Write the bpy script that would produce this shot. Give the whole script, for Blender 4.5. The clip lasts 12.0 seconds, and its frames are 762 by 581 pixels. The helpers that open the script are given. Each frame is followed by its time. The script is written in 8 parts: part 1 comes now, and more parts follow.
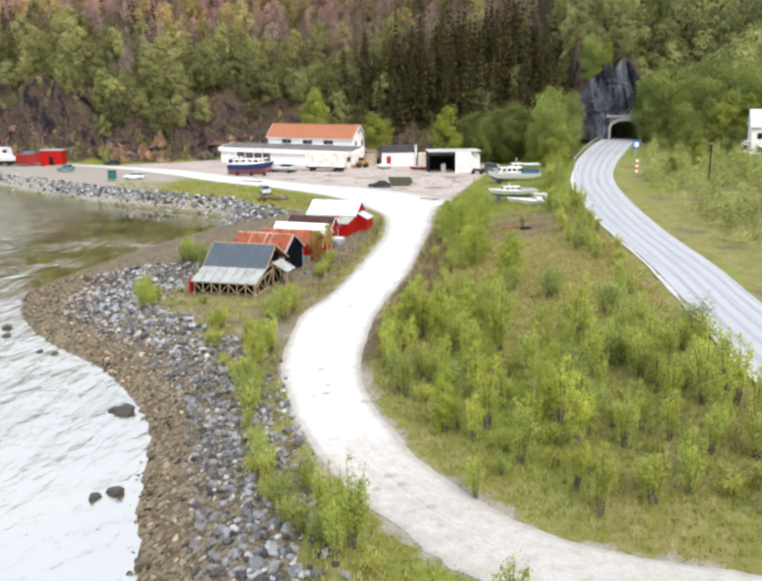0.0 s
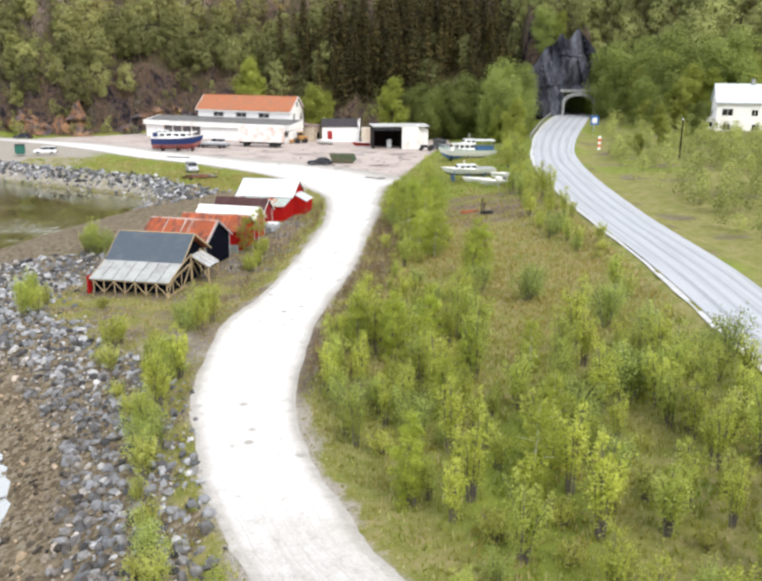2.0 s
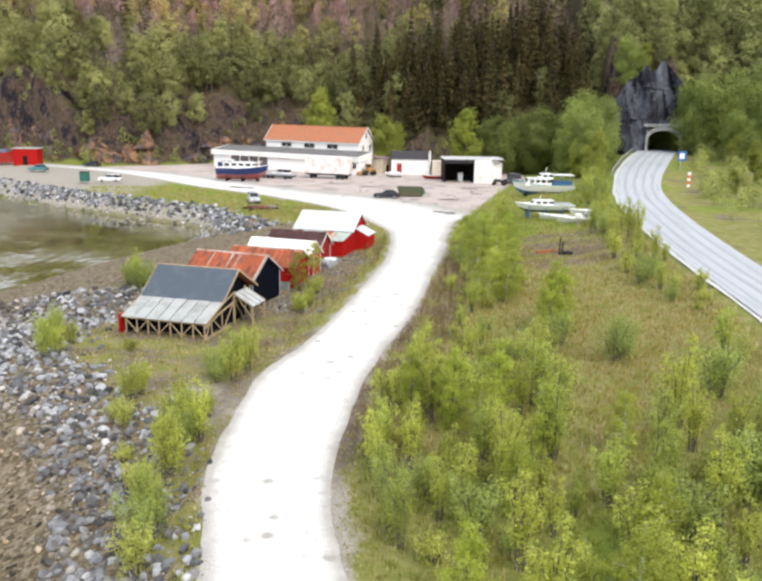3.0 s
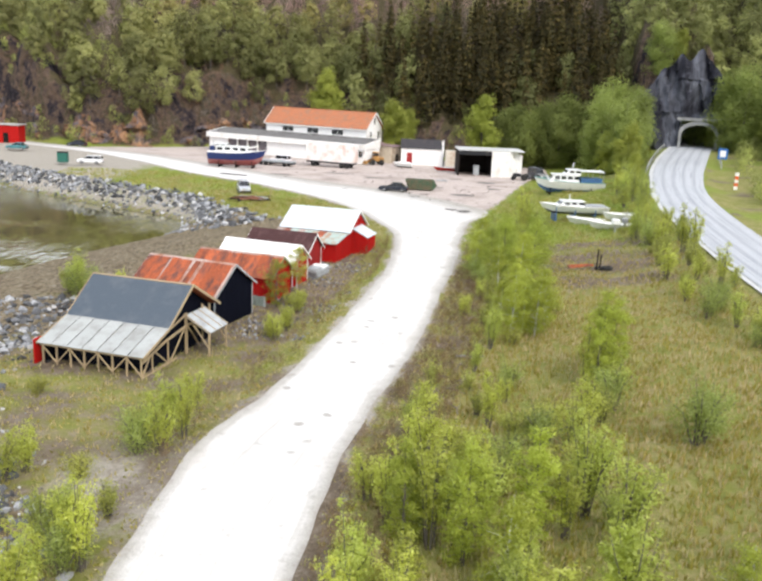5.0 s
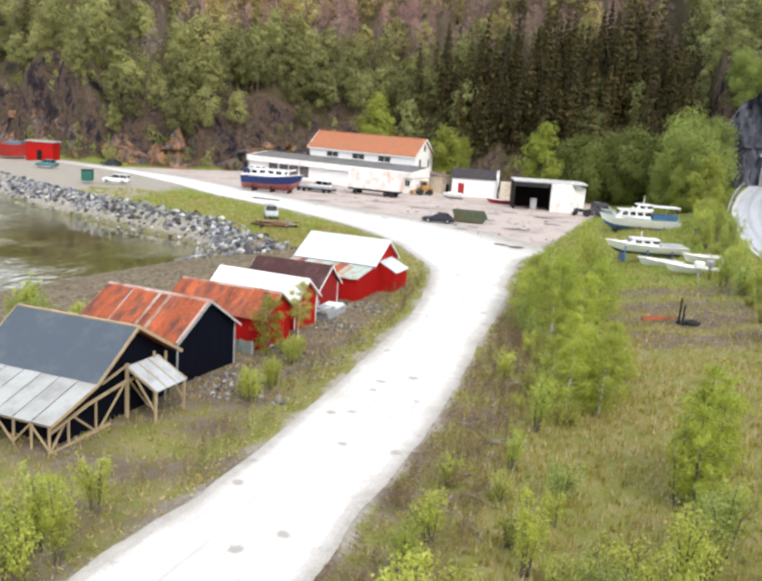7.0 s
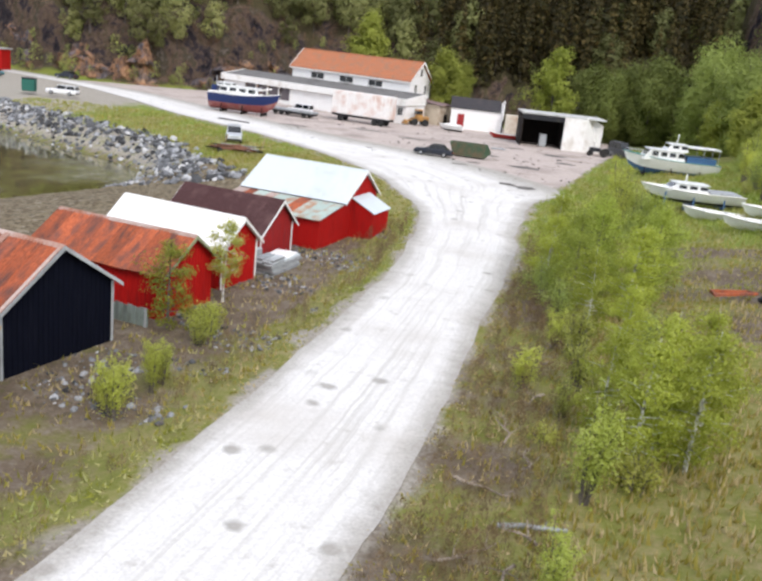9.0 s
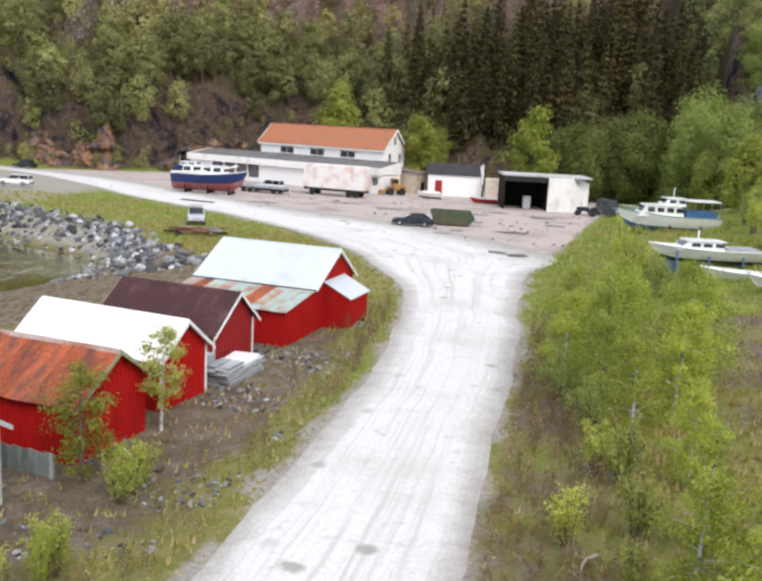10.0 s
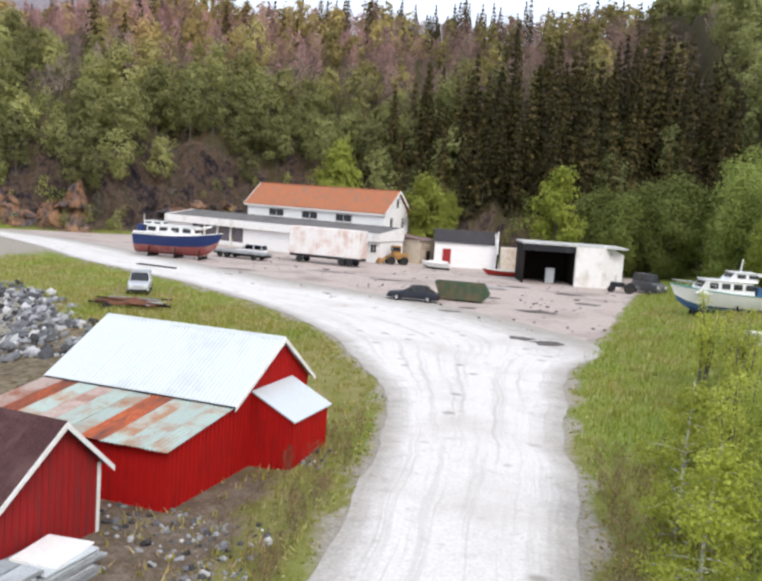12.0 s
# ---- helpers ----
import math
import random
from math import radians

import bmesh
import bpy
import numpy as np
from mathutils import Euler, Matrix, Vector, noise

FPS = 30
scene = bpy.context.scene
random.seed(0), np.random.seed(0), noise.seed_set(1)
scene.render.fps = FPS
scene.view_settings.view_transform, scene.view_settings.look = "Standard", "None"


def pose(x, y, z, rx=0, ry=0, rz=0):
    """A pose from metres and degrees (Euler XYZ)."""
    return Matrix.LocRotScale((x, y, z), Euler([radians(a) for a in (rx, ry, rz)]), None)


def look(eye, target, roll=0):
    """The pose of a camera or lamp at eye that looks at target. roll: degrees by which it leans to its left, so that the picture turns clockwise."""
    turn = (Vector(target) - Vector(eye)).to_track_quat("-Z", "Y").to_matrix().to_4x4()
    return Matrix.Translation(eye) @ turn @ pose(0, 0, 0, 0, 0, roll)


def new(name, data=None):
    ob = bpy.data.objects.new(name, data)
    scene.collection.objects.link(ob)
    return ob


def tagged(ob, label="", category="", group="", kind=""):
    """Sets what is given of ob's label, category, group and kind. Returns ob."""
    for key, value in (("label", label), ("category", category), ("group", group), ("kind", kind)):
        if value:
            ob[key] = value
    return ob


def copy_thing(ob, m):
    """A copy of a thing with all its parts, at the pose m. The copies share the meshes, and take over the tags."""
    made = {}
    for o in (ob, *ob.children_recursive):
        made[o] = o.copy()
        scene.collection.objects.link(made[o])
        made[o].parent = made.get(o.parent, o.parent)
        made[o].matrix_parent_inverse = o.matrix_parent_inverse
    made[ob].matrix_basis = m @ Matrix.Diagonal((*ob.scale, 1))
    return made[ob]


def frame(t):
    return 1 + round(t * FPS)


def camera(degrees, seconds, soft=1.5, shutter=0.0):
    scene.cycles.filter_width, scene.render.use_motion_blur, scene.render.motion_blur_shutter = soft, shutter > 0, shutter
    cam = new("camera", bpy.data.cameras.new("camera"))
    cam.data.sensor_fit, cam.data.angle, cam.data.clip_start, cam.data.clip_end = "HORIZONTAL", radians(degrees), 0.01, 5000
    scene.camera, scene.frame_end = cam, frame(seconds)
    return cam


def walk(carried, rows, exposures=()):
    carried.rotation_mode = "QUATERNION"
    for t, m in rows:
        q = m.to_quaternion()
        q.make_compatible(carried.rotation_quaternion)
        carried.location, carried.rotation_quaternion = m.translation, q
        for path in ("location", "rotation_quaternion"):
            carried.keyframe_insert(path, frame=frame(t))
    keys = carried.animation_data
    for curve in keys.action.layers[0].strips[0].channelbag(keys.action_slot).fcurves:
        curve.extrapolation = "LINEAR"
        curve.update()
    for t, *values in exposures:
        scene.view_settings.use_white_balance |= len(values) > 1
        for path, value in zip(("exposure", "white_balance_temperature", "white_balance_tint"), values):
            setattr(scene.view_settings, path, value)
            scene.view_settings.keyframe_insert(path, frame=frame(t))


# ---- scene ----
cam = camera(48.7, 12.0, soft=2.8)
METRES, EYE, TILT, LEAN, TURN = 90.0, 19.5, -14.0, 0.0, 0.0
PATH = [
    (0, (2.004, 0.596, 21.776), (1.956, 2.536, 21.293), -0.46),
    (0.5, (2.147, 3.537, 21.616), (2.166, 5.494, 21.204), -0.53),
    (1, (1.490, 7.261, 20.539), (1.422, 9.216, 20.123), 0.58),
    (1.5, (2.020, 11.677, 20.244), (2.077, 13.619, 19.772), 0.13),
    (2, (1.667, 15.895, 19.926), (1.758, 17.820, 19.392), 0.35),
    (2.5, (2.259, 19.860, 19.317), (2.267, 21.804, 18.847), 2.29),
    (3, (2.594, 24.830, 18.603), (2.519, 26.776, 18.146), 0.81),
    (5, (2.868, 41.031, 17.499), (2.773, 42.969, 17.014), 2.45),
    (5.5, (2.698, 44.961, 16.568), (2.619, 46.942, 16.302), 1.91),
    (6, (3.627, 49.016, 15.950), (3.487, 50.984, 15.619), 2.10),
    (6.5, (3.951, 52.227, 15.552), (3.683, 54.185, 15.239), 1.72),
    (7, (4.356, 55.824, 14.895), (4.124, 57.768, 14.485), 3.88),
    (9, (3.619, 73.567, 11.783), (3.424, 75.481, 11.236), 6.45),
    (9.5, (3.145, 78.220, 11.590), (2.883, 80.153, 11.150), 2.71),
    (10, (2.859, 82.144, 11.027), (2.683, 84.099, 10.643), 3.08),
    (10.5, (2.286, 87.794, 10.595), (2.088, 89.754, 10.251), 1.39),
    (11, (2.396, 92.239, 9.821), (2.147, 94.206, 9.560), 2.93),
    (11.5, (2.258, 96.644, 9.552), (2.074, 98.620, 9.299), 3.40),
    (12, (2.567, 101.282, 8.990), (2.358, 103.260, 8.776), 4.05),
]
walk(cam, [(t, look(eye, target, roll)) for t, eye, target, roll in PATH],
     [(0.0, 0.08, 6500, 10), (6.5, 0.11, 6500, 10), (8.8, -0.14, 6300, 12), (12.0, -0.22, 6300, 12)])


# ---- world ----
SUN_ELEV, SUN_AZ = radians(46), radians(150)      # azimuth clockwise from +y
world = bpy.data.worlds.new("sky")
scene.world = world
world.use_nodes = True
wn = world.node_tree.nodes
sky = wn.new("ShaderNodeTexSky")
sky.sky_type = "NISHITA"
sky.sun_disc = False
sky.sun_elevation, sky.sun_rotation = SUN_ELEV, SUN_AZ
sky.dust_density, sky.air_density, sky.ozone_density = 4.0, 1.0, 1.0
# a thin even cloud cover over the clear sky
haze = wn.new("ShaderNodeMix")
haze.data_type = "RGBA"
haze.inputs["Factor"].default_value = 0.72
haze.inputs["B"].default_value = (9.2, 9.7, 10.6, 1)
world.node_tree.links.new(sky.outputs["Color"], haze.inputs["A"])
world.node_tree.links.new(haze.outputs["Result"], wn["Background"].inputs["Color"])
wn["Background"].inputs["Strength"].default_value = 0.175
sun = new("sun", bpy.data.lights.new("sun", "SUN"))
sun.data.energy, sun.data.angle, sun.data.color = 2.0, radians(28), (1.0, 0.95, 0.87)
sun.matrix_world = look((math.sin(SUN_AZ) * 200, math.cos(SUN_AZ) * 200, 200 * math.tan(SUN_ELEV)), (0, 0, 0))


# ---- materials ----
def ramp_node(nt, stops):
    r = nt.nodes.new("ShaderNodeValToRGB")
    els = r.color_ramp.elements
    while len(els) < len(stops):
        els.new(0.5)
    for e, (p, c) in zip(els, stops):
        e.position, e.color = p, (*c, 1)
    return r


def noise_node(nt, scale, detail=5, rough=0.6, coord=None, stretch=None):
    n = nt.nodes.new("ShaderNodeTexNoise")
    n.inputs["Scale"].default_value, n.inputs["Detail"].default_value, n.inputs["Roughness"].default_value = scale, detail, rough
    if coord is not None:
        if stretch:
            mp = nt.nodes.new("ShaderNodeMapping")
            mp.inputs["Scale"].default_value = stretch
            nt.links.new(coord, mp.inputs["Vector"])
            coord = mp.outputs["Vector"]
        nt.links.new(coord, n.inputs["Vector"])
    return n


def mix_node(nt, fac, a, b, mode="MIX"):
    m = nt.nodes.new("ShaderNodeMix")
    m.data_type, m.blend_type = "RGBA", mode
    for sock, v in ((m.inputs["Factor"], fac), (m.inputs["A"], a), (m.inputs["B"], b)):
        if isinstance(v, bpy.types.NodeSocket):
            nt.links.new(v, sock)
        elif isinstance(v, tuple):
            sock.default_value = (*v, 1)
        else:
            sock.default_value = v
    return m.outputs["Result"]


def shade(c, k):
    return tuple(min(1, v * k) for v in c)


def mat(name, base, dirt=None, amount=0.5, scale=1.2, rough=0.7, metal=0.0, bump=0.15, grain=25, vary=0.0, stretch=None, spec=0.4, var=0.18):
    """A worn surface: base colour with fine grain and larger stains of the dirt colour."""
    m = bpy.data.materials.new(name)
    m.use_nodes = True
    nt = m.node_tree
    b = nt.nodes["Principled BSDF"]
    tc = nt.nodes.new("ShaderNodeTexCoord").outputs["Object"]
    shift = nt.nodes.new("ShaderNodeVectorMath")              # no two pieces wear alike
    shift.operation = "MULTIPLY_ADD"
    own = nt.nodes.new("ShaderNodeObjectInfo")
    nt.links.new(own.outputs["Random"], shift.inputs[0])
    shift.inputs[1].default_value = (37, 53, 29)
    nt.links.new(tc, shift.inputs[2])
    tc = shift.outputs["Vector"]
    big = noise_node(nt, scale, 6, 0.65, tc, stretch)
    fine = noise_node(nt, grain, 4, 0.6, tc, stretch)
    grain_ramp = ramp_node(nt, [(0.3, shade(base, 1 - var)), (0.7, shade(base, 1 + var))])
    nt.links.new(fine.outputs["Fac"], grain_ramp.inputs["Fac"])
    mask = ramp_node(nt, [(0.62 - 0.3 * amount, (0, 0, 0)), (0.78 - 0.25 * amount, (1, 1, 1))])
    nt.links.new(big.outputs["Fac"], mask.inputs["Fac"])
    col = mix_node(nt, mask.outputs["Color"], grain_ramp.outputs["Color"], dirt or shade(base, 0.72))
    if vary:
        oi = nt.nodes.new("ShaderNodeObjectInfo")
        hs = nt.nodes.new("ShaderNodeHueSaturation")
        mr = nt.nodes.new("ShaderNodeMapRange")
        mr.inputs["To Min"].default_value, mr.inputs["To Max"].default_value = 1 - vary, 1 + vary
        nt.links.new(oi.outputs["Random"], mr.inputs["Value"])
        nt.links.new(mr.outputs["Result"], hs.inputs["Value"])
        nt.links.new(col, hs.inputs["Color"])
        col = hs.outputs["Color"]
    nt.links.new(col, b.inputs["Base Color"])
    b.inputs["Roughness"].default_value, b.inputs["Metallic"].default_value = rough, metal
    b.inputs["Specular IOR Level"].default_value = spec
    if bump:
        bp = nt.nodes.new("ShaderNodeBump")
        bp.inputs["Strength"].default_value, bp.inputs["Distance"].default_value = bump, 0.03
        nt.links.new(fine.outputs["Fac"], bp.inputs["Height"])
        nt.links.new(bp.outputs["Normal"], b.inputs["Normal"])
    return m


def leaf_mat(name, stops, through_light=0.3):
    """Leaves: colours vary from leaf to leaf and, by the colour layer, from plant to plant."""
    m = bpy.data.materials.new(name)
    m.use_nodes = True
    nt = m.node_tree
    b = nt.nodes["Principled BSDF"]
    geo = nt.nodes.new("ShaderNodeNewGeometry")
    r = ramp_node(nt, stops)
    nt.links.new(geo.outputs["Random Per Island"], r.inputs["Fac"])
    at = nt.nodes.new("ShaderNodeAttribute")
    at.attribute_name = "tint"
    oi = nt.nodes.new("ShaderNodeObjectInfo")
    hs = nt.nodes.new("ShaderNodeHueSaturation")
    mr = nt.nodes.new("ShaderNodeMapRange")
    mr.inputs["To Min"].default_value, mr.inputs["To Max"].default_value = 0.78, 1.2
    nt.links.new(oi.outputs["Random"], mr.inputs["Value"])
    nt.links.new(mr.outputs["Result"], hs.inputs["Value"])
    col = mix_node(nt, 1.0, r.outputs["Color"], at.outputs["Color"], "MULTIPLY")
    nt.links.new(col, hs.inputs["Color"])
    b.inputs["Roughness"].default_value = 0.65
    b.inputs["Specular IOR Level"].default_value = 0.2
    nt.links.new(hs.outputs["Color"], b.inputs["Base Color"])
    tr = nt.nodes.new("ShaderNodeBsdfTranslucent")
    nt.links.new(hs.outputs["Color"], tr.inputs["Color"])
    mx = nt.nodes.new("ShaderNodeMixShader")
    mx.inputs["Fac"].default_value = through_light
    nt.links.new(b.outputs["BSDF"], mx.inputs[1])
    nt.links.new(tr.outputs["BSDF"], mx.inputs[2])
    nt.links.new(mx.outputs["Shader"], nt.nodes["Material Output"].inputs["Surface"])
    return m


def ground_mat():
    m = bpy.data.materials.new("ground")
    m.use_nodes = True
    nt = m.node_tree
    b = nt.nodes["Principled BSDF"]
    tc = nt.nodes.new("ShaderNodeTexCoord").outputs["Object"]
    n1, n2, n3 = noise_node(nt, 0.12, 6, 0.6, tc), noise_node(nt, 0.9, 6, 0.7, tc), noise_node(nt, 6, 5, 0.7, tc)
    grass = ramp_node(nt, [(0.25, (0.10, 0.10, 0.03)), (0.45, (0.17, 0.18, 0.04)), (0.6, (0.28, 0.235, 0.11)), (0.8, (0.42, 0.35, 0.21))])
    mixv = nt.nodes.new("ShaderNodeMath")
    mixv.operation = "MULTIPLY_ADD"
    mixv.inputs[1].default_value = 0.45
    nt.links.new(n3.outputs["Fac"], mixv.inputs[0])
    half = nt.nodes.new("ShaderNodeMath")
    half.operation = "MULTIPLY"
    half.inputs[1].default_value = 0.55
    nt.links.new(n2.outputs["Fac"], half.inputs[0])
    nt.links.new(half.outputs[0], mixv.inputs[2])
    nt.links.new(mixv.outputs[0], grass.inputs["Fac"])
    lush = ramp_node(nt, [(0.3, (0.11, 0.14, 0.025)), (0.7, (0.24, 0.28, 0.05))])
    nt.links.new(mixv.outputs[0], lush.inputs["Fac"])
    shingle = ramp_node(nt, [(0.25, (0.06, 0.045, 0.028)), (0.45, (0.13, 0.10, 0.06)), (0.6, (0.21, 0.17, 0.11)), (0.8, (0.30, 0.28, 0.24))])
    vo = nt.nodes.new("ShaderNodeTexVoronoi")
    vo.inputs["Scale"].default_value = 3.6
    nt.links.new(tc, vo.inputs["Vector"])
    nt.links.new(mix_node(nt, 0.55, vo.outputs["Color"], n3.outputs["Fac"]), shingle.inputs["Fac"])
    mud = ramp_node(nt, [(0.32, (0.06, 0.048, 0.03)), (0.5, (0.145, 0.11, 0.078)), (0.68, (0.27, 0.235, 0.19))])
    nt.links.new(mixv.outputs[0], mud.inputs["Fac"])
    # rock colours; the near-black stops put crevice shade into the low parts
    cliff = ramp_node(nt, [(0.36, (0.010, 0.009, 0.012)), (0.45, (0.045, 0.036, 0.042)), (0.52, (0.17, 0.115, 0.08)), (0.57, (0.055, 0.05, 0.03)), (0.64, (0.19, 0.15, 0.125)), (0.76, (0.32, 0.29, 0.27))])
    cn = noise_node(nt, 0.22, 9, 0.78, tc, (1, 1, 0.6))
    nt.links.new(cn.outputs["Fac"], cliff.inputs["Fac"])
    at = nt.nodes.new("ShaderNodeAttribute")
    at.attribute_name = "zone"
    sep = nt.nodes.new("ShaderNodeSeparateColor")
    nt.links.new(at.outputs["Color"], sep.inputs["Color"])
    at2 = nt.nodes.new("ShaderNodeAttribute")
    at2.attribute_name = "zone_b"
    sep2 = nt.nodes.new("ShaderNodeSeparateColor")
    nt.links.new(at2.outputs["Color"], sep2.inputs["Color"])

    def soft(v, k=0.5):
        a = nt.nodes.new("ShaderNodeMath")
        a.operation = "MULTIPLY_ADD"
        a.inputs[1].default_value, a.inputs[2].default_value = k, -k / 2
        nt.links.new(n2.outputs["Fac"], a.inputs[0])
        s = nt.nodes.new("ShaderNodeMath")
        s.operation = "ADD"
        s.use_clamp = True
        nt.links.new(a.outputs[0], s.inputs[0])
        nt.links.new(v, s.inputs[1])
        r = ramp_node(nt, [(0.35, (0, 0, 0)), (0.65, (1, 1, 1))])
        nt.links.new(s.outputs[0], r.inputs["Fac"])
        return r.outputs["Color"]
    gravel = ramp_node(nt, [(0.3, (0.22, 0.19, 0.15)), (0.7, (0.42, 0.39, 0.34))])
    nt.links.new(n3.outputs["Fac"], gravel.inputs["Fac"])
    c = mix_node(nt, soft(sep.outputs["Green"]), grass.outputs["Color"], lush.outputs["Color"])
    c = mix_node(nt, soft(sep2.outputs["Red"], 0.9), c, gravel.outputs["Color"])
    c = mix_node(nt, soft(sep2.outputs["Green"], 0.9), c, mud.outputs["Color"])
    c = mix_node(nt, soft(sep.outputs["Red"]), c, shingle.outputs["Color"])
    # grey-mauve for far slopes: distance haze put into the ground colour
    far_haze = ramp_node(nt, [(0.3, (0.15, 0.13, 0.14)), (0.7, (0.27, 0.24, 0.26))])
    nt.links.new(n1.outputs["Fac"], far_haze.inputs["Fac"])
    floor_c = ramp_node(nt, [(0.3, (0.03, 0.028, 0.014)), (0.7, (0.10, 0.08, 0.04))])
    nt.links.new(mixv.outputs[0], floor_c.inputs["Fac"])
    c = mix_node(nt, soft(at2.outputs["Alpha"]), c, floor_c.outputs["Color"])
    c = mix_node(nt, soft(sep.outputs["Blue"]), c, cliff.outputs["Color"])
    c = mix_node(nt, sep2.outputs["Blue"], c, far_haze.outputs["Color"])
    nt.links.new(c, b.inputs["Base Color"])
    b.inputs["Roughness"].default_value = 0.9
    b.inputs["Specular IOR Level"].default_value = 0.15
    bp = nt.nodes.new("ShaderNodeBump")
    bp.inputs["Strength"].default_value, bp.inputs["Distance"].default_value = 0.7, 0.25
    nt.links.new(mixv.outputs[0], bp.inputs["Height"])
    crack = nt.nodes.new("ShaderNodeTexVoronoi")
    crack.feature = "DISTANCE_TO_EDGE"
    crack.inputs["Scale"].default_value = 0.4
    warp = mix_node(nt, 0.12, tc, cn.outputs["Color"], "ADD")
    nt.links.new(warp, crack.inputs["Vector"])
    bp2 = nt.nodes.new("ShaderNodeBump")
    bp2.inputs["Distance"].default_value = 3.0
    nt.links.new(sep.outputs["Blue"], bp2.inputs["Strength"])
    nt.links.new(cn.outputs["Fac"], bp2.inputs["Height"])
    nt.links.new(bp.outputs["Normal"], bp2.inputs["Normal"])
    bp3 = nt.nodes.new("ShaderNodeBump")
    bp3.inputs["Distance"].default_value = 1.2
    nt.links.new(sep.outputs["Blue"], bp3.inputs["Strength"])
    nt.links.new(crack.outputs["Distance"], bp3.inputs["Height"])
    nt.links.new(bp2.outputs["Normal"], bp3.inputs["Normal"])
    nt.links.new(bp3.outputs["Normal"], b.inputs["Normal"])
    return m


def road_mat(name, lo, hi, track, stain, uv=True, edge=None, ruts=()):
    """Gravel or asphalt with worn wheel tracks along it; u runs across the road from 0 to 1."""
    m = bpy.data.materials.new(name)
    m.use_nodes = True
    nt = m.node_tree
    b = nt.nodes["Principled BSDF"]
    co = nt.nodes.new("ShaderNodeTexCoord")
    tc = co.outputs["Object"]
    fine, mid, big = noise_node(nt, 9, 6, 0.75, tc), noise_node(nt, 1.1, 6, 0.7, tc), noise_node(nt, 0.16, 4, 0.6, tc)
    r = ramp_node(nt, [(0.3, lo), (0.7, hi)])
    nt.links.new(fine.outputs["Fac"], r.inputs["Fac"])
    mask = ramp_node(nt, [(0.58, (0, 0, 0)), (0.75, (1, 1, 1))])
    nt.links.new(mid.outputs["Fac"], mask.inputs["Fac"])
    c = mix_node(nt, mask.outputs["Color"], r.outputs["Color"], stain)
    mask2 = ramp_node(nt, [(0.5, (0, 0, 0)), (0.72, (0.7, 0.7, 0.7))])
    nt.links.new(big.outputs["Fac"], mask2.inputs["Fac"])
    c = mix_node(nt, mask2.outputs["Color"], c, shade(stain, 1.25))
    if uv:
        along = noise_node(nt, 1.0, 5, 0.7, co.outputs["UV"], (26, 0.05, 1))
        tm = ramp_node(nt, [(0.5, (0, 0, 0)), (0.68, (0.8, 0.8, 0.8))])
        nt.links.new(along.outputs["Fac"], tm.inputs["Fac"])
        c = mix_node(nt, tm.outputs["Color"], c, track)
    if ruts:
        # lines polished by the wheels, at fixed shares of the width
        su = nt.nodes.new("ShaderNodeSeparateXYZ")
        nt.links.new(co.outputs["UV"], su.inputs[0])
        stops = [(0.0, (0, 0, 0))]
        for f in ruts:
            stops += [(f - 0.06, (0, 0, 0)), (f, (0.55, 0.55, 0.55)), (f + 0.06, (0, 0, 0))]
        rr = ramp_node(nt, stops)
        wander = nt.nodes.new("ShaderNodeMath")
        wander.operation = "MULTIPLY_ADD"
        wander.inputs[1].default_value = 0.04
        nt.links.new(big.outputs["Fac"], wander.inputs[0])
        nt.links.new(su.outputs["X"], wander.inputs[2])
        nt.links.new(wander.outputs[0], rr.inputs["Fac"])
        c = mix_node(nt, rr.outputs["Color"], c, track)
    if edge:
        # shallow potholes here and there
        vp = nt.nodes.new("ShaderNodeTexVoronoi")
        vp.inputs["Scale"].default_value = 0.55
        nt.links.new(mix_node(nt, 0.5, tc, mid.outputs["Color"], "ADD"), vp.inputs["Vector"])
        hole = ramp_node(nt, [(0.10, (1, 1, 1)), (0.2, (0, 0, 0))])
        nt.links.new(vp.outputs["Distance"], hole.inputs["Fac"])
        some = ramp_node(nt, [(0.34, (0, 0, 0)), (0.48, (0.75, 0.75, 0.75))])
        nt.links.new(vp.outputs["Color"], some.inputs["Fac"])
        c = mix_node(nt, mix_node(nt, 1.0, hole.outputs["Color"], some.outputs["Color"], "MULTIPLY"), c, (0.27, 0.25, 0.22))
        # loose earth creeping in from the road's sides
        at = nt.nodes.new("ShaderNodeAttribute")
        at.attribute_name = "edge"
        es = nt.nodes.new("ShaderNodeMath")
        es.operation = "MULTIPLY_ADD"
        es.inputs[1].default_value = 0.55
        nt.links.new(mid.outputs["Fac"], es.inputs[0])
        nt.links.new(at.outputs["Fac"], es.inputs[2])
        er = ramp_node(nt, [(0.36, (0, 0, 0)), (0.84, (1, 1, 1))])
        nt.links.new(es.outputs[0], er.inputs["Fac"])
        fine2 = ramp_node(nt, [(0.3, shade(edge, 0.75)), (0.7, shade(edge, 1.25))])
        nt.links.new(fine.outputs["Fac"], fine2.inputs["Fac"])
        c = mix_node(nt, er.outputs["Color"], c, fine2.outputs["Color"])
    nt.links.new(c, b.inputs["Base Color"])
    b.inputs["Roughness"].default_value = 0.9
    b.inputs["Specular IOR Level"].default_value = 0.2
    bp = nt.nodes.new("ShaderNodeBump")
    bp.inputs["Strength"].default_value, bp.inputs["Distance"].default_value = 0.4, 0.04
    nt.links.new(fine.outputs["Fac"], bp.inputs["Height"])
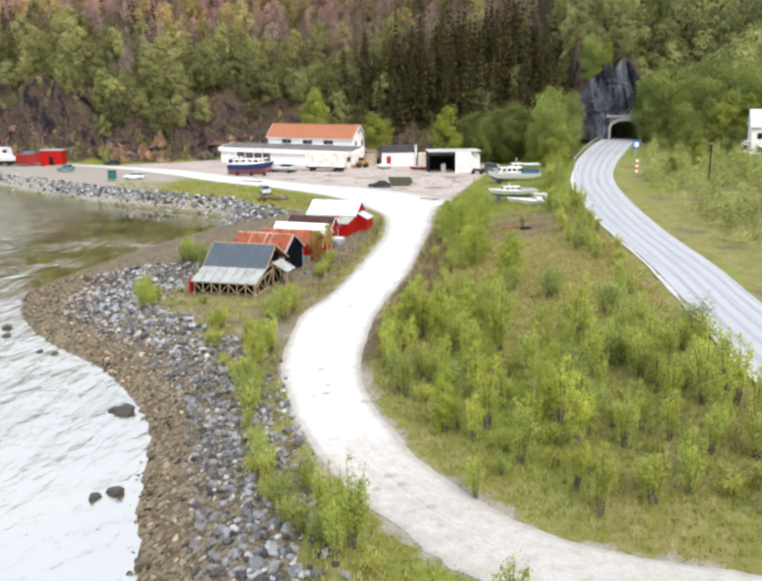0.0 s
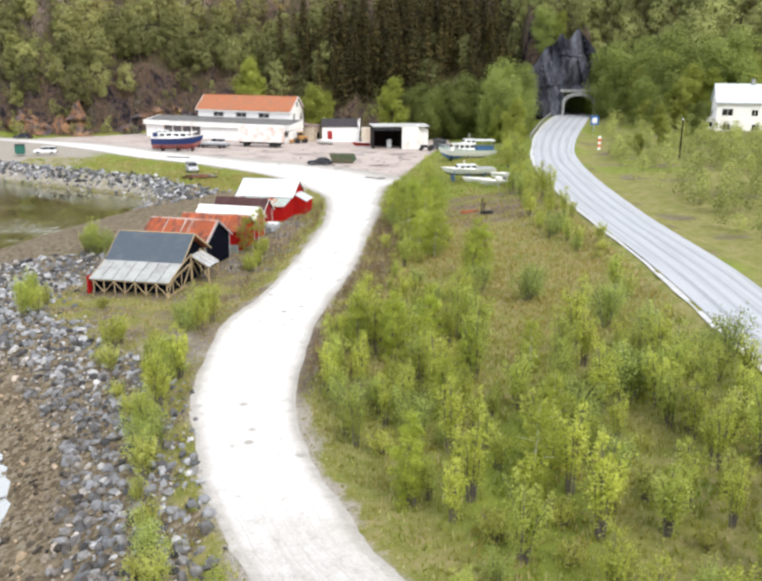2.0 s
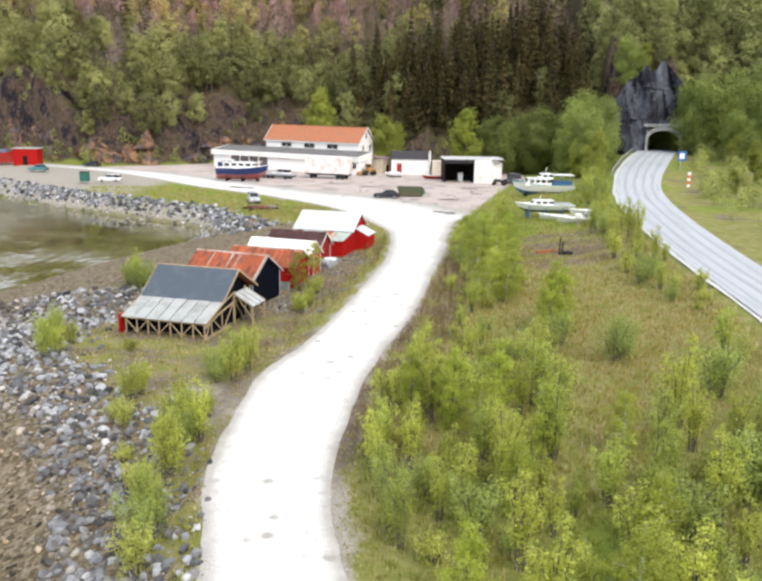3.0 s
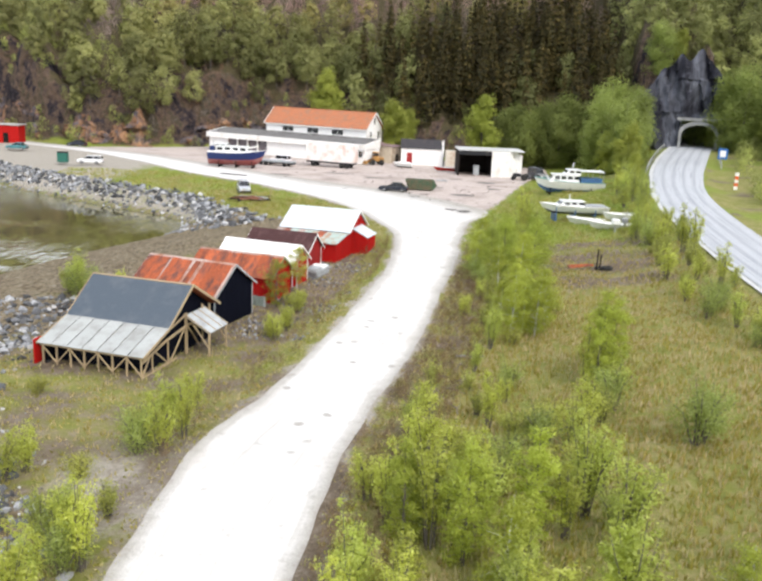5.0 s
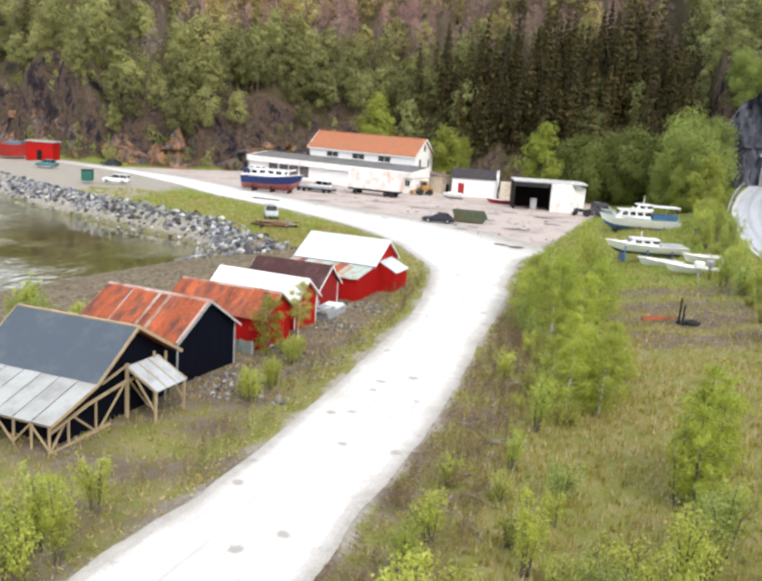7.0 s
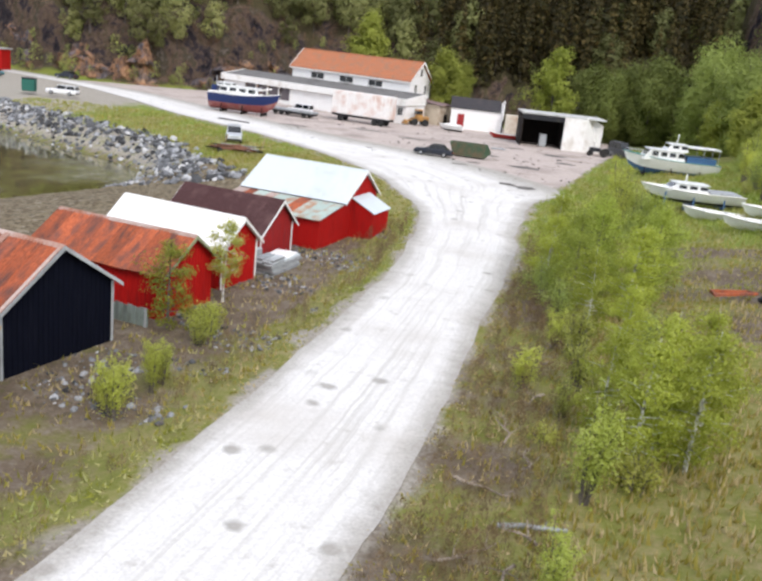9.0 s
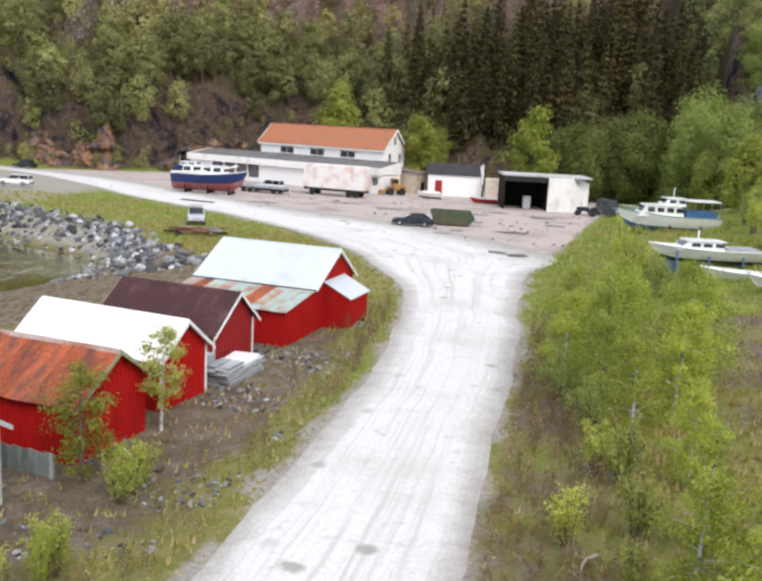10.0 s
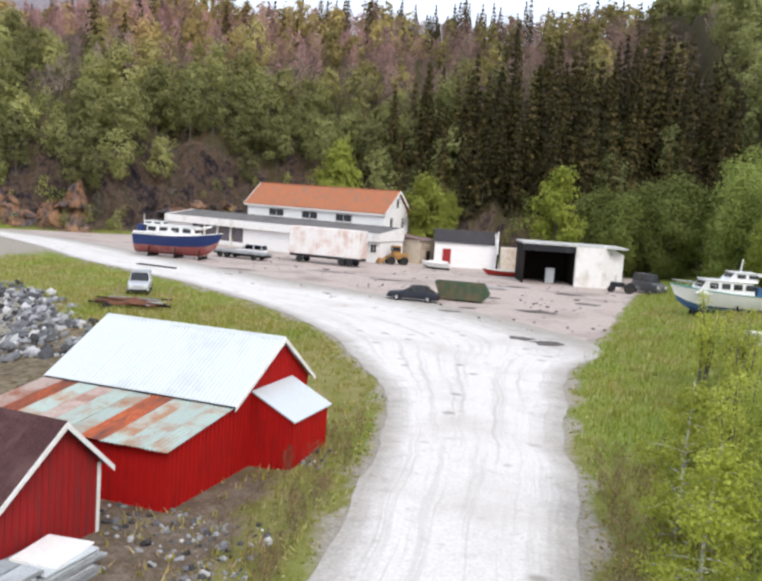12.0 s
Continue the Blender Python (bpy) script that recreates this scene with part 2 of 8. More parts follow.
    nt.links.new(bp.outputs["Normal"], b.inputs["Normal"])
    return m


def water_mat():
    m = bpy.data.materials.new("water")
    m.use_nodes = True
    nt = m.node_tree
    b = nt.nodes["Principled BSDF"]
    tc = nt.nodes.new("ShaderNodeTexCoord").outputs["Object"]
    n1 = noise_node(nt, 0.05, 4, 0.6, tc)
    n2 = noise_node(nt, 1.1, 4, 0.6, tc, (1, 0.4, 1))
    r = ramp_node(nt, [(0.4, (0.10, 0.09, 0.022)), (0.65, (0.17, 0.155, 0.06))])
    nt.links.new(n1.outputs["Fac"], r.inputs["Fac"])
    nt.links.new(r.outputs["Color"], b.inputs["Base Color"])
    b.inputs["IOR"].default_value = 8.0
    n3 = noise_node(nt, 0.32, 3, 0.5, tc, (1, 0.5, 1))
    calm = ramp_node(nt, [(0.46, (0.03, 0.03, 0.03)), (0.66, (0.9, 0.9, 0.9))])
    nt.links.new(n1.outputs["Fac"], calm.inputs["Fac"])
    # the open shore is rippled by the wind, the bay lies sheltered
    pos = nt.nodes.new("ShaderNodeSeparateXYZ")
    nt.links.new(tc, pos.inputs[0])
    lee = nt.nodes.new("ShaderNodeMapRange")
    for k, v in zip(("From Min", "From Max", "To Min", "To Max"), (70, 105, 0.8, 0.0)):
        lee.inputs[k].default_value = v
    nt.links.new(pos.outputs["Y"], lee.inputs["Value"])
    offing = nt.nodes.new("ShaderNodeMapRange")
    for k, v in zip(("From Min", "From Max", "To Min", "To Max"), (-66, -50, 0.75, 0.0)):
        offing.inputs[k].default_value = v
    nt.links.new(pos.outputs["X"], offing.inputs["Value"])
    wind = nt.nodes.new("ShaderNodeMath")
    wind.operation = "MAXIMUM"
    nt.links.new(offing.outputs["Result"], wind.inputs[0])
    nt.links.new(lee.outputs["Result"], wind.inputs[1])
    rip = nt.nodes.new("ShaderNodeMath")
    rip.operation = "MAXIMUM"
    nt.links.new(wind.outputs[0], rip.inputs[0])
    dull = nt.nodes.new("ShaderNodeMapRange")                 # wind roughens the surface
    dull.inputs["To Min"].default_value, dull.inputs["To Max"].default_value = 0.05, 0.22
    nt.links.new(wind.outputs[0], dull.inputs["Value"])
    nt.links.new(dull.outputs["Result"], b.inputs["Roughness"])
    nt.links.new(calm.outputs["Color"], rip.inputs[1])
    for n, k in ((n2, 0.22), (n3, 0.5)):
        bp = nt.nodes.new("ShaderNodeBump")
        bp.inputs["Distance"].default_value = k
        nt.links.new(rip.outputs[0], bp.inputs["Strength"])
        nt.links.new(n.outputs["Fac"], bp.inputs["Height"])
        if n is n3:
            nt.links.new(last.outputs["Normal"], bp.inputs["Normal"])
        last = bp
    nt.links.new(last.outputs["Normal"], b.inputs["Normal"])
    return m


GROUND, WATER = ground_mat(), water_mat()
GRAVEL = road_mat("gravel", (0.54, 0.52, 0.495), (0.76, 0.74, 0.71), (0.46, 0.435, 0.40), (0.40, 0.37, 0.335), edge=(0.34, 0.315, 0.28))
YARD = road_mat("yard gravel", (0.29, 0.24, 0.21), (0.59, 0.505, 0.46), (0.4, 0.38, 0.35), (0.17, 0.14, 0.12), uv=False)
ASPHALT = road_mat("asphalt", (0.36, 0.37, 0.39), (0.48, 0.49, 0.51), (0.235, 0.245, 0.26), (0.32, 0.335, 0.355), ruts=(0.22, 0.42, 0.62, 0.82))
SHOULDER = mat("shoulder gravel", (0.5, 0.5, 0.49), (0.3, 0.29, 0.26), 0.3, 1.0, 0.9)
STONE = mat("shore stone", (0.20, 0.205, 0.215), (0.09, 0.075, 0.06), 0.6, 0.5, 0.85, bump=0.5, grain=6, vary=0.5, var=0.3)
RED = mat("red boards", (0.40, 0.010, 0.008), (0.25, 0.012, 0.011), 0.35, 0.9, 0.75, stretch=(7, 7, 0.5), grain=3, bump=0.4, vary=0.08, spec=0.12)
RED_FADED = mat("faded red boards", (0.31, 0.020, 0.02), (0.2, 0.03, 0.03), 0.5, 0.9, 0.8, stretch=(7, 7, 0.5), grain=3, bump=0.4, spec=0.12)
# boards of the dark hut; near black also to carry the open shed's shade
NAVY = mat("tarred blue-black boards", (0.004, 0.005, 0.011), (0.007, 0.008, 0.015), 0.4, 0.9, 0.8, stretch=(7, 7, 0.5), grain=3, bump=0.4, spec=0.06)
WHITE = mat("white paint", (0.80, 0.79, 0.76), (0.62, 0.58, 0.52), 0.3, 0.6, 0.6, bump=0.08)
WHITE_BOARDS = mat("white boards", (0.86, 0.85, 0.83), (0.68, 0.64, 0.58), 0.22, 0.5, 0.65, stretch=(0.5, 0.5, 7), grain=3, bump=0.15, var=0.08)
GREY_SHEET = mat("slate grey sheet", (0.062, 0.08, 0.102), (0.09, 0.105, 0.125), 0.4, 0.8, 0.6, bump=0.15, grain=30)
PALE_SHEET = mat("pale translucent sheet", (0.36, 0.37, 0.355), (0.27, 0.27, 0.25), 0.5, 0.8, 0.5, bump=0.1, vary=0.06)
ZINC = mat("bright zinc sheet", (0.60, 0.645, 0.655), (0.50, 0.53, 0.54), 0.3, 0.5, 0.45, 0.25, bump=0.08, vary=0.04)
WHITE_SHEET = mat("white roof sheet", (0.82, 0.81, 0.78), (0.64, 0.58, 0.5), 0.25, 0.5, 0.5, bump=0.08, vary=0.04)
RUST = mat("rusted sheet", (0.37, 0.098, 0.042), (0.15, 0.065, 0.05), 0.6, 1.1, 0.85, bump=0.3, grain=9, vary=0.22, stretch=(1.7, 0.4, 1), var=0.4, spec=0.2)
RUST_PALE = mat("half rusted zinc sheet", (0.42, 0.33, 0.29), (0.27, 0.10, 0.05), 0.6, 0.7, 0.7, 0.1, bump=0.2, grain=10, vary=0.15)
BROWN_ROOF = mat("brown felt roof", (0.066, 0.031, 0.031), (0.105, 0.058, 0.056), 0.4, 0.7, 0.9, bump=0.4, grain=14, spec=0.2, var=0.35)
MINT_SHEET = mat("mint painted sheet", (0.36, 0.44, 0.40), (0.34, 0.18, 0.10), 0.5, 0.8, 0.6, bump=0.1, vary=0.1)
TILE = mat("orange roof tile", (0.44, 0.16, 0.075), (0.30, 0.17, 0.11), 0.55, 0.9, 0.85, bump=0.5, grain=7, var=0.3)
TIMBER = mat("weathered light timber", (0.42, 0.32, 0.19), (0.3, 0.23, 0.15), 0.5, 1.5, 0.8, stretch=(1, 1, 0.3), grain=14)
# tarred wood; also the garage bay's walls, where it stands in for shade
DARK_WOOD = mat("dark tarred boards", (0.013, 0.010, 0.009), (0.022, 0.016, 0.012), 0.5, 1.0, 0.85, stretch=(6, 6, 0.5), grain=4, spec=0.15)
GREY_WOOD = mat("grey weathered timber", (0.37, 0.39, 0.40), (0.25, 0.25, 0.25), 0.5, 1.2, 0.85, grain=14, vary=0.2)
CONCRETE = mat("concrete", (0.36, 0.36, 0.35), (0.22, 0.22, 0.21), 0.5, 0.4, 0.85, bump=0.25)
ROCK = mat("grey rock", (0.15, 0.16, 0.195), (0.014, 0.014, 0.022), 0.85, 0.2, 0.85, bump=1.0, grain=1.6, var=0.8, stretch=(1, 1, 0.35))
DARK_ROCK = mat("tunnel lining rock", (0.05, 0.05, 0.05), (0.03, 0.03, 0.03), 0.5, 0.4, 0.95, bump=0.5, grain=2)
STEEL = mat("galvanised steel", (0.5, 0.51, 0.52), (0.35, 0.33, 0.3), 0.3, 1, 0.45, 0.8, bump=0.05)
RUBBER = mat("black rubber", (0.018, 0.018, 0.018), (0.05, 0.045, 0.04), 0.4, 2, 0.85, bump=0.2)
BLACK = mat("black paint", (0.015, 0.016, 0.02), (0.05, 0.045, 0.04), 0.35, 1, 0.35, bump=0.05)
WINDOW = mat("dark window glass", (0.012, 0.014, 0.017), (0.03, 0.03, 0.03), 0.3, 1, 0.08, bump=0.0, spec=0.6)
CAR_SILVER = mat("silver car paint", (0.55, 0.57, 0.6), (0.4, 0.4, 0.4), 0.2, 1, 0.3, 0.3, bump=0)
CAR_DARK = mat("dark blue-grey car paint", (0.022, 0.026, 0.038), (0.05, 0.05, 0.05), 0.25, 1, 0.28, 0.2, bump=0)
CAR_WHITE = mat("white car paint", (0.8, 0.8, 0.8), (0.6, 0.58, 0.54), 0.2, 1, 0.35, bump=0)
CAR_TEAL = mat("teal car paint", (0.06, 0.20, 0.22), (0.1, 0.15, 0.15), 0.2, 1, 0.35, bump=0)
GREEN = mat("green painted steel", (0.045, 0.085, 0.045), (0.12, 0.09, 0.05), 0.65, 0.8, 0.65, bump=0.15)
NAVY_HULL = mat("navy hull paint", (0.012, 0.028, 0.115), (0.03, 0.04, 0.1), 0.3, 0.7, 0.4, bump=0.03)
ANTIFOUL = mat("faded red bottom paint", (0.24, 0.065, 0.06), (0.30, 0.16, 0.14), 0.5, 0.7, 0.8, bump=0.1)
GEL_WHITE = mat("white boat gelcoat", (0.8, 0.81, 0.8), (0.62, 0.62, 0.58), 0.25, 0.7, 0.3, bump=0.02)
BLUE_STRIPE = mat("blue stripe", (0.05, 0.12, 0.25), (0.05, 0.1, 0.2), 0.2, 1, 0.4, bump=0)
TEAL_TARP = mat("teal stripe", (0.06, 0.24, 0.22), (0.05, 0.2, 0.2), 0.2, 1, 0.5, bump=0)
HULL_RED = mat("red hull paint", (0.36, 0.022, 0.016), (0.24, 0.05, 0.035), 0.4, 0.6, 0.55, bump=0.05)
YELLOW = mat("yellow machine paint", (0.42, 0.22, 0.055), (0.2, 0.11, 0.05), 0.6, 0.9, 0.6, bump=0.05)
SIGN_BLUE = mat("blue sign", (0.03, 0.14, 0.42), (0.03, 0.12, 0.36), 0.2, 1, 0.4, bump=0)
ORANGE = mat("orange plastic", (0.62, 0.12, 0.03), (0.5, 0.14, 0.06), 0.3, 1, 0.5, bump=0)
NET = mat("brown fishing net", (0.16, 0.07, 0.04), (0.1, 0.06, 0.04), 0.5, 2, 0.95, bump=0.6, grain=9)
BARK = mat("grey-brown bark", (0.15, 0.13, 0.11), (0.08, 0.07, 0.06), 0.5, 2, 0.95, bump=0.5, grain=10)
BIRCH = mat("white birch bark", (0.62, 0.61, 0.57), (0.12, 0.11, 0.1), 0.45, 2.5, 0.85, stretch=(1, 1, 2.5), grain=8)
LEAF = leaf_mat("birch leaves", [(0.0, (0.33, 0.345, 0.075)), (0.5, (0.43, 0.445, 0.11)), (1.0, (0.53, 0.535, 0.19))], 0.5)
FOREST_LEAF = leaf_mat("forest leaves", [(0.0, (0.25, 0.265, 0.095)), (0.5, (0.285, 0.30, 0.11)), (1.0, (0.325, 0.335, 0.13))], 0.45)
TREE_LEAF = leaf_mat("tree leaves", [(0.0, (0.225, 0.25, 0.065)), (0.5, (0.265, 0.29, 0.085)), (1.0, (0.31, 0.33, 0.11))], 0.45)
SPRUCE = leaf_mat("spruce needles", [(0.0, (0.022, 0.026, 0.006)), (0.6, (0.05, 0.047, 0.012)), (1.0, (0.11, 0.09, 0.027))], 0.15)
TWIGS = leaf_mat("bare twigs", [(0.0, (0.135, 0.108, 0.094)), (0.6, (0.20, 0.158, 0.136)), (1.0, (0.28, 0.225, 0.19))], 0.15)
GRASS = leaf_mat("grass blades", [(0.0, (0.19, 0.19, 0.04)), (0.4, (0.29, 0.28, 0.07)), (0.65, (0.365, 0.33, 0.17)), (1.0, (0.455, 0.42, 0.30))], 0.4)


# ---- building helpers ----
def thing(name, label, category, at=(0, 0, 0), turn=0, group="", kind=""):
    ob = new(name)
    ob.empty_display_size = 0.3
    ob.matrix_basis = pose(*at, 0, 0, turn)
    return tagged(ob, label, category, group, kind)


def finish(bm, name, material, smooth=False):
    bmesh.ops.recalc_face_normals(bm, faces=bm.faces)
    me = bpy.data.meshes.new(name)
    bm.to_mesh(me)
    bm.free()
    me.materials.append(material)
    if smooth:
        me.polygons.foreach_set("use_smooth", [True] * len(me.polygons))
    return me


def part(name, bm, material, parent, label="", smooth=False):
    ob = new(name, finish(bm, name, material, smooth))
    ob.parent = parent
    return tagged(ob, label)


def clone(ob, parent, m):
    """Another part on the same mesh."""
    o = new(ob.name.split(".")[0], ob.data)
    o.parent = parent
    o.matrix_basis = m
    return o


def box(bm, x0, x1, y0, y1, z0, z1, m=None, bevel=0.0):
    vs = [bm.verts.new((x, y, z)) for z in (z0, z1) for x, y in ((x0, y0), (x1, y0), (x1, y1), (x0, y1))]
    fs = [bm.faces.new([vs[i] for i in f]) for f in ((3, 2, 1, 0), (4, 5, 6, 7), (0, 1, 5, 4), (1, 2, 6, 5), (2, 3, 7, 6), (3, 0, 4, 7))]
    if bevel:
        edges = {e for f in fs for e in f.edges}
        out = bmesh.ops.bevel(bm, geom=list(edges), offset=bevel, segments=1, affect="EDGES", profile=0.5)
        vs = list({v for f in out["faces"] for v in f.verts} | {v for v in vs if v.is_valid})
    if m is not None:
        bmesh.ops.transform(bm, matrix=m, verts=[v for v in vs if v.is_valid])
    return bm


def nb():
    return bmesh.new()


def beam(bm, a, b, w, h=None):
    """A squared timber from a to b."""
    a, b = Vector(a), Vector(b)
    h = h or w
    d = b - a
    m = Matrix.Translation(a) @ d.to_track_quat("X", "Z").to_matrix().to_4x4()
    return box(bm, 0, d.length, -w / 2, w / 2, -h / 2, h / 2, m)


def slab(bm, pts, normal, thick):
    """A plate: the outline pts, thickened along normal."""
    n = Vector(normal) * thick
    a = [bm.verts.new(p) for p in pts]
    b = [bm.verts.new(Vector(p) + n) for p in pts]
    bm.faces.new(a)
    bm.faces.new(b[::-1])
    for i in range(len(a)):
        j = (i + 1) % len(a)
        bm.faces.new((a[i], b[i], b[j], a[j]))
    return bm


def loft(bm, rings, close=True, caps=True):
    """Skin over rings of points of one length."""
    vs = [[bm.verts.new(p) for p in r] for r in rings]
    n = len(vs[0])
    for r0, r1 in zip(vs, vs[1:]):
        for i in range(n if close else n - 1):
            j = (i + 1) % n
            bm.faces.new((r0[i], r0[j], r1[j], r1[i]))
    if caps:
        bm.faces.new(vs[0][::-1])
        bm.faces.new(vs[-1])
    return bm


def tube(bm, pts, radii, sides=6):
    rings = []
    for i, p in enumerate(pts):
        p = Vector(p)
        d = (Vector(pts[min(i + 1, len(pts) - 1)]) - Vector(pts[max(i - 1, 0)])).normalized()
        q = d.to_track_quat("Z", "Y")
        r = radii[i] if isinstance(radii, (list, tuple)) else radii
        rings.append([p + q @ Vector((math.cos(a) * r, math.sin(a) * r, 0)) for a in (2 * math.pi * k / sides for k in range(sides))])
    return loft(bm, rings)


def wheel(bm, x, y, z, r, w, sides=14):
    return tube(bm, [(x, y - w / 2, z), (x, y - w / 2 + 0.02, z), (x, y + w / 2 - 0.02, z), (x, y + w / 2, z)], [r * 0.88, r, r, r * 0.88], sides)


# ---- the lie of the land ----
SEA = -3.4
SHORE = [(-6, -400), (-8, -60), (-9.5, 15), (-11.7, 39), (-13.8, 46.3), (-15.6, 54.6), (-17.6, 61), (-24.6, 72), (-33.6, 81), (-40, 90), (-44, 100), (-43, 110),
         (-40.5, 121), (-37.5, 131), (-34, 140), (-30.5, 149), (-30.5, 156), (-36, 163), (-44, 168), (-56, 175), (-67, 182), (-85, 196), (-101, 211),
         (-125, 228), (-160, 246), (-260, 290), (-600, 420), (-4000, 900), (-4000, -400)]
ROAD_L = [(23, 27.2), (22.5, 27.35), (22, 27.5), (12, 31), (5.4, 34.3), (2.2, 38.1), (-1.8, 44.5), (-5, 52.4), (-7.5, 64.4), (-7.7, 77.3), (-5.1, 88), (-2.6, 103.5),
          (-0.8, 118), (-0.3, 131), (-0.8, 139), (-2.8, 146), (-6.8, 156), (-13, 165.5), (-20, 173.5), (-27, 180), (-40, 190.5), (-54, 205), (-69, 218), (-90, 230), (-130, 250)]
ROAD_R = [(25.2, 32.9), (25.1, 32.95), (25, 33), (17.8, 34.9), (12.5, 36.4), (8.3, 39.1), (5, 43.3), (2.1, 49.2), (-0.5, 57.7), (-1.2, 66.8), (-0.2, 80), (2.6, 95), (4.9, 114),
          (6.5, 126), (7.0, 136), (8.4, 149), (11.4, 161), (0, 177), (-14, 186), (-26, 195), (-40, 207), (-56, 220), (-72, 228.5), (-90, 236.5), (-130, 257)]
HWY_L = [(19, -300), (20, -40), (22.5, 20), (23.9, 50), (24.7, 61), (26.5, 81), (28.1, 111), (31, 140), (34.6, 160), (40, 183), (48, 210), (58.6, 241), (66, 262), (76, 290)]
HWY_R = [(26, -300), (27, -40), (29.5, 20), (30.5, 50), (31.4, 68), (32.7, 81), (34.0, 104), (37.3, 134), (41.8, 160), (48.2, 183), (56.2, 207), (67, 238.5), (75, 259), (85, 287)]
YARD_EDGE = [(10.9, 159), (13.6, 169), (16.6, 182), (19.4, 193), (22, 203), (27, 214), (27, 236), (14, 238), (-6, 240), (-36, 250), (-50, 246), (-60, 238), (-74, 229), (-56, 214), (-40, 198), (-26, 186), (-13, 176), (-2, 166)]
FOOT = [(-600, 460), (-260, 318), (-160, 272), (-125, 258), (-92, 244), (-72, 238), (-58, 243), (-40, 257), (-20, 262), (0, 252), (22, 245), (40, 241), (52, 243), (60, 250), (72, 252),
        (80, 232), (94, 210), (140, 182), (400, 120), (900, 60)]


def spline(pts, step):
    """Points every step metres along a smooth line through pts."""
    p = np.array(pts, float)
    p = np.vstack([2 * p[0] - p[1], p, 2 * p[-1] - p[-2]])
    out = []
    for i in range(1, len(p) - 2):
        n = max(2, int(np.linalg.norm(p[i + 1] - p[i]) / step))
        s = np.linspace(0, 1, n, endpoint=False)[:, None]
        a, b, c, d = p[i - 1], p[i], p[i + 1], p[i + 2]
        out.append(0.5 * (2 * b + (c - a) * s + (2 * a - 5 * b + 4 * c - d) * s ** 2 + (3 * b - a - 3 * c + d) * s ** 3))
    out.append(p[-2][None])
    return np.vstack(out)


def line_dist(X, Y, pts):
    """Distance to a line, and on which side (+1: left of its course)."""
    best, side = np.full(X.shape, 1e9), np.ones(X.shape)
    for (ax, ay), (bx, by) in zip(pts[:-1], pts[1:]):
        dx, dy = bx - ax, by - ay
        s = np.clip(((X - ax) * dx + (Y - ay) * dy) / (dx * dx + dy * dy), 0, 1)
        d = np.hypot(X - ax - s * dx, Y - ay - s * dy)
        near = d < best
        side = np.where(near, np.sign(dx * (Y - ay) - dy * (X - ax)), side)
        best = np.minimum(best, d)
    return best, side


def inside(X, Y, poly):
    r = np.zeros(X.shape, bool)
    for (ax, ay), (bx, by) in zip(poly, poly[1:] + poly[:1]):
        if ay != by:
            r ^= ((ay > Y) != (by > Y)) & (X < (bx - ax) * (Y - ay) / (by - ay) + ax)
    return r


def smooth(e0, e1, v):
    t = np.clip((v - e0) / (e1 - e0), 0, 1)
    return t * t * (3 - 2 * t)


def wobble(X, Y, scale, seed=0):
    """Smooth unevenness in -1..1, from a few crossed waves."""
    r = np.random.RandomState(seed)
    v = np.zeros(X.shape)
    for k in range(7):
        a, f, ph = r.rand() * 6.28, (0.6 + 1.3 * r.rand()) / scale, r.rand() * 6.28
        v += np.sin((X * math.cos(a) + Y * math.sin(a)) * f * 6.28 + ph)
    return v / 7 * 1.6


SHORE_LINE = [tuple(p) for p in spline(SHORE[:-2], 3)] + SHORE[-2:]
GRAVEL_POLY = ROAD_L + ROAD_R[::-1]
HWY_POLY = HWY_L + HWY_R[::-1]


def hwy_z(Y):
    return 4.0 + 1.2 * smooth(150, 240, Y)


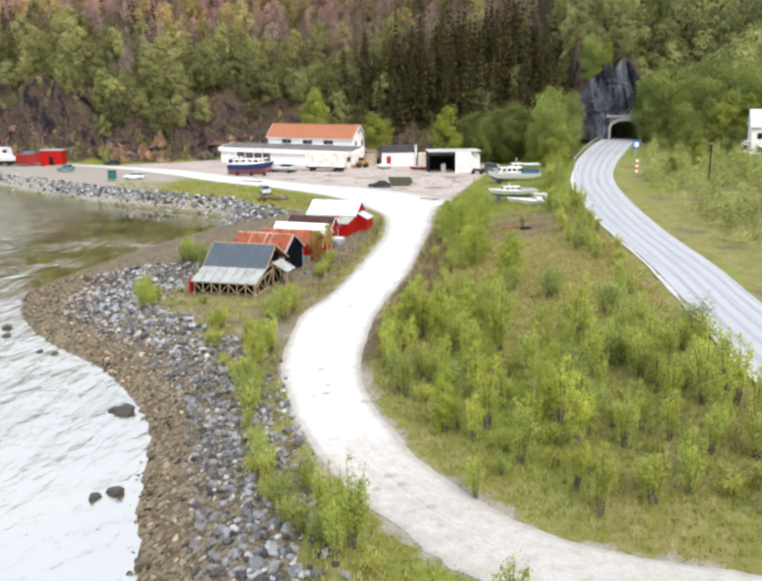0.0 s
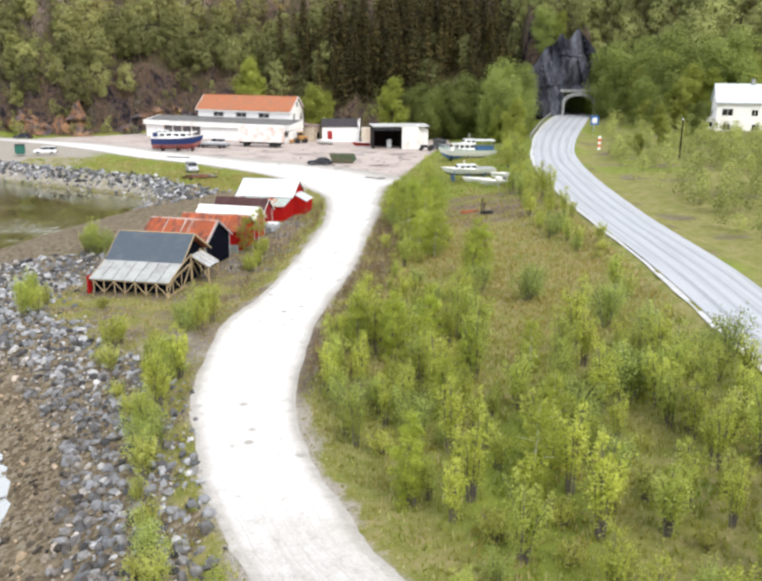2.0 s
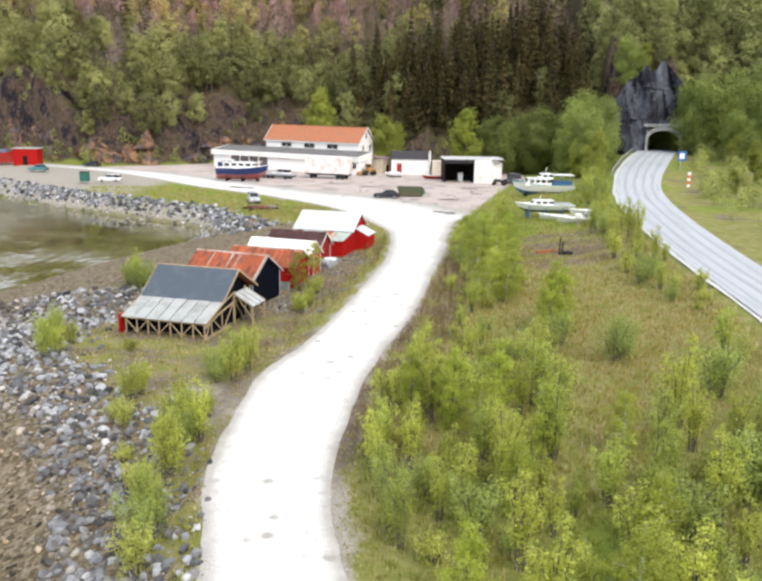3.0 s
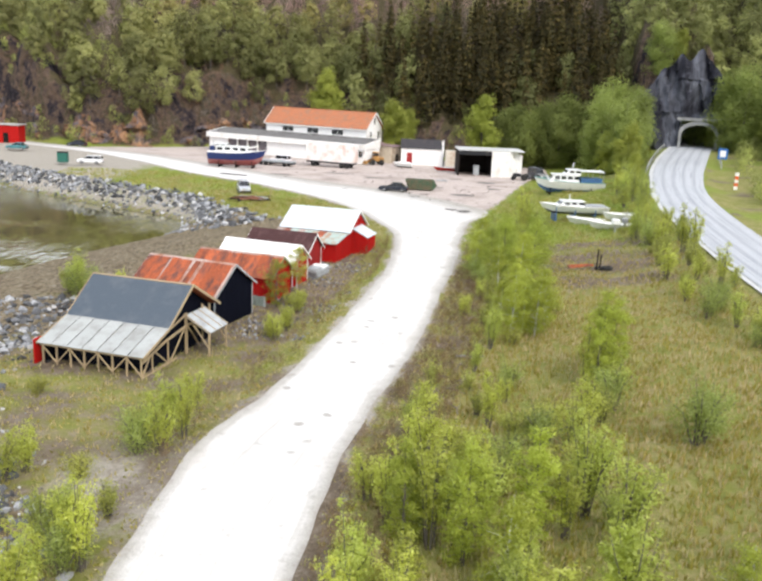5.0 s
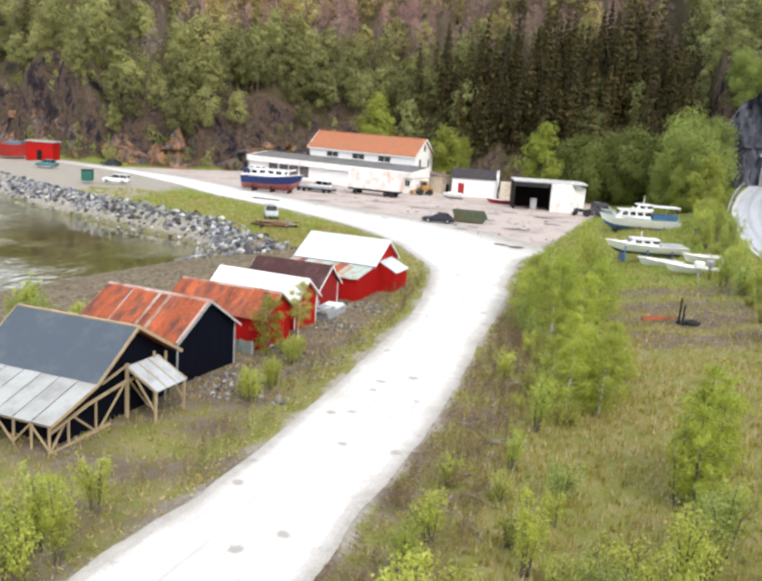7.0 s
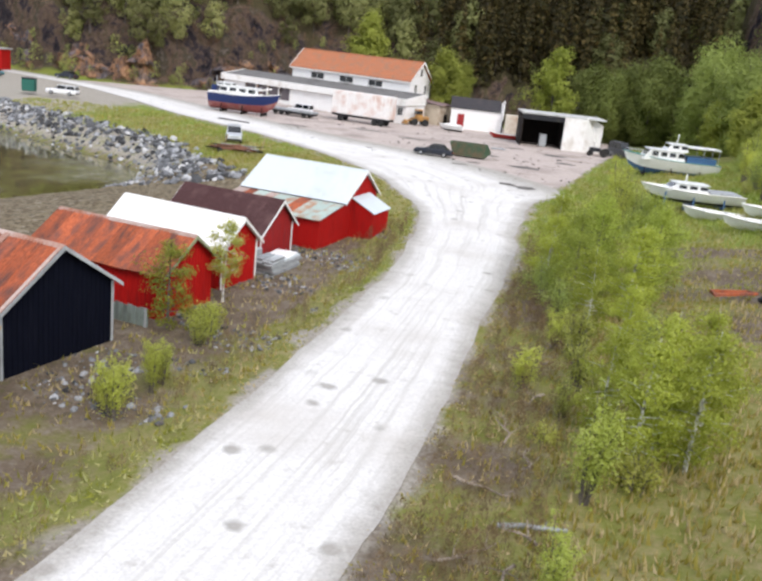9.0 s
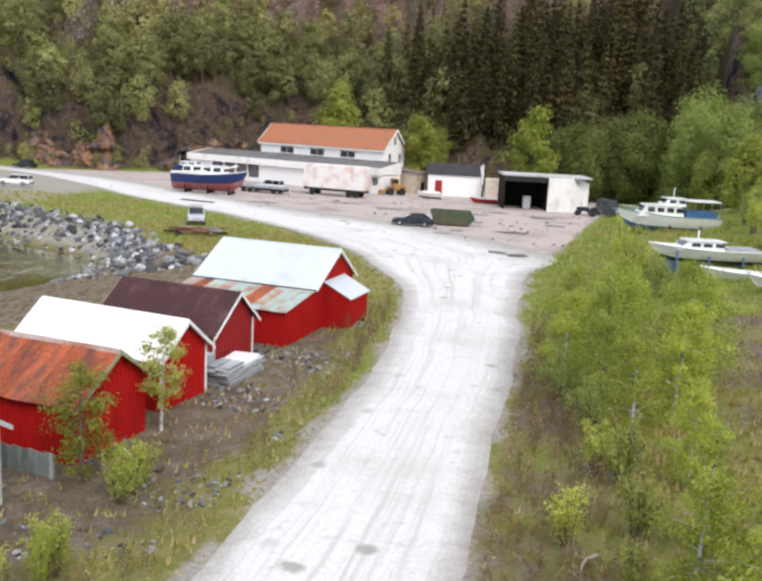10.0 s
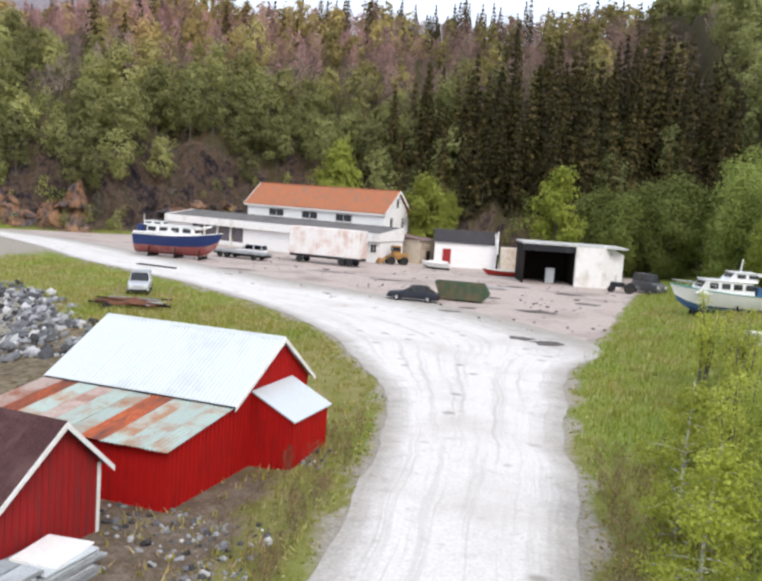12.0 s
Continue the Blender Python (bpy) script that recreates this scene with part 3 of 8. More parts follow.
def lay(X, Y):
    """Height of the ground and the masks of its cover, at arrays of places."""
    X, Y = np.asarray(X, float), np.asarray(Y, float)
    ds, _ = line_dist(X, Y, SHORE_LINE[:-1])
    s = np.where(inside(X, Y, SHORE_LINE), -ds, ds)
    bay = smooth(84, 100, Y) * (1 - smooth(146, 152, Y))
    pier = smooth(150, 158, Y)
    reach = 9.5 + 13 * bay - 4.5 * pier
    land = SEA + (3.1 + 0.0 * X) * smooth(-0.25, 1.0, s / reach) ** 0.9
    land = np.where(s < 0, SEA - 0.32 * np.minimum(-s, 14), np.maximum(land - 0.25, SEA + 0.02 * np.minimum(s, 5)))
    land += np.where(s > 0, 0.25 * smooth(0, 20, s), 0)
    dr, _ = line_dist(X, Y, ROAD_R[2:17])
    dl, _ = line_dist(X, Y, ROAD_L)
    dh, _ = line_dist(X, Y, HWY_L)
    dh2, _ = line_dist(X, Y, HWY_R)
    on_road = inside(X, Y, GRAVEL_POLY) | inside(X, Y, YARD_EDGE)
    on_hwy = inside(X, Y, HWY_POLY) & (Y < 258)
    dy, _ = line_dist(X, Y, YARD_EDGE + YARD_EDGE[:1])
    droad = np.where(on_road, 0, np.minimum(np.minimum(dr, dl), dy))
    _, side_h = line_dist(X, Y, HWY_L)
    _, side_hr = line_dist(X, Y, HWY_R)
    east = (side_hr < 0)
    _, side_r = line_dist(X, Y, ROAD_R[2:17])
    mid = (side_h > 0) & (X > -12) & ((side_r < 0) | (Y < 40)) & ~on_road & (s > 9)
    hz = hwy_z(Y)
    dedge = np.minimum(droad, np.where(Y > 150, dy, 1e9))
    dedge = np.maximum(dedge - 0.9, 0)
    t = dedge / (dedge + dh + 1e-6)
    rise = hz * (0.55 * t + 0.45 * t ** 3) * smooth(0, 3, dedge)
    h = np.where(mid, rise - 0.025 * (1 - smooth(0, 1, dedge)) + 0.28 * wobble(X, Y, 9, 1) * smooth(1, 4, dedge) * smooth(0.5, 3, dh), land)
    lump = 0.10 * wobble(X, Y, 4, 2) * smooth(0.9, 3, droad)
    h = np.where(mid, h + lump, h)
    h = np.where(~mid & ~on_road & (s > 3), h + lump + 0.1 * wobble(X, Y, 7, 5) * smooth(2, 6, droad), h)
    h = np.where(east, hz - 0.35 * smooth(0, 3, dh2) + 0.06 * np.maximum(dh2 - 3, 0) + 0.3 * wobble(X, Y, 14, 3) * smooth(2, 8, dh2), h)
    hollow = smooth(82, 87.5, Y) * (1 - smooth(133, 141, Y)) * smooth(0.4, 4.0, droad) * (side_r > 0) * (s > 4) * (X < 2)
    h = np.where(hollow > 0, np.minimum(h, h * (1 - hollow) - 0.88 * hollow), h)
    h = np.where(on_road, -0.025, h)
    near_road = (droad < 1.2) & ~mid & ~east
    h = np.where(near_road & ~on_road, -0.025 + (np.minimum(h, 0.05) + 0.025) * smooth(0.8, 1.2, droad), h)
    h = np.where(on_hwy, hz - 0.1, h)
    # the hill
    df, sf = line_dist(X, Y, FOOT)
    d = np.where(sf > 0, df, -df)
    crag = 10 * smooth(-66, -98, X) + 3.0 * smooth(-30, -58, X) + 18 * smooth(51, 55, X) * (1 - smooth(70, 76, X)) + 2.5
    crag = crag * (0.85 + 0.45 * wobble(X, Y, 19, 6))
    steep = smooth(-0.5, 6, d) * crag
    rest = 0.62 * np.maximum(d - 2, 0)
    top = 75 + 9 * smooth(-85, -35, X) + 13 * smooth(0, 100, X) * (1 - smooth(150, 400, X)) - 8 * smooth(-80, -200, X)
    hill = steep + rest
    hill = top * (1 - np.exp(-hill / top * 1.35)) + 2.2 * wobble(X, Y, 33, 7) * smooth(3, 30, d) + (1.3 * wobble(X, Y, 9, 8) + 1.0 * wobble(X, Y, 4.3, 18) + 0.6 * wobble(X, Y, 2.3, 19)) * smooth(0, 4, d) * (1 - smooth(8, 20, d))
    hill = np.where(Y > 420, hill * (1 - 0.5 * smooth(420, 900, Y)), hill)
    hill += 430 * np.exp(-(((X + 900) / 620) ** 2 + ((Y - 1750) / 520) ** 2)) + 250 * np.exp(-(((X - 900) / 700) ** 2 + ((Y - 2300) / 500) ** 2))
    hill += 300 * np.exp(-(((X + 2600) / 700) ** 2 + ((Y - 900) / 900) ** 2))
    h = np.where((d > -1) & ~on_hwy, np.maximum(h, h * (1 - smooth(-1, 2, d)) + smooth(-1, 2, d) * 0.5 * np.maximum(h, 0) + hill), h)
    masks = dict(s=s, droad=droad, dh=np.minimum(dh, dh2), on_hwy=on_hwy, on_road=on_road, mid=mid, east=east, d=d, crag=crag, bay=bay, pier=pier, reach=reach)
    return h, masks


def height(x, y):
    return float(lay(np.array([x]), np.array([y]))[0][0])


def steps(*runs):
    v = [runs[0][0]]
    for a, b, n in runs:
        v += list(a + (b - a) * (np.arange(n) + 1) / n)
    return np.array(v)


GX = steps((-4000, -800, 8), (-800, -260, 12), (-260, -130, 26), (-130, -60, 50), (-60, 60, 135), (60, 130, 46), (130, 300, 24), (300, 800, 10), (800, 4000, 8))
GY = steps((-600, -60, 10), (-60, 28, 18), (28, 175, 175), (175, 262, 72), (262, 400, 50), (400, 800, 20), (800, 4200, 24))
XX, YY = np.meshgrid(GX, GY)
HH, MK = lay(XX, YY)
# the bore of the tunnel stays open behind its portal
bore = MK["on_hwy"] & (YY > 243)
keep = ~(bore[:-1, :-1] | bore[1:, :-1] | bore[:-1, 1:] | bore[1:, 1:])


def grid_mesh(name, xx, yy, hh, keep_faces, material):
    ny, nx = xx.shape
    idx = np.arange(nx * ny).reshape(ny, nx)
    quads = np.stack([idx[:-1, :-1], idx[:-1, 1:], idx[1:, 1:], idx[1:, :-1]], -1)[keep_faces]
    me = bpy.data.meshes.new(name)
    me.from_pydata(np.stack([xx.ravel(), yy.ravel(), hh.ravel()], 1).tolist(), [], quads.tolist())
    me.materials.append(material)
    me.polygons.foreach_set("use_smooth", [True] * len(me.polygons))
    return me


def paint(me, layer, rgb, alpha=None):
    at = me.attributes.new(layer, "FLOAT_COLOR", "POINT")
    a = np.ones((len(rgb), 1)) if alpha is None else alpha.reshape(-1, 1)
    at.data.foreach_set("color", np.concatenate([rgb, a], 1).astype(np.float32).ravel())


gme = grid_mesh("ground", XX, YY, HH, keep, GROUND)
shingle = smooth(-4, 0, MK["s"]) * (1 - smooth(0.75, 1.05, MK["s"] / MK["reach"] + 0.15 * wobble(XX, YY, 8, 11))) * (1 - 0.35 * MK["bay"]) * (1 - 0.7 * MK["pier"]) * (MK["d"] < -2)
lush = np.clip(-0.6 * MK["mid"] * smooth(64, 74, YY) * (1 - smooth(110, 120, YY)) + (1 - 0.8 * (XX < -2) * smooth(56, 62, YY) * (1 - smooth(146, 156, YY))) * 0.35 + 0.45 * wobble(XX, YY, 17, 12) + 0.35 * smooth(160, 190, YY) * (XX < 0) - 0.3 * MK["east"] + 0.3 * smooth(122, 140, YY) * (XX > 6), 0, 1)
slope_y, slope_x = np.gradient(HH, GY, GX)
steepness = np.hypot(slope_x, slope_y)
cliff_mask = smooth(0.9, 1.6, steepness) * (MK["d"] > -3) * (1 - smooth(9, 16, MK["d"]))
bare_slope = smooth(-70, -60, XX) * (1 - smooth(-16, -6, XX)) * smooth(-1, 2, MK["d"]) * (1 - smooth(13, 23, MK["d"] + 5 * wobble(XX, YY, 13, 17)))
cliff_mask = np.maximum(cliff_mask, 0.85 * bare_slope)
paint(gme, "zone", np.stack([shingle.ravel(), lush.ravel(), cliff_mask.ravel()], 1))
verge = (1 - smooth(0.0, 1.1, MK["droad"] + 0.6 * wobble(XX, YY, 5, 13))) * 0.8
verge = np.maximum(verge, 0.85 * np.exp(-(((XX + 9.6) / 4.2) ** 2 + ((YY - 74.5) / 6.5) ** 2)))          # gravel spilling off the road
verge = np.maximum(verge, 0.62 * MK["pier"] * (1 - smooth(0.7, 1.1, MK["s"] / MK["reach"])) * (MK["s"] > 0))
verge = np.maximum(verge, 0.75 * smooth(-40, -56, XX) * smooth(160, 180, YY) * (MK["d"] < -6) * (MK["s"] > 1))
brown_patch = MK["mid"] * np.exp(-(((XX - 20) / 8) ** 2 + ((YY - 120) / 17) ** 2))
dirt = -0.32 * (XX < -2) * smooth(58, 66, YY) * (1 - smooth(92, 99, YY)) + 0.7 * smooth(-13, -9, XX) * (XX < 0) * smooth(106, 112, YY) * (1 - smooth(126, 131, YY)) * smooth(2.6, 4.2, MK["droad"]) + 1.1 * brown_patch + 0.75 * MK["east"] * smooth(0.1, 0.6, wobble(XX, YY, 12, 19)) * (MK["d"] < -2) + (XX < 0) * smooth(58, 66, YY) * (1 - smooth(140, 150, YY)) * (MK["s"] > 3) * (1 - 0.75 * (1 - smooth(1.5, 4.5, MK["droad"])) * smooth(88, 100, YY)) * (1 - 0.5 * smooth(122, 132, YY)) + 0.65 * MK["mid"] * (1 - smooth(2.5, 5, MK["droad"] + 1.5 * wobble(XX, YY, 6, 15))) * smooth(70, 80, YY) * (1 - smooth(118, 128, YY))
mudflat = np.maximum(MK["bay"] * (1 - smooth(0.35, 0.95, MK["s"] / MK["reach"])) * (MK["s"] > -20), 0.55 * (1 - smooth(0, 0.5, MK["s"] / MK["reach"])) * (MK["s"] > -12))
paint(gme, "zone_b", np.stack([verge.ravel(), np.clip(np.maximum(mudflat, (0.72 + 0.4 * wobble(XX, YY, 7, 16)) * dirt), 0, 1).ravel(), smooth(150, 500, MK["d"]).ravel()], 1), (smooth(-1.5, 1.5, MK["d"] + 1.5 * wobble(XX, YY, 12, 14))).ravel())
ground = tagged(new("ground", gme), "grassy and stony ground rising to a wooded hill", "ground", kind="structure")

wx = steps((-4000, -300, 8), (-300, 60, 10), (60, 4000, 6))
wy = steps((-600, -50, 4), (-50, 300, 10), (300, 4200, 8))
wxx, wyy = np.meshgrid(wx, wy)
wme = grid_mesh("water", wxx, wyy, wxx * 0 + SEA, np.ones((len(wy) - 1, len(wx) - 1), bool), WATER)
water = tagged(new("water", wme), "calm fjord water reflecting a bright overcast sky", "water", kind="structure")


def strip(name, left, right, zfun, material, across=8, jitter=0.0, crown=0.0):
    """A road between its two edges, with u across it and v along it."""
    # match the two edges knot by knot, not by length
    def by_knot(pts):
        p = np.array(pts, float)
        p = np.vstack([2 * p[0] - p[1], p, 2 * p[-1] - p[-2]])
        out = []
        for i in range(1, len(p) - 2):
            s = np.linspace(0, 1, 16, endpoint=False)[:, None]
            k, l, m, o = p[i - 1], p[i], p[i + 1], p[i + 2]
            out.append(0.5 * (2 * l + (m - k) * s + (2 * k - 5 * l + 4 * m - o) * s ** 2 + (3 * l - k - 3 * m + o) * s ** 3))
        out.append(p[-2][None])
        return np.vstack(out)
    a, b = by_knot(left), by_knot(right)
    r = np.random.RandomState(5)
    soften = np.array([0.1, 0.2, 0.4, 0.2, 0.1])
    ja, jb = (np.convolve(r.randn(len(a)), soften, "same")[:, None] * jitter for _ in range(2))
    way = (b - a) / np.linalg.norm(b - a, axis=1)[:, None]
    a, b = a + way * ja, b + way * jb
    u = np.linspace(0, 1, across + 1)
    P = a[:, None, :] * (1 - u)[None, :, None] + b[:, None, :] * u[None, :, None]
    Z = zfun(P[..., 1]) + crown * (1 - (2 * u[None, :] - 1) ** 2)
    me = grid_mesh(name, P[..., 0], P[..., 1], Z, np.ones((len(a) - 1, across), bool), material)
    uv = me.uv_layers.new(name="UVMap")
    mid = (a + b) / 2
    v = np.r_[0, np.cumsum(np.hypot(*np.diff(mid, axis=0).T))]
    U = np.stack([np.tile(u, len(a)), np.repeat(v, across + 1)], 1)
    loops = np.zeros(len(me.loops), int)
    me.loops.foreach_get("vertex_index", loops)
    uv.data.foreach_set("uv", U[loops].astype(np.float32).ravel())
    # how near each place is to the road's sides; wide where the road runs into the yard
    wide = np.hypot(*(b - a).T)[:, None]
    near_l, near_r = 1 - smooth(0, 1.9, u[None] * wide), 1 - smooth(0, 1.9, (1 - u[None]) * wide)
    open_r = 1.15 * smooth(148, 162, P[..., 1]) * (1 - smooth(0.0, 9.0, (1 - u[None]) * wide))
    at = me.attributes.new("edge", "FLOAT", "POINT")
    at.data.foreach_set("value", 0.5 * np.maximum(np.maximum(near_l, near_r), np.maximum(open_r, 0.74 * (1 - smooth(40, 60, P[..., 1])))).astype(np.float32).ravel())
    return new(name, me)


gravel_road = tagged(strip("road", ROAD_L, ROAD_R, lambda y: 0.004 + 0 * y, GRAVEL, 22, jitter=0.2, crown=0.04), "pale gravel road with worn wheel tracks", "road", kind="structure")
bm = nb()
edge = spline(YARD_EDGE + YARD_EDGE[:1], 1.5)[:-1]
r_yard = np.random.RandomState(8)
vs = [bm.verts.new((x + r_yard.randn() * 0.25, y + r_yard.randn() * 0.25, -0.004)) for x, y in edge]
bmesh.ops.triangulate(bm, faces=[bm.faces.new(vs)])
yard = tagged(new("pavement", finish(bm, "yard", YARD)), "stony grey-brown gravel yard with oil stains", "yard", kind="structure")
highway = tagged(strip("road", HWY_L, HWY_R, lambda y: hwy_z(y), ASPHALT, 8, crown=0.05), "two-lane asphalt road with worn tracks, leading to a tunnel", "road", kind="structure")


def edge_line(left, right, f, w):
    """A thin painted line at the share f of the road's width."""
    a, b = np.array(left, float), np.array(right, float)
    c = a + (b - a) * f
    n = (b - a) / np.linalg.norm(b - a, axis=1)[:, None] * w / 2
    return [tuple(p) for p in c - n], [tuple(p) for p in c + n]


l, _ = edge_line(HWY_L, HWY_R, -0.07, 0.1)
tagged(strip("trim", l, HWY_L, lambda y: hwy_z(y) - 0.05, SHOULDER, 3, jitter=0.12), "pale gravel shoulder of the asphalt road", "road shoulder", kind="structure")


# ---- boathouses ----
def corrugated(bm, x0, x1, a, b, amp=0.018, pitch=0.16, thick=0.012):
    """A corrugated sheet from the line (y, z) = a down to b, between x0 and x1."""
    n = max(2, int((x1 - x0) / pitch * 4))
    rows = []
    for k in range(n + 1):
        x = x0 + (x1 - x0) * k / n
        w = amp * math.sin(2 * math.pi * (x - x0) / pitch)
        rows.append((x, w))
    top = [[bm.verts.new((x, y, z + w)) for x, w in rows] for y, z in (a, b)]
    low = [[bm.verts.new((x, y, z + w - thick)) for x, w in rows] for y, z in (a, b)]
    for k in range(n):
        bm.faces.new((top[0][k], top[0][k + 1], top[1][k + 1], top[1][k]))
        bm.faces.new((low[0][k + 1], low[0][k], low[1][k], low[1][k + 1]))
        for t in (0, 1):
            bm.faces.new((top[t][k], low[t][k], low[t][k + 1], top[t][k + 1]))
    for k in (0, n):
        bm.faces.new((top[0][k], top[1][k], low[1][k], low[0][k]))
    return bm


def sheets(parent, x0, x1, a, b, mats, width=0.95, r=None, lift=0.01):
    """A slope covered sheet by sheet; each sheet is a part of its own."""
    n = max(1, round((x1 - x0) / width))
    w = (x1 - x0) / n
    made = {}
    r = r or random.Random(3)
    for k in range(n):
        m = mats[k % len(mats)] if len(mats) > 1 else mats[0]
        if m not in made:
            bm = nb()
            corrugated(bm, 0, w + 0.05, a, b)
            ob = made[m] = part("roof_sheet", bm, m, parent)
        else:
            ob = clone(made[m], parent, Matrix())
        ob.matrix_basis = pose(x0 + k * w, r.uniform(-0.02, 0.02), (k % 2) * lift + r.uniform(0, 0.006))


def boards(bm, place, a0, a1, zlow, ztop, step=0.24, proud=0.022):
    """A wall face of boards and cover strips in one skin; place(a, out, z) gives the point a metres along it."""
    prof = []
    a = a0
    while a < a1 - 0.01:
        b = min(a + step - 0.06, a1)
        c = min(b + 0.06, a1)
        prof += [(a, 0), (b, 0)] + ([(b + 0.001, proud), (c, proud)] if c > b else [])
        a = c + 0.001
    vs = [(bm.verts.new(place(a, o, zlow)), bm.verts.new(place(a, o, ztop(a) - 0.02))) for a, o in prof]
    for p, q in zip(vs, vs[1:]):
        bm.faces.new((p[0], q[0], q[1], p[1]))
    return bm


def gable_hut(name, label, ridge, turn, length, near, far, ze_near, ze_far, base, wall, roof, barge, corner=None, over=0.28, far_roof=None, ridge_cap=None):
    """A boathouse. Its front gable stands at x = 0, its ridge runs along +x, y > 0 is its near side."""
    x, y, zr = ridge
    t = thing(name, label, "boathouse", (x, y, base), turn, "row of boathouses")
    zr, zn, zf = zr - base, ze_near - base, ze_far - base
    low = -0.9

    def top(v):
        return zr + (zn - zr) * v / near if v > 0 else zr + (zf - zr) * v / -far
    for x0 in (0.0, length):
        bm = nb()
        o = -1 if x0 == 0 else 1
        boards(bm, lambda a, out, z: (x0 + o * (0.003 + out), a, z), -far, near, low, top)
        face = part("wall", bm, wall, t)
        bm = nb()
        slab(bm, [(x0, near, low), (x0, near, zn), (x0, 0, zr - 0.03), (x0, -far, zf), (x0, -far, low)], (-o, 0, 0), 0.08)
        part("backing", bm, wall, face)
    for s, w, z in ((1, near, zn), (-1, far, zf)):
        bm = nb()
        boards(bm, lambda a, out, z: (a, s * (w + 0.003 + out), z), 0.0, length, low, lambda a: z - 0.03)
        face = part("wall", bm, wall, t)
        bm = nb()
        box(bm, 0.085, length - 0.085, *sorted((s * w, s * (w - 0.08))), low, z - 0.03)
        part("backing", bm, wall, face)
    sn, sf = (zr - zn) / near, (zr - zf) / far
    sheets(t, -over, length + over, (0, zr + 0.05), (near + over, zn - sn * over + 0.05), roof)
    sheets(t, -over, length + over, (0, zr + 0.05), (-far - over, zf - sf * over + 0.05), far_roof or roof)
    for x0 in (-over - 0.03, length + over):
        for s, w, z, sl in ((1, near, zn, sn), (-1, far, zf, sf)):
            bm = nb()
            e = w + over + 0.02
            slab(bm, [(x0, 0, zr + 0.07), (x0, s * e, zr - sl * e + 0.07), (x0, s * e, zr - sl * e - 0.09), (x0, 0, zr - 0.11)], (1, 0, 0), 0.03)
            part("bargeboard", bm, barge, t)
    bm = nb()
    slab(bm, [(-over, 0.16, zr + 0.06 - 0.16 * sn), (-over, 0, zr + 0.10), (-over, -0.16, zr + 0.06 - 0.16 * sf), (-over, 0, zr + 0.075)], (1, 0, 0), length + 2 * over)
    part("ridge_cap", bm, ridge_cap or roof[0], t)
    if corner:
        for s, w, z in ((1, near, zn), (-1, far, zf)):
            bm = nb()
            box(bm, -0.05, -0.024, *sorted((s * (w + 0.03), s * (w - 0.1))), low, z - 0.05)
            part("corner_board", bm, corner, t)
    bm = nb()
    box(bm, 0.02, length - 0.02, -far + 0.02, near - 0.02, -1.6, low)
    part("foundation", bm, CONCRETE, t)
    return t


navy_hut = gable_hut("boathouse", "tarred blue-black boathouse with a rust-red corrugated roof", (-11.3, 102.1, 3.6), 162.5, 7.1, 2.75, 2.85, 1.78, 1.75, -0.7, NAVY,
                     [RUST], GREY_WOOD, corner=GREY_WOOD, ridge_cap=RUST_PALE)
for x0, w in ((-0.26, 0.16), (2.35, 0.3), (3.15, 0.22), (5.2, 0.14)):          # unrusted strips where the sheets overlap
    bm = nb()
    corrugated(bm, x0, x0 + w, (0.1, 4.34), (2.99, 2.43))
    part("overlap_strip", bm, RUST_PALE, navy_hut, "pale less rusted strip")
low_hut = gable_hut("boathouse", "low red boathouse with a rusted roof and mossy bargeboards", (-9.02, 110.05, 2.68), 165, 7.4, 2.15, 1.75, 1.33, 1.45, -0.8, RED,
                    [RUST, RUST, RUST, RUST], mat("mossy board", (0.27, 0.29, 0.16), (0.2, 0.17, 0.1), 0.5, 2, 0.9), ridge_cap=RUST_PALE)
white_hut = gable_hut("boathouse", "red boathouse with a white sheet roof and white corner boards", (-8.27, 115.28, 2.66), 163, 7.3, 1.6, 1.62, 1.42, 1.38, -0.8, RED,
                      [WHITE_SHEET], WHITE, corner=WHITE)
brown_hut = gable_hut("boathouse", "red boathouse with a dark brown roof and white bargeboards", (-7.79, 121.74, 2.62), 164.5, 6.5, 2.1, 1.62, 1.05, 1.2, -0.8, RED_FADED,
                      [BROWN_ROOF], WHITE, corner=WHITE)
red_barn = gable_hut("boathouse", "large bright red boathouse with a shining zinc roof and patched lean-to", (-4.38, 132.15, 3.52), 166.7, 7.6, 3.35, 2.75, 1.72, 1.68, -0.75, RED,
                     [ZINC], WHITE, over=0.22)
# lean-to of the large boathouse: low front wall, patched roof
bm = nb()
boards(bm, lambda a, out, z: (-0.023 - out, a, z), 3.38, 7.25, -0.9, lambda v: 2.3 - 0.134 * (v - 3.36))
face = part("wall", bm, RED, red_barn)
bm = nb()
slab(bm, [(-0.02, 3.4, -0.9), (-0.02, 3.4, 2.28), (-0.02, 7.25, 1.76), (-0.02, 7.25, -0.9)], (1, 0, 0), 0.08)
part("backing", bm, RED, face)
bm = nb()
boards(bm, lambda a, out, z: (a, 7.253 + out, z), -0.02, 7.6, -0.9, lambda v: 1.76)
face = part("wall", bm, RED, red_barn)
bm = nb()
box(bm, 0.07, 7.6, 7.17, 7.25, -0.9, 1.74)
part("backing", bm, RED, face)
bm = nb()
slab(bm, [(7.6, 3.36, -0.9), (7.6, 3.36, 2.25), (7.6, 7.17, 1.76), (7.6, 7.17, -0.9)], (-1, 0, 0), 0.08)
part("wall", bm, RED, red_barn)
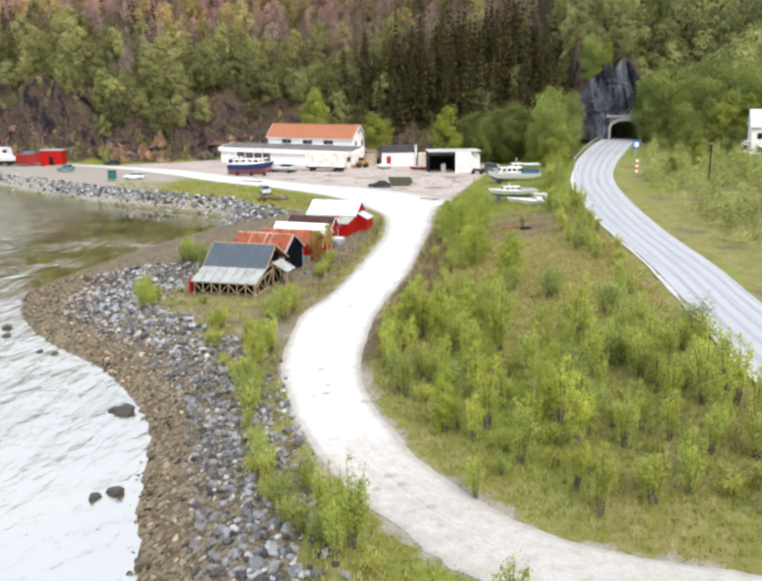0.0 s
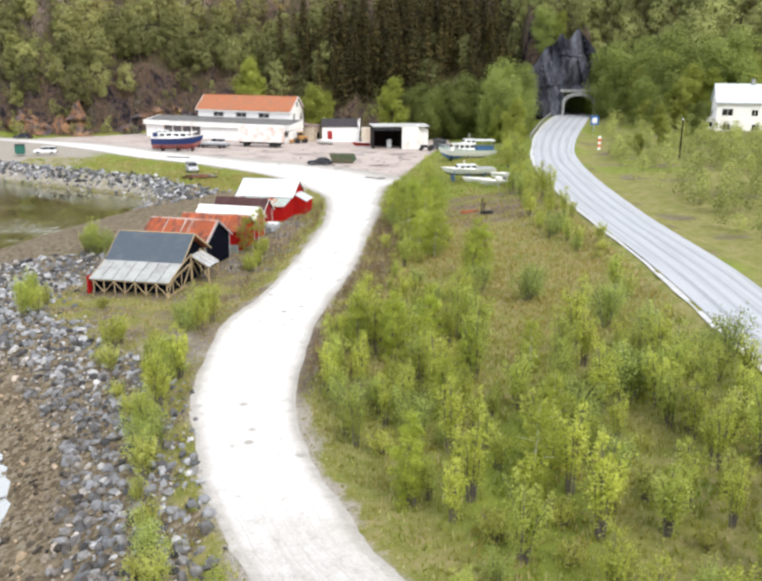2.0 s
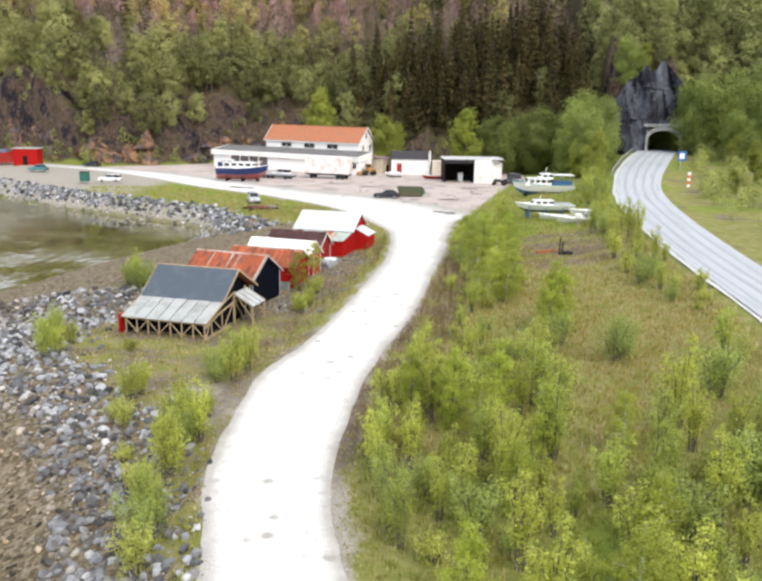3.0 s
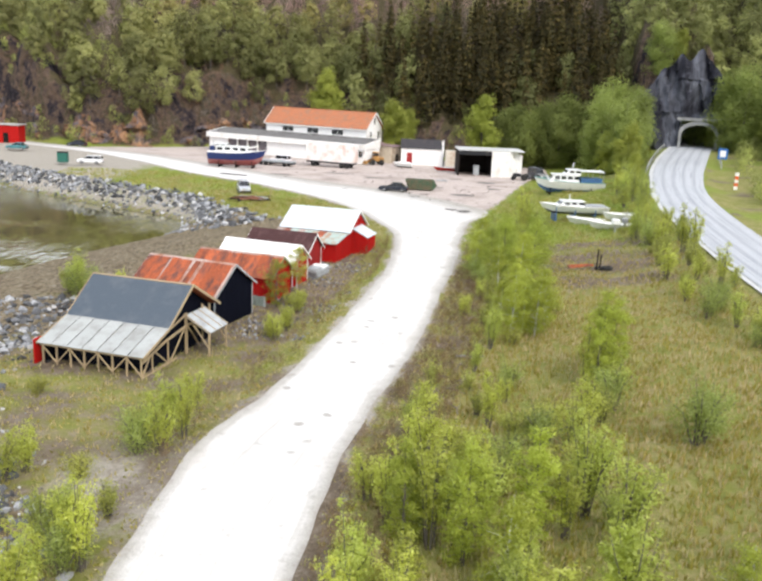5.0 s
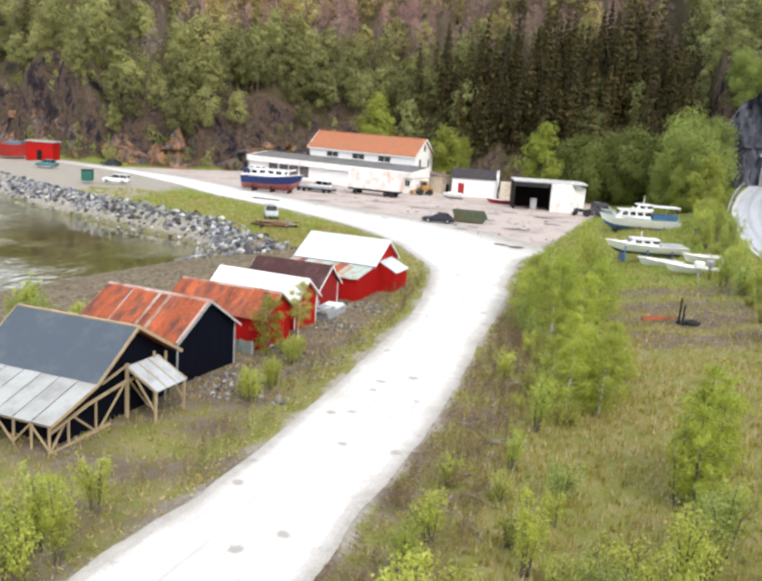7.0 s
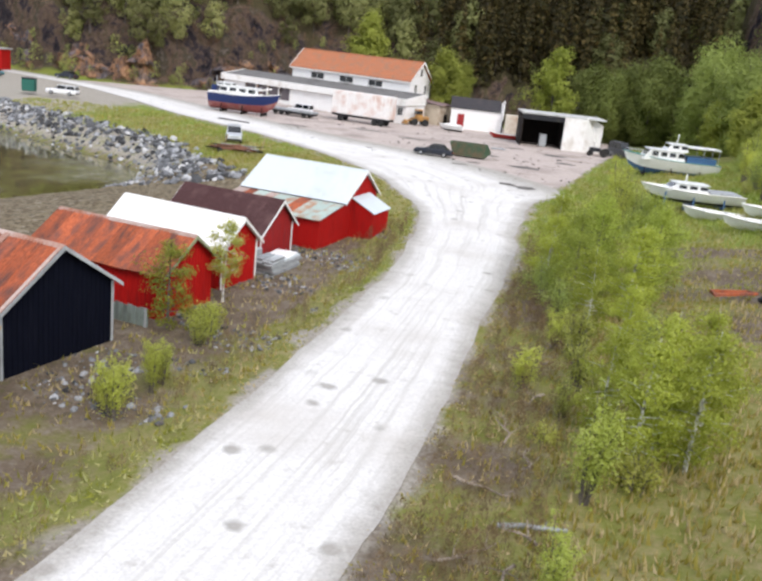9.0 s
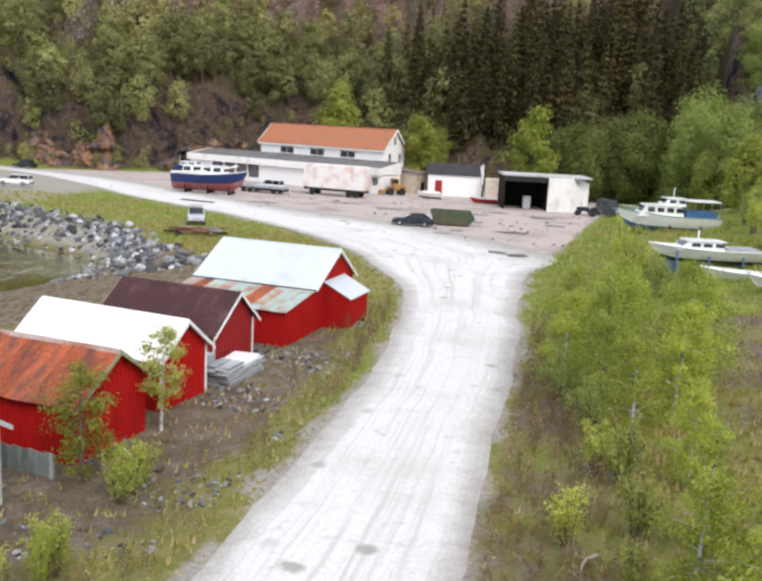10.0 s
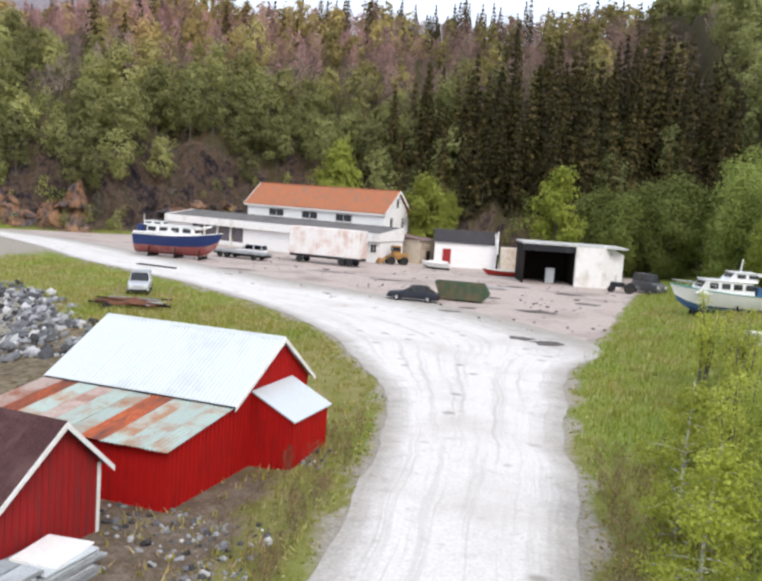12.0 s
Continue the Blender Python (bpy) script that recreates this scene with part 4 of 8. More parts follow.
sheets(red_barn, -0.15, 7.75, (3.3, 2.38), (7.5, 1.82), [MINT_SHEET, MINT_SHEET, MINT_SHEET, RUST, MINT_SHEET, MINT_SHEET, RUST_PALE, MINT_SHEET, RUST, RUST_PALE, RUST], 0.78)
# black strip standing in for the shadow gap below the zinc eave
bm = nb()
box(bm, -0.22, 7.82, 3.585, 3.612, 2.31, 2.41)
part("eave_board", bm, BLACK, red_barn, "black strip for the shadow gap under the zinc roof")
# porch against its front gable
bm = nb()
boards(bm, lambda a, out, z: (a, 2.0 + out, z), -1.65, -0.03, -0.9, lambda v: 1.76 + (v + 1.65) * 0.48)
part("porch_wall", bm, RED, red_barn)
bm = nb()
slab(bm, [(-1.65, -1.1, -0.9), (-1.65, -1.1, 1.75), (0, -1.1, 2.55), (0, -1.1, -0.9)], (0, 1, 0), 0.07)
part("porch_wall", bm, RED, red_barn)
bm = nb()
boards(bm, lambda a, out, z: (-1.65 - out, a, z), -1.1, 2.0, -0.9, lambda v: 1.76)
part("porch_wall", bm, RED, red_barn)
bm = nb()
slab(bm, [(-1.78, 2.1, 1.72), (-1.78, -1.2, 1.72), (-0.025, -1.2, 2.6), (-0.025, 2.1, 2.6)], (0, 0, 1), 0.05)
part("porch_roof", bm, ZINC, red_barn, "pale weathered porch roof")

# the open shed on timber posts
OPEN_Z = -0.35
shed = thing("open_boathouse", "open timber-framed boathouse with a slate-grey and pale sheet roof", "boathouse", (-12.5, 94.66, OPEN_Z), 166.1)
Z0 = -OPEN_Z
RZ, KZ, EZ, FZ = 3.72 + Z0, 1.50 + Z0, 0.46 + Z0, 1.58 + Z0
KY, EY, FY, SL = 3.09, 6.12, -3.76, 7.22
bm = nb()
slab(bm, [(-0.25, 0, RZ), (SL + 0.25, 0, RZ), (SL + 0.25, KY, KZ), (-0.25, KY, KZ)], (0, 0.5, 0.86), 0.06)
part("roof_upper", bm, GREY_SHEET, shed, "slate-grey upper roof slope")
bm = nb()
slab(bm, [(-0.25, 0, RZ), (-0.25, FY, FZ), (SL + 0.25, FY, FZ), (SL + 0.25, 0, RZ)], (0, -0.4, 0.91), 0.06)
part("roof_rear", bm, RUST, shed, "rusted rear roof slope")
nsh = 7
first = None
for k in range(nsh):
    w = (SL + 0.5) / nsh
    if first is None:
        bm = nb()
        slab(bm, [(0.03, KY - 0.12, KZ + 0.09), (w - 0.03, KY - 0.12, KZ + 0.09), (w - 0.03, EY, EZ + 0.05), (0.03, EY, EZ + 0.05)], (0, 0.1, 0.99), 0.03)
        first = part("roof_sheet", bm, PALE_SHEET, shed)
        ob = first
    else:
        ob = clone(first, shed, Matrix())
    ob.matrix_basis = pose(-0.25 + k * w, 0, 0.004 * (k % 2))
for x0 in (-0.27, SL + 0.25):                                  # pale edge boards of the roof
    for a, b in (((0, RZ), (KY, KZ)), ((KY, KZ), (EY, EZ)), ((0, RZ), (FY, FZ))):
        bm = nb()
        beam(bm, (x0, a[0], a[1] + 0.02), (x0, b[0], b[1] + 0.02), 0.05, 0.17)
        part("bargeboard", bm, TIMBER, shed, "pale timber edge board")
bm = nb()
box(bm, -0.25, SL + 0.25, -0.08, 0.08, RZ + 0.02, RZ + 0.09)
part("ridge_cap", bm, TIMBER, shed)
# dark boarding behind the posts, its near-black colour standing in for the shaded interior
for args in ((0.35, SL, 0.0), ):
    bm = nb()
    box(bm, 0.5, SL - 0.1, EY - 1.3, EY - 1.22, -0.7, EZ - 0.05)
    part("wall", bm, NAVY, shed, "near-black board wall with the interior's shade in its colour")
    bm = nb()
    slab(bm, [(0.42, EY - 1.3, -0.9), (0.42, EY - 1.3, EZ - 0.02), (0.42, KY, KZ - 0.1), (0.42, 0, RZ - 0.1), (0.42, FY + 0.2, FZ - 0.1), (0.42, FY + 0.2, -0.9)], (1, 0, 0), 0.08)
    part("wall", bm, NAVY, shed, "near-black board wall with the interior's shade in its colour")
    bm = nb()
    slab(bm, [(SL - 0.1, EY - 0.3, -0.9), (SL - 0.1, EY - 0.3, EZ - 0.05), (SL - 0.1, KY, KZ - 0.1), (SL - 0.1, 0, RZ - 0.1), (SL - 0.1, FY + 0.2, FZ - 0.1), (SL - 0.1, FY + 0.2, -0.9)], (-1, 0, 0), 0.08)
    part("wall", bm, NAVY, shed, "near-black board wall with the interior's shade in its colour")
    bm = nb()
    box(bm, 0.5, SL - 0.2, FY + 0.12, FY + 0.2, -0.9, FZ - 0.08)
    part("wall", bm, NAVY, shed, "near-black board wall with the interior's shade in its colour")
bm = nb()
box(bm, SL + 0.3, SL + 0.42, EY - 1.5, EY + 0.1, -0.6, 1.08)
part("end_boards", bm, RED, shed, "red painted end boards")
for k in range(8):                                             # posts and V-braces under the front eave
    x0 = 0.02 + (SL - 0.1) * k / 7
    bm = nb()
    beam(bm, (x0, EY - 0.2, -0.6), (x0, EY - 0.2, EZ - 0.02), 0.09)
    part("post", bm, TIMBER, shed)
    if k < 7:
        x1, xm = 0.02 + (SL - 0.1) * (k + 1) / 7, 0.02 + (SL - 0.1) * (k + 0.5) / 7
        a, b = ((x0, EY - 0.14, EZ - 0.1), (x1, EY - 0.14, -0.35)) if k % 2 else ((x1, EY - 0.14, EZ - 0.1), (x0, EY - 0.14, -0.35))
        bm = nb()
        beam(bm, a, b, 0.07)
        part("brace", bm, TIMBER, shed)
bm = nb()
beam(bm, (-0.1, EY - 0.2, EZ - 0.06), (SL + 0.1, EY - 0.2, EZ - 0.06), 0.1)
part("eave_beam", bm, TIMBER, shed)
GE = EY - 0.2
for a, b, w in (((-0.02, GE, 0.42), (-0.02, 3.4, 1.05), 0.12), ((-0.02, 3.4, 1.05), (-0.02, 0.6, 1.42), 0.12), ((-0.02, 0.6, 1.42), (-0.02, -1.6, 1.40), 0.11), ((-0.02, 0.6, -0.9), (-0.02, 0.6, 2.3), 0.15),
                ((-0.02, GE, -0.55), (-0.02, 1.9, -0.42), 0.12), ((-0.02, GE, -0.5), (-0.02, 5.0, 0.6), 0.08), ((-0.02, 4.75, -0.5), (-0.02, 4.75, 0.75), 0.08), ((-0.02, 4.5, 0.8), (-0.02, 3.0, -0.4), 0.08),
                ((-0.02, 2.9, -0.5), (-0.02, 2.9, 1.1), 0.08), ((-0.02, 2.6, -0.4), (-0.02, 0.75, 1.35), 0.08), ((-0.02, 0.4, 1.35), (-0.02, -1.3, -0.6), 0.08), ((-0.02, -1.6, -0.9), (-0.02, -1.6, 2.4), 0.1),
                ((-0.02, 2.5, 1.75), (-0.02, 0.5, 2.25), 0.09), ((-0.02, -2.6, -0.9), (-0.02, -2.6, 2.2), 0.1)):
    bm = nb()
    beam(bm, a, b, w)
    part("brace", bm, TIMBER, shed)
# small pent roof against the open gable
bm = nb()
slab(bm, [(0.05, 0.6, 2.08), (0.05, -2.0, 2.08), (-1.77, -2.0, 1.08), (-1.77, 0.6, 1.08)], (0, 0, 1), 0.05)
pent = part("pent_roof", bm, GREY_WOOD, shed, "pale sheet pent roof")
for k in range(4):                                             # seams between its sheets
    yk = 0.58 - 0.85 * k
    bm = nb()
    beam(bm, (-1.78, yk, 1.15), (0.04, yk, 2.15), 0.05, 0.04)
    part("batten", bm, TIMBER, pent)
for y0 in (0.5, -1.9):
    bm = nb()
    beam(bm, (-1.68, y0, -1.0), (-1.68, y0, 1.08), 0.11)
    part("post", bm, TIMBER, shed)
    bm = nb()
    beam(bm, (-1.68, y0, 0.0), (-0.5, y0, 1.55), 0.08)
    part("brace", bm, TIMBER, shed)
    bm = nb()
    beam(bm, (-1.77, y0, 1.03), (0.05, y0, 2.03), 0.1)
    part("rafter", bm, TIMBER, shed)


# ---- the large white house and its neighbours ----
def window(parent, x, y, z, w, h, out, frame_mat=WHITE, along="x"):
    """A framed pane on a wall that faces out (+1 or -1) across y (along x) or across x (along y)."""
    def put(bm, a0, a1, o0, o1, z0, z1):
        o0, o1 = sorted((out * o0, out * o1))
        if along == "x":
            return box(bm, x + a0, x + a1, y + o0, y + o1, z + z0, z + z1)
        return box(bm, x + o0, x + o1, y + a0, y + a1, z + z0, z + z1)
    bm = nb()
    put(bm, -w / 2, w / 2, 0.006, 0.03, 0, h)
    pane = part("window", bm, WINDOW, parent)
    bm = nb()
    for a0, a1, z0, z1 in ((-w / 2 - 0.08, w / 2 + 0.08, h, h + 0.08), (-w / 2 - 0.1, w / 2 + 0.1, -0.09, 0), (-w / 2 - 0.08, -w / 2, 0, h), (w / 2, w / 2 + 0.08, 0, h), (-0.03, 0.03, 0, h)):
        put(bm, a0, a1, 0.008, 0.07, z0, z1)
    part("window_frame", bm, frame_mat, pane)


house = thing("workshop_house", "long white house with orange tiled roof and flat-roofed front wing", "house", (-10.9, 226.4, -0.05), 153.6)
HL, HD, HE, HR = 27.0, 6.9, 7.3, 10.35
bm = nb()
box(bm, 0, HL, -0.2, 0, -0.3, HE)
part("wall", bm, WHITE_BOARDS, house)
bm = nb()
box(bm, 0, HL, -HD, -HD + 0.2, -0.3, HE)
part("wall", bm, WHITE_BOARDS, house)
for x0, s in ((0, 1), (HL, -1)):
    bm = nb()
    slab(bm, [(x0, -0.2, -0.3), (x0, -0.2, HE), (x0, -HD / 2, HR - 0.15), (x0, -HD + 0.2, HE), (x0, -HD + 0.2, -0.3)], (s, 0, 0), 0.2)
    part("wall", bm, WHITE_BOARDS, house)
sl = (HR - HE) / (HD / 2)
for s, yw in ((1, 0), (-1, -HD)):
    bm = nb()
    slab(bm, [(-0.4, -HD / 2, HR), (HL + 0.4, -HD / 2, HR), (HL + 0.4, yw + s * 0.45, HE - 0.45 * sl), (-0.4, yw + s * 0.45, HE - 0.45 * sl)], (0, 0, 1), 0.14)
    roof_s = part("roof", bm, TILE, house, "orange clay tile roof slope")
    bm = nb()                                                  # courses of tiles
    nrow = 14
    for k in range(nrow):
        f = k / nrow
        y0, z0 = -HD / 2 + s * f * (HD / 2 + 0.45), HR - f * (HD / 2 + 0.45) * sl
        beam(bm, (-0.4, y0 + s * 0.26, z0 - 0.26 * sl + 0.15), (HL + 0.4, y0 + s * 0.26, z0 - 0.26 * sl + 0.15), 0.06, 0.05)
    part("tile_course", bm, TILE, roof_s)
    for x0 in (-0.45, HL + 0.4):
        bm = nb()
        beam(bm, (x0, -HD / 2, HR + 0.05), (x0, yw + s * 0.5, HE - 0.5 * sl + 0.05), 0.06, 0.3)
        part("bargeboard", bm, WHITE, house)
bm = nb()
beam(bm, (-0.4, -HD / 2, HR + 0.17), (HL + 0.4, -HD / 2, HR + 0.17), 0.22, 0.12)
part("ridge_cap", bm, TILE, house)
bm = nb()
box(bm, -0.4, HL + 0.4, 0.44, 0.5, HE - 0.62, HE - 0.42)
part("gutter", bm, WHITE, house)
for xw in (20.8, 14.0, 7.4):
    window(house, xw, 0, 5.35, 3.0, 1.05, 1)
for yw, zw, w, h in ((-HD / 2, 8.0, 0.7, 1.3), (-1.9, 4.9, 0.75, 1.5), (-HD + 1.7, 4.9, 0.75, 1.5)):
    window(house, 0, yw, zw, w, h, -1, along="y")
bm = nb()                                                      # flat-roofed wing
slab(bm, [(-3.55, 0.01, 5.15), (39.15, 0.01, 5.15), (39.15, 6.6, 4.1), (-3.55, 6.6, 4.1)], (0, 0, -1), 0.15)
wing_roof = part("wing_roof", bm, mat("grey felt", (0.15, 0.145, 0.14), (0.10, 0.095, 0.09), 0.5, 0.5, 0.9), house, "grey felted low-pitched roof")
bm = nb()
box(bm, -3.7, 39.3, 6.61, 6.75, 3.1, 4.25)
part("fascia", bm, WHITE, house, "deep white fascia board")
for x0, x1 in ((-3.7, -3.56), (39.16, 39.3)):
    bm = nb()
    slab(bm, [(x0, 0.02, 3.2), (x0, 0.02, 5.22), (x0, 6.6, 4.25), (x0, 6.6, 3.2)], (1, 0, 0), x1 - x0)
    part("fascia", bm, WHITE, house)
for x0, x1 in ((9.5, 15.5), (15.5, 22.0), (-3.5, -1.2), (2.6, 9.5), (33.5, 39.0)):
    bm = nb()
    box(bm, x0 + 0.02, x1 - 0.02, 5.9, 6.05, -0.3, 3.3)
    part("wing_wall", bm, WHITE_BOARDS, house)
bm = nb()
box(bm, -3.5, -3.35, 0.02, 5.88, -0.3, 4.3)
part("wing_wall", bm, WHITE_BOARDS, house)
for k in range(4):                                             # glazed bays with white posts
    x0 = 22.1 + k * 2.85
    bm = nb()
    box(bm, x0 + 0.15, x0 + 2.7, 5.6, 5.66, 0.75, 3.15)
    pane = part("window", bm, mat("violet-grey glass", (0.14, 0.12, 0.13), (0.08, 0.07, 0.08), 0.5, 0.4, 0.15, bump=0), house)
    bm = nb()
    box(bm, x0 + 0.05, x0 + 2.75, 5.5, 5.75, -0.3, 0.74)
    part("sill_wall", bm, WHITE_BOARDS, house)
    bm = nb()
    box(bm, x0 - 0.1, x0 + 0.12, 5.9, 6.15, -0.3, 3.2)
    part("post", bm, WHITE, house)
for xw in (-2.4, 4.2, 7.0):
    window(house, xw, 6.05, 1.5, 0.95, 1.15, 1)
bm = nb()
box(bm, -1.15, 2.55, 5.0, 5.1, -0.3, 3.2)
part("wing_wall", bm, DARK_WOOD, house, "dark recessed entrance")
bm = nb()
slab(bm, [(-2.0, 6.8, 2.75), (4.0, 6.8, 2.75), (4.0, 8.0, 2.45), (-2.0, 8.0, 2.45)], (0, 0, 1), 0.06)
part("awning", bm, TEAL_TARP, house, "faded teal awning over the entrance")
bm = nb()
box(bm, -5.6, -0.1, -HD + 1.0, -1.5, -0.3, 3.6)
annex = part("side_annex", bm, mat("beige boards", (0.55, 0.47, 0.36), (0.36, 0.27, 0.2), 0.5, 0.7, 0.8), house, "beige wooden side annex")
bm = nb()
slab(bm, [(-6.0, -HD + 0.8, 3.5), (-0.1, -HD + 0.8, 4.1), (-0.1, -1.2, 4.1), (-6.0, -1.2, 3.5)], (0, 0, 1), 0.1)
part("roof", bm, mat("mauve felt", (0.25, 0.17, 0.17), (0.18, 0.13, 0.13), 0.5), house)
bm = nb()
box(bm, -5.66, -5.605, -4.6, -3.5, -0.2, 1.9)
part("door", bm, DARK_WOOD, annex, "dark wooden door")

# white box trailer parked before the wing
trailer = thing("box_trailer", "long white box trailer with peeling stained panels on a dark chassis", "trailer", (-16.6, 211.5, 0.0), 163)
bm = nb()
box(bm, -5.2, 5.2, -1.25, 1.25, 1.15, 4.75, None, 0.06)
part("body", bm, mat("peeling white panel", (0.78, 0.75, 0.72), (0.62, 0.45, 0.38), 0.55, 0.55, 0.6, grain=6, var=0.1), trailer, "white panels with pinkish stains")
for k in range(9):
    bm = nb()
    box(bm, -5.1 + k * 1.26, -5.02 + k * 1.26, 1.251, 1.28, 1.2, 4.7)
    part("rib", bm, WHITE, trailer)
bm = nb()
box(bm, -5.1, 5.1, -1.0, 1.0, 0.8, 1.14)
part("chassis", bm, BLACK, trailer)
for x0 in (-3.8, -2.6, 3.6):
    for y0 in (-1.0, 1.0):
        bm = nb()
        wheel(bm, x0, y0, 0.48, 0.48, 0.28)
        part("wheel", bm, RUBBER, trailer)
flat = thing("flatbed_trailer", "low flatbed trailer with a bare dark deck", "trailer", (-27.6, 209.6, 0), 160)
bm = nb()
box(bm, -4.0, 4.0, -1.2, 1.2, 0.75, 1.0)
part("deck", bm, GREY_WOOD, flat)
bm = nb()
box(bm, -4.2, 4.2, -0.6, 0.6, 0.45, 0.74)
part("chassis", bm, BLACK, flat)
for x0 in (-2.5, 1.8, 2.9):
    for y0 in (-0.95, 0.95):
        bm = nb()
        wheel(bm, x0, y0, 0.4, 0.4, 0.25)
        part("wheel", bm, RUBBER, flat)

# workshop shed with a red door
red_door_shed = thing("shed", "low white shed with a red door and dark roof", "shed", (1.3, 224.0, 0.0), 2)
bm = nb()
box(bm, -4.3, 4.6, 0, 0.15, -0.2, 3.7)
part("wall", bm, WHITE_BOARDS, red_door_shed)
for x0 in (-4.3, 4.45):
    bm = nb()
    slab(bm, [(x0, 0.15, -0.2), (x0, 0.15, 3.7), (x0, 2.6, 5.2), (x0, 5.0, 3.7), (x0, 5.0, -0.2)], (1, 0, 0), 0.15)
    part("wall", bm, WHITE_BOARDS, red_door_shed)
bm = nb()
box(bm, -4.3, 4.6, 5.0, 5.15, -0.2, 3.7)
part("wall", bm, WHITE_BOARDS, red_door_shed)
for s in (0, 1):
    bm = nb()
    a = [(-4.5, -0.3, 3.55), (4.3, -0.3, 3.55), (4.3, 2.6, 5.3), (-4.5, 2.6, 5.3)] if s == 0 else [(-4.5, 5.5, 3.55), (4.3, 5.5, 3.55), (4.3, 2.6, 5.3), (-4.5, 2.6, 5.3)]
    slab(bm, a, (0, 0, 1), 0.08)
    part("roof", bm, mat("black roofing felt", (0.03, 0.027, 0.03), (0.05, 0.04, 0.04), 0.5), red_door_shed)
bm = nb()
box(bm, -3.1, -1.9, -0.06, -0.005, 0.0, 2.6)
part("door", bm, mat("red door paint", (0.32, 0.02, 0.02), (0.2, 0.03, 0.03), 0.3), red_door_shed, "red painted door")
bm = nb()
slab(bm, [(4.62, -1.6, -0.1), (4.62, -1.6, 3.4), (4.62, -0.35, 5.6), (4.62, 0.9, 3.4), (4.62, 0.9, -0.1)], (0.25, 0, 0), 0.6)
part("gable_piece", bm, WHITE_BOARDS, red_door_shed, "narrow white pointed gable")
bm = nb()
box(bm, 4.6, 4.85, -1.78, -1.605, 0.1, 2.4)
part("door", bm, WINDOW, red_door_shed)

container = thing("container", "weathered white storage container by the shed", "container", (8.0, 222.6, 0), 0)
bm = nb()
box(bm, -1.5, 1.9, 0, 2.4, 0.1, 3.4, None, 0.05)
part("body", bm, mat("cream container paint", (0.66, 0.61, 0.52), (0.45, 0.3, 0.2), 0.5, 0.7, 0.7), container)
for k in range(12):
    bm = nb()
    box(bm, -1.4 + k * 0.27, -1.3 + k * 0.27, -0.04, -0.002, 0.25, 3.25)
    part("rib", bm, mat("cream rib", (0.66, 0.61, 0.52), (0.5, 0.38, 0.28), 0.5) if k == 0 else bpy.data.materials["cream rib"], container)
bm = nb()
box(bm, -1.45, 1.85, 0.05, 2.35, 0.0, 0.1)
part("base_rail", bm, RUST, container)

garage = thing("garage", "white garage with a wide dark open front and flat roof", "garage", (8.9, 207.2, 0.0), 4)
bm = nb()
box(bm, -0.3, 12.6, -0.6, 7.2, 4.9, 5.12)
part("roof", bm, mat("pale roof edge", (0.5, 0.5, 0.48), (0.3, 0.3, 0.28), 0.4), garage)
bm = nb()
box(bm, -0.1, 6.3, -0.35, -0.2, 4.1, 4.88)
part("lintel", bm, BLACK, garage, "dark lintel beam over the open bay")
# near-black walls: the shade of the open bay is put into their colour
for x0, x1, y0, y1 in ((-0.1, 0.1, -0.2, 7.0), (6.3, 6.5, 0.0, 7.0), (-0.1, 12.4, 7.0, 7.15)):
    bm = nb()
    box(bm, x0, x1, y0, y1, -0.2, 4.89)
    part("wall", bm, DARK_WOOD, garage, "near-black bay wall with the bay's shade in its colour")
bm = nb()
box(bm, 6.3, 9.6, -0.9, -0.2, -0.2, 4.89)
part("wall", bm, WHITE, garage, "white front wall")
bm = nb()
slab(bm, [(9.61, -0.8, -0.2), (9.61, -0.8, 5.2), (10.4, 0.6, 5.2), (12.5, 0.9, 4.2), (12.5, 0.9, -0.2)], (0, 1, 0), 0.3)
part("wall", bm, WHITE, garage, "white side wall with a stepped top")
bm = nb()
box(bm, 3.1, 4.2, 1.6, 2.4, 0.0, 1.9, None, 0.05)
part("cabinet", bm, GREY_WOOD, garage, "pale cabinet inside the open bay")


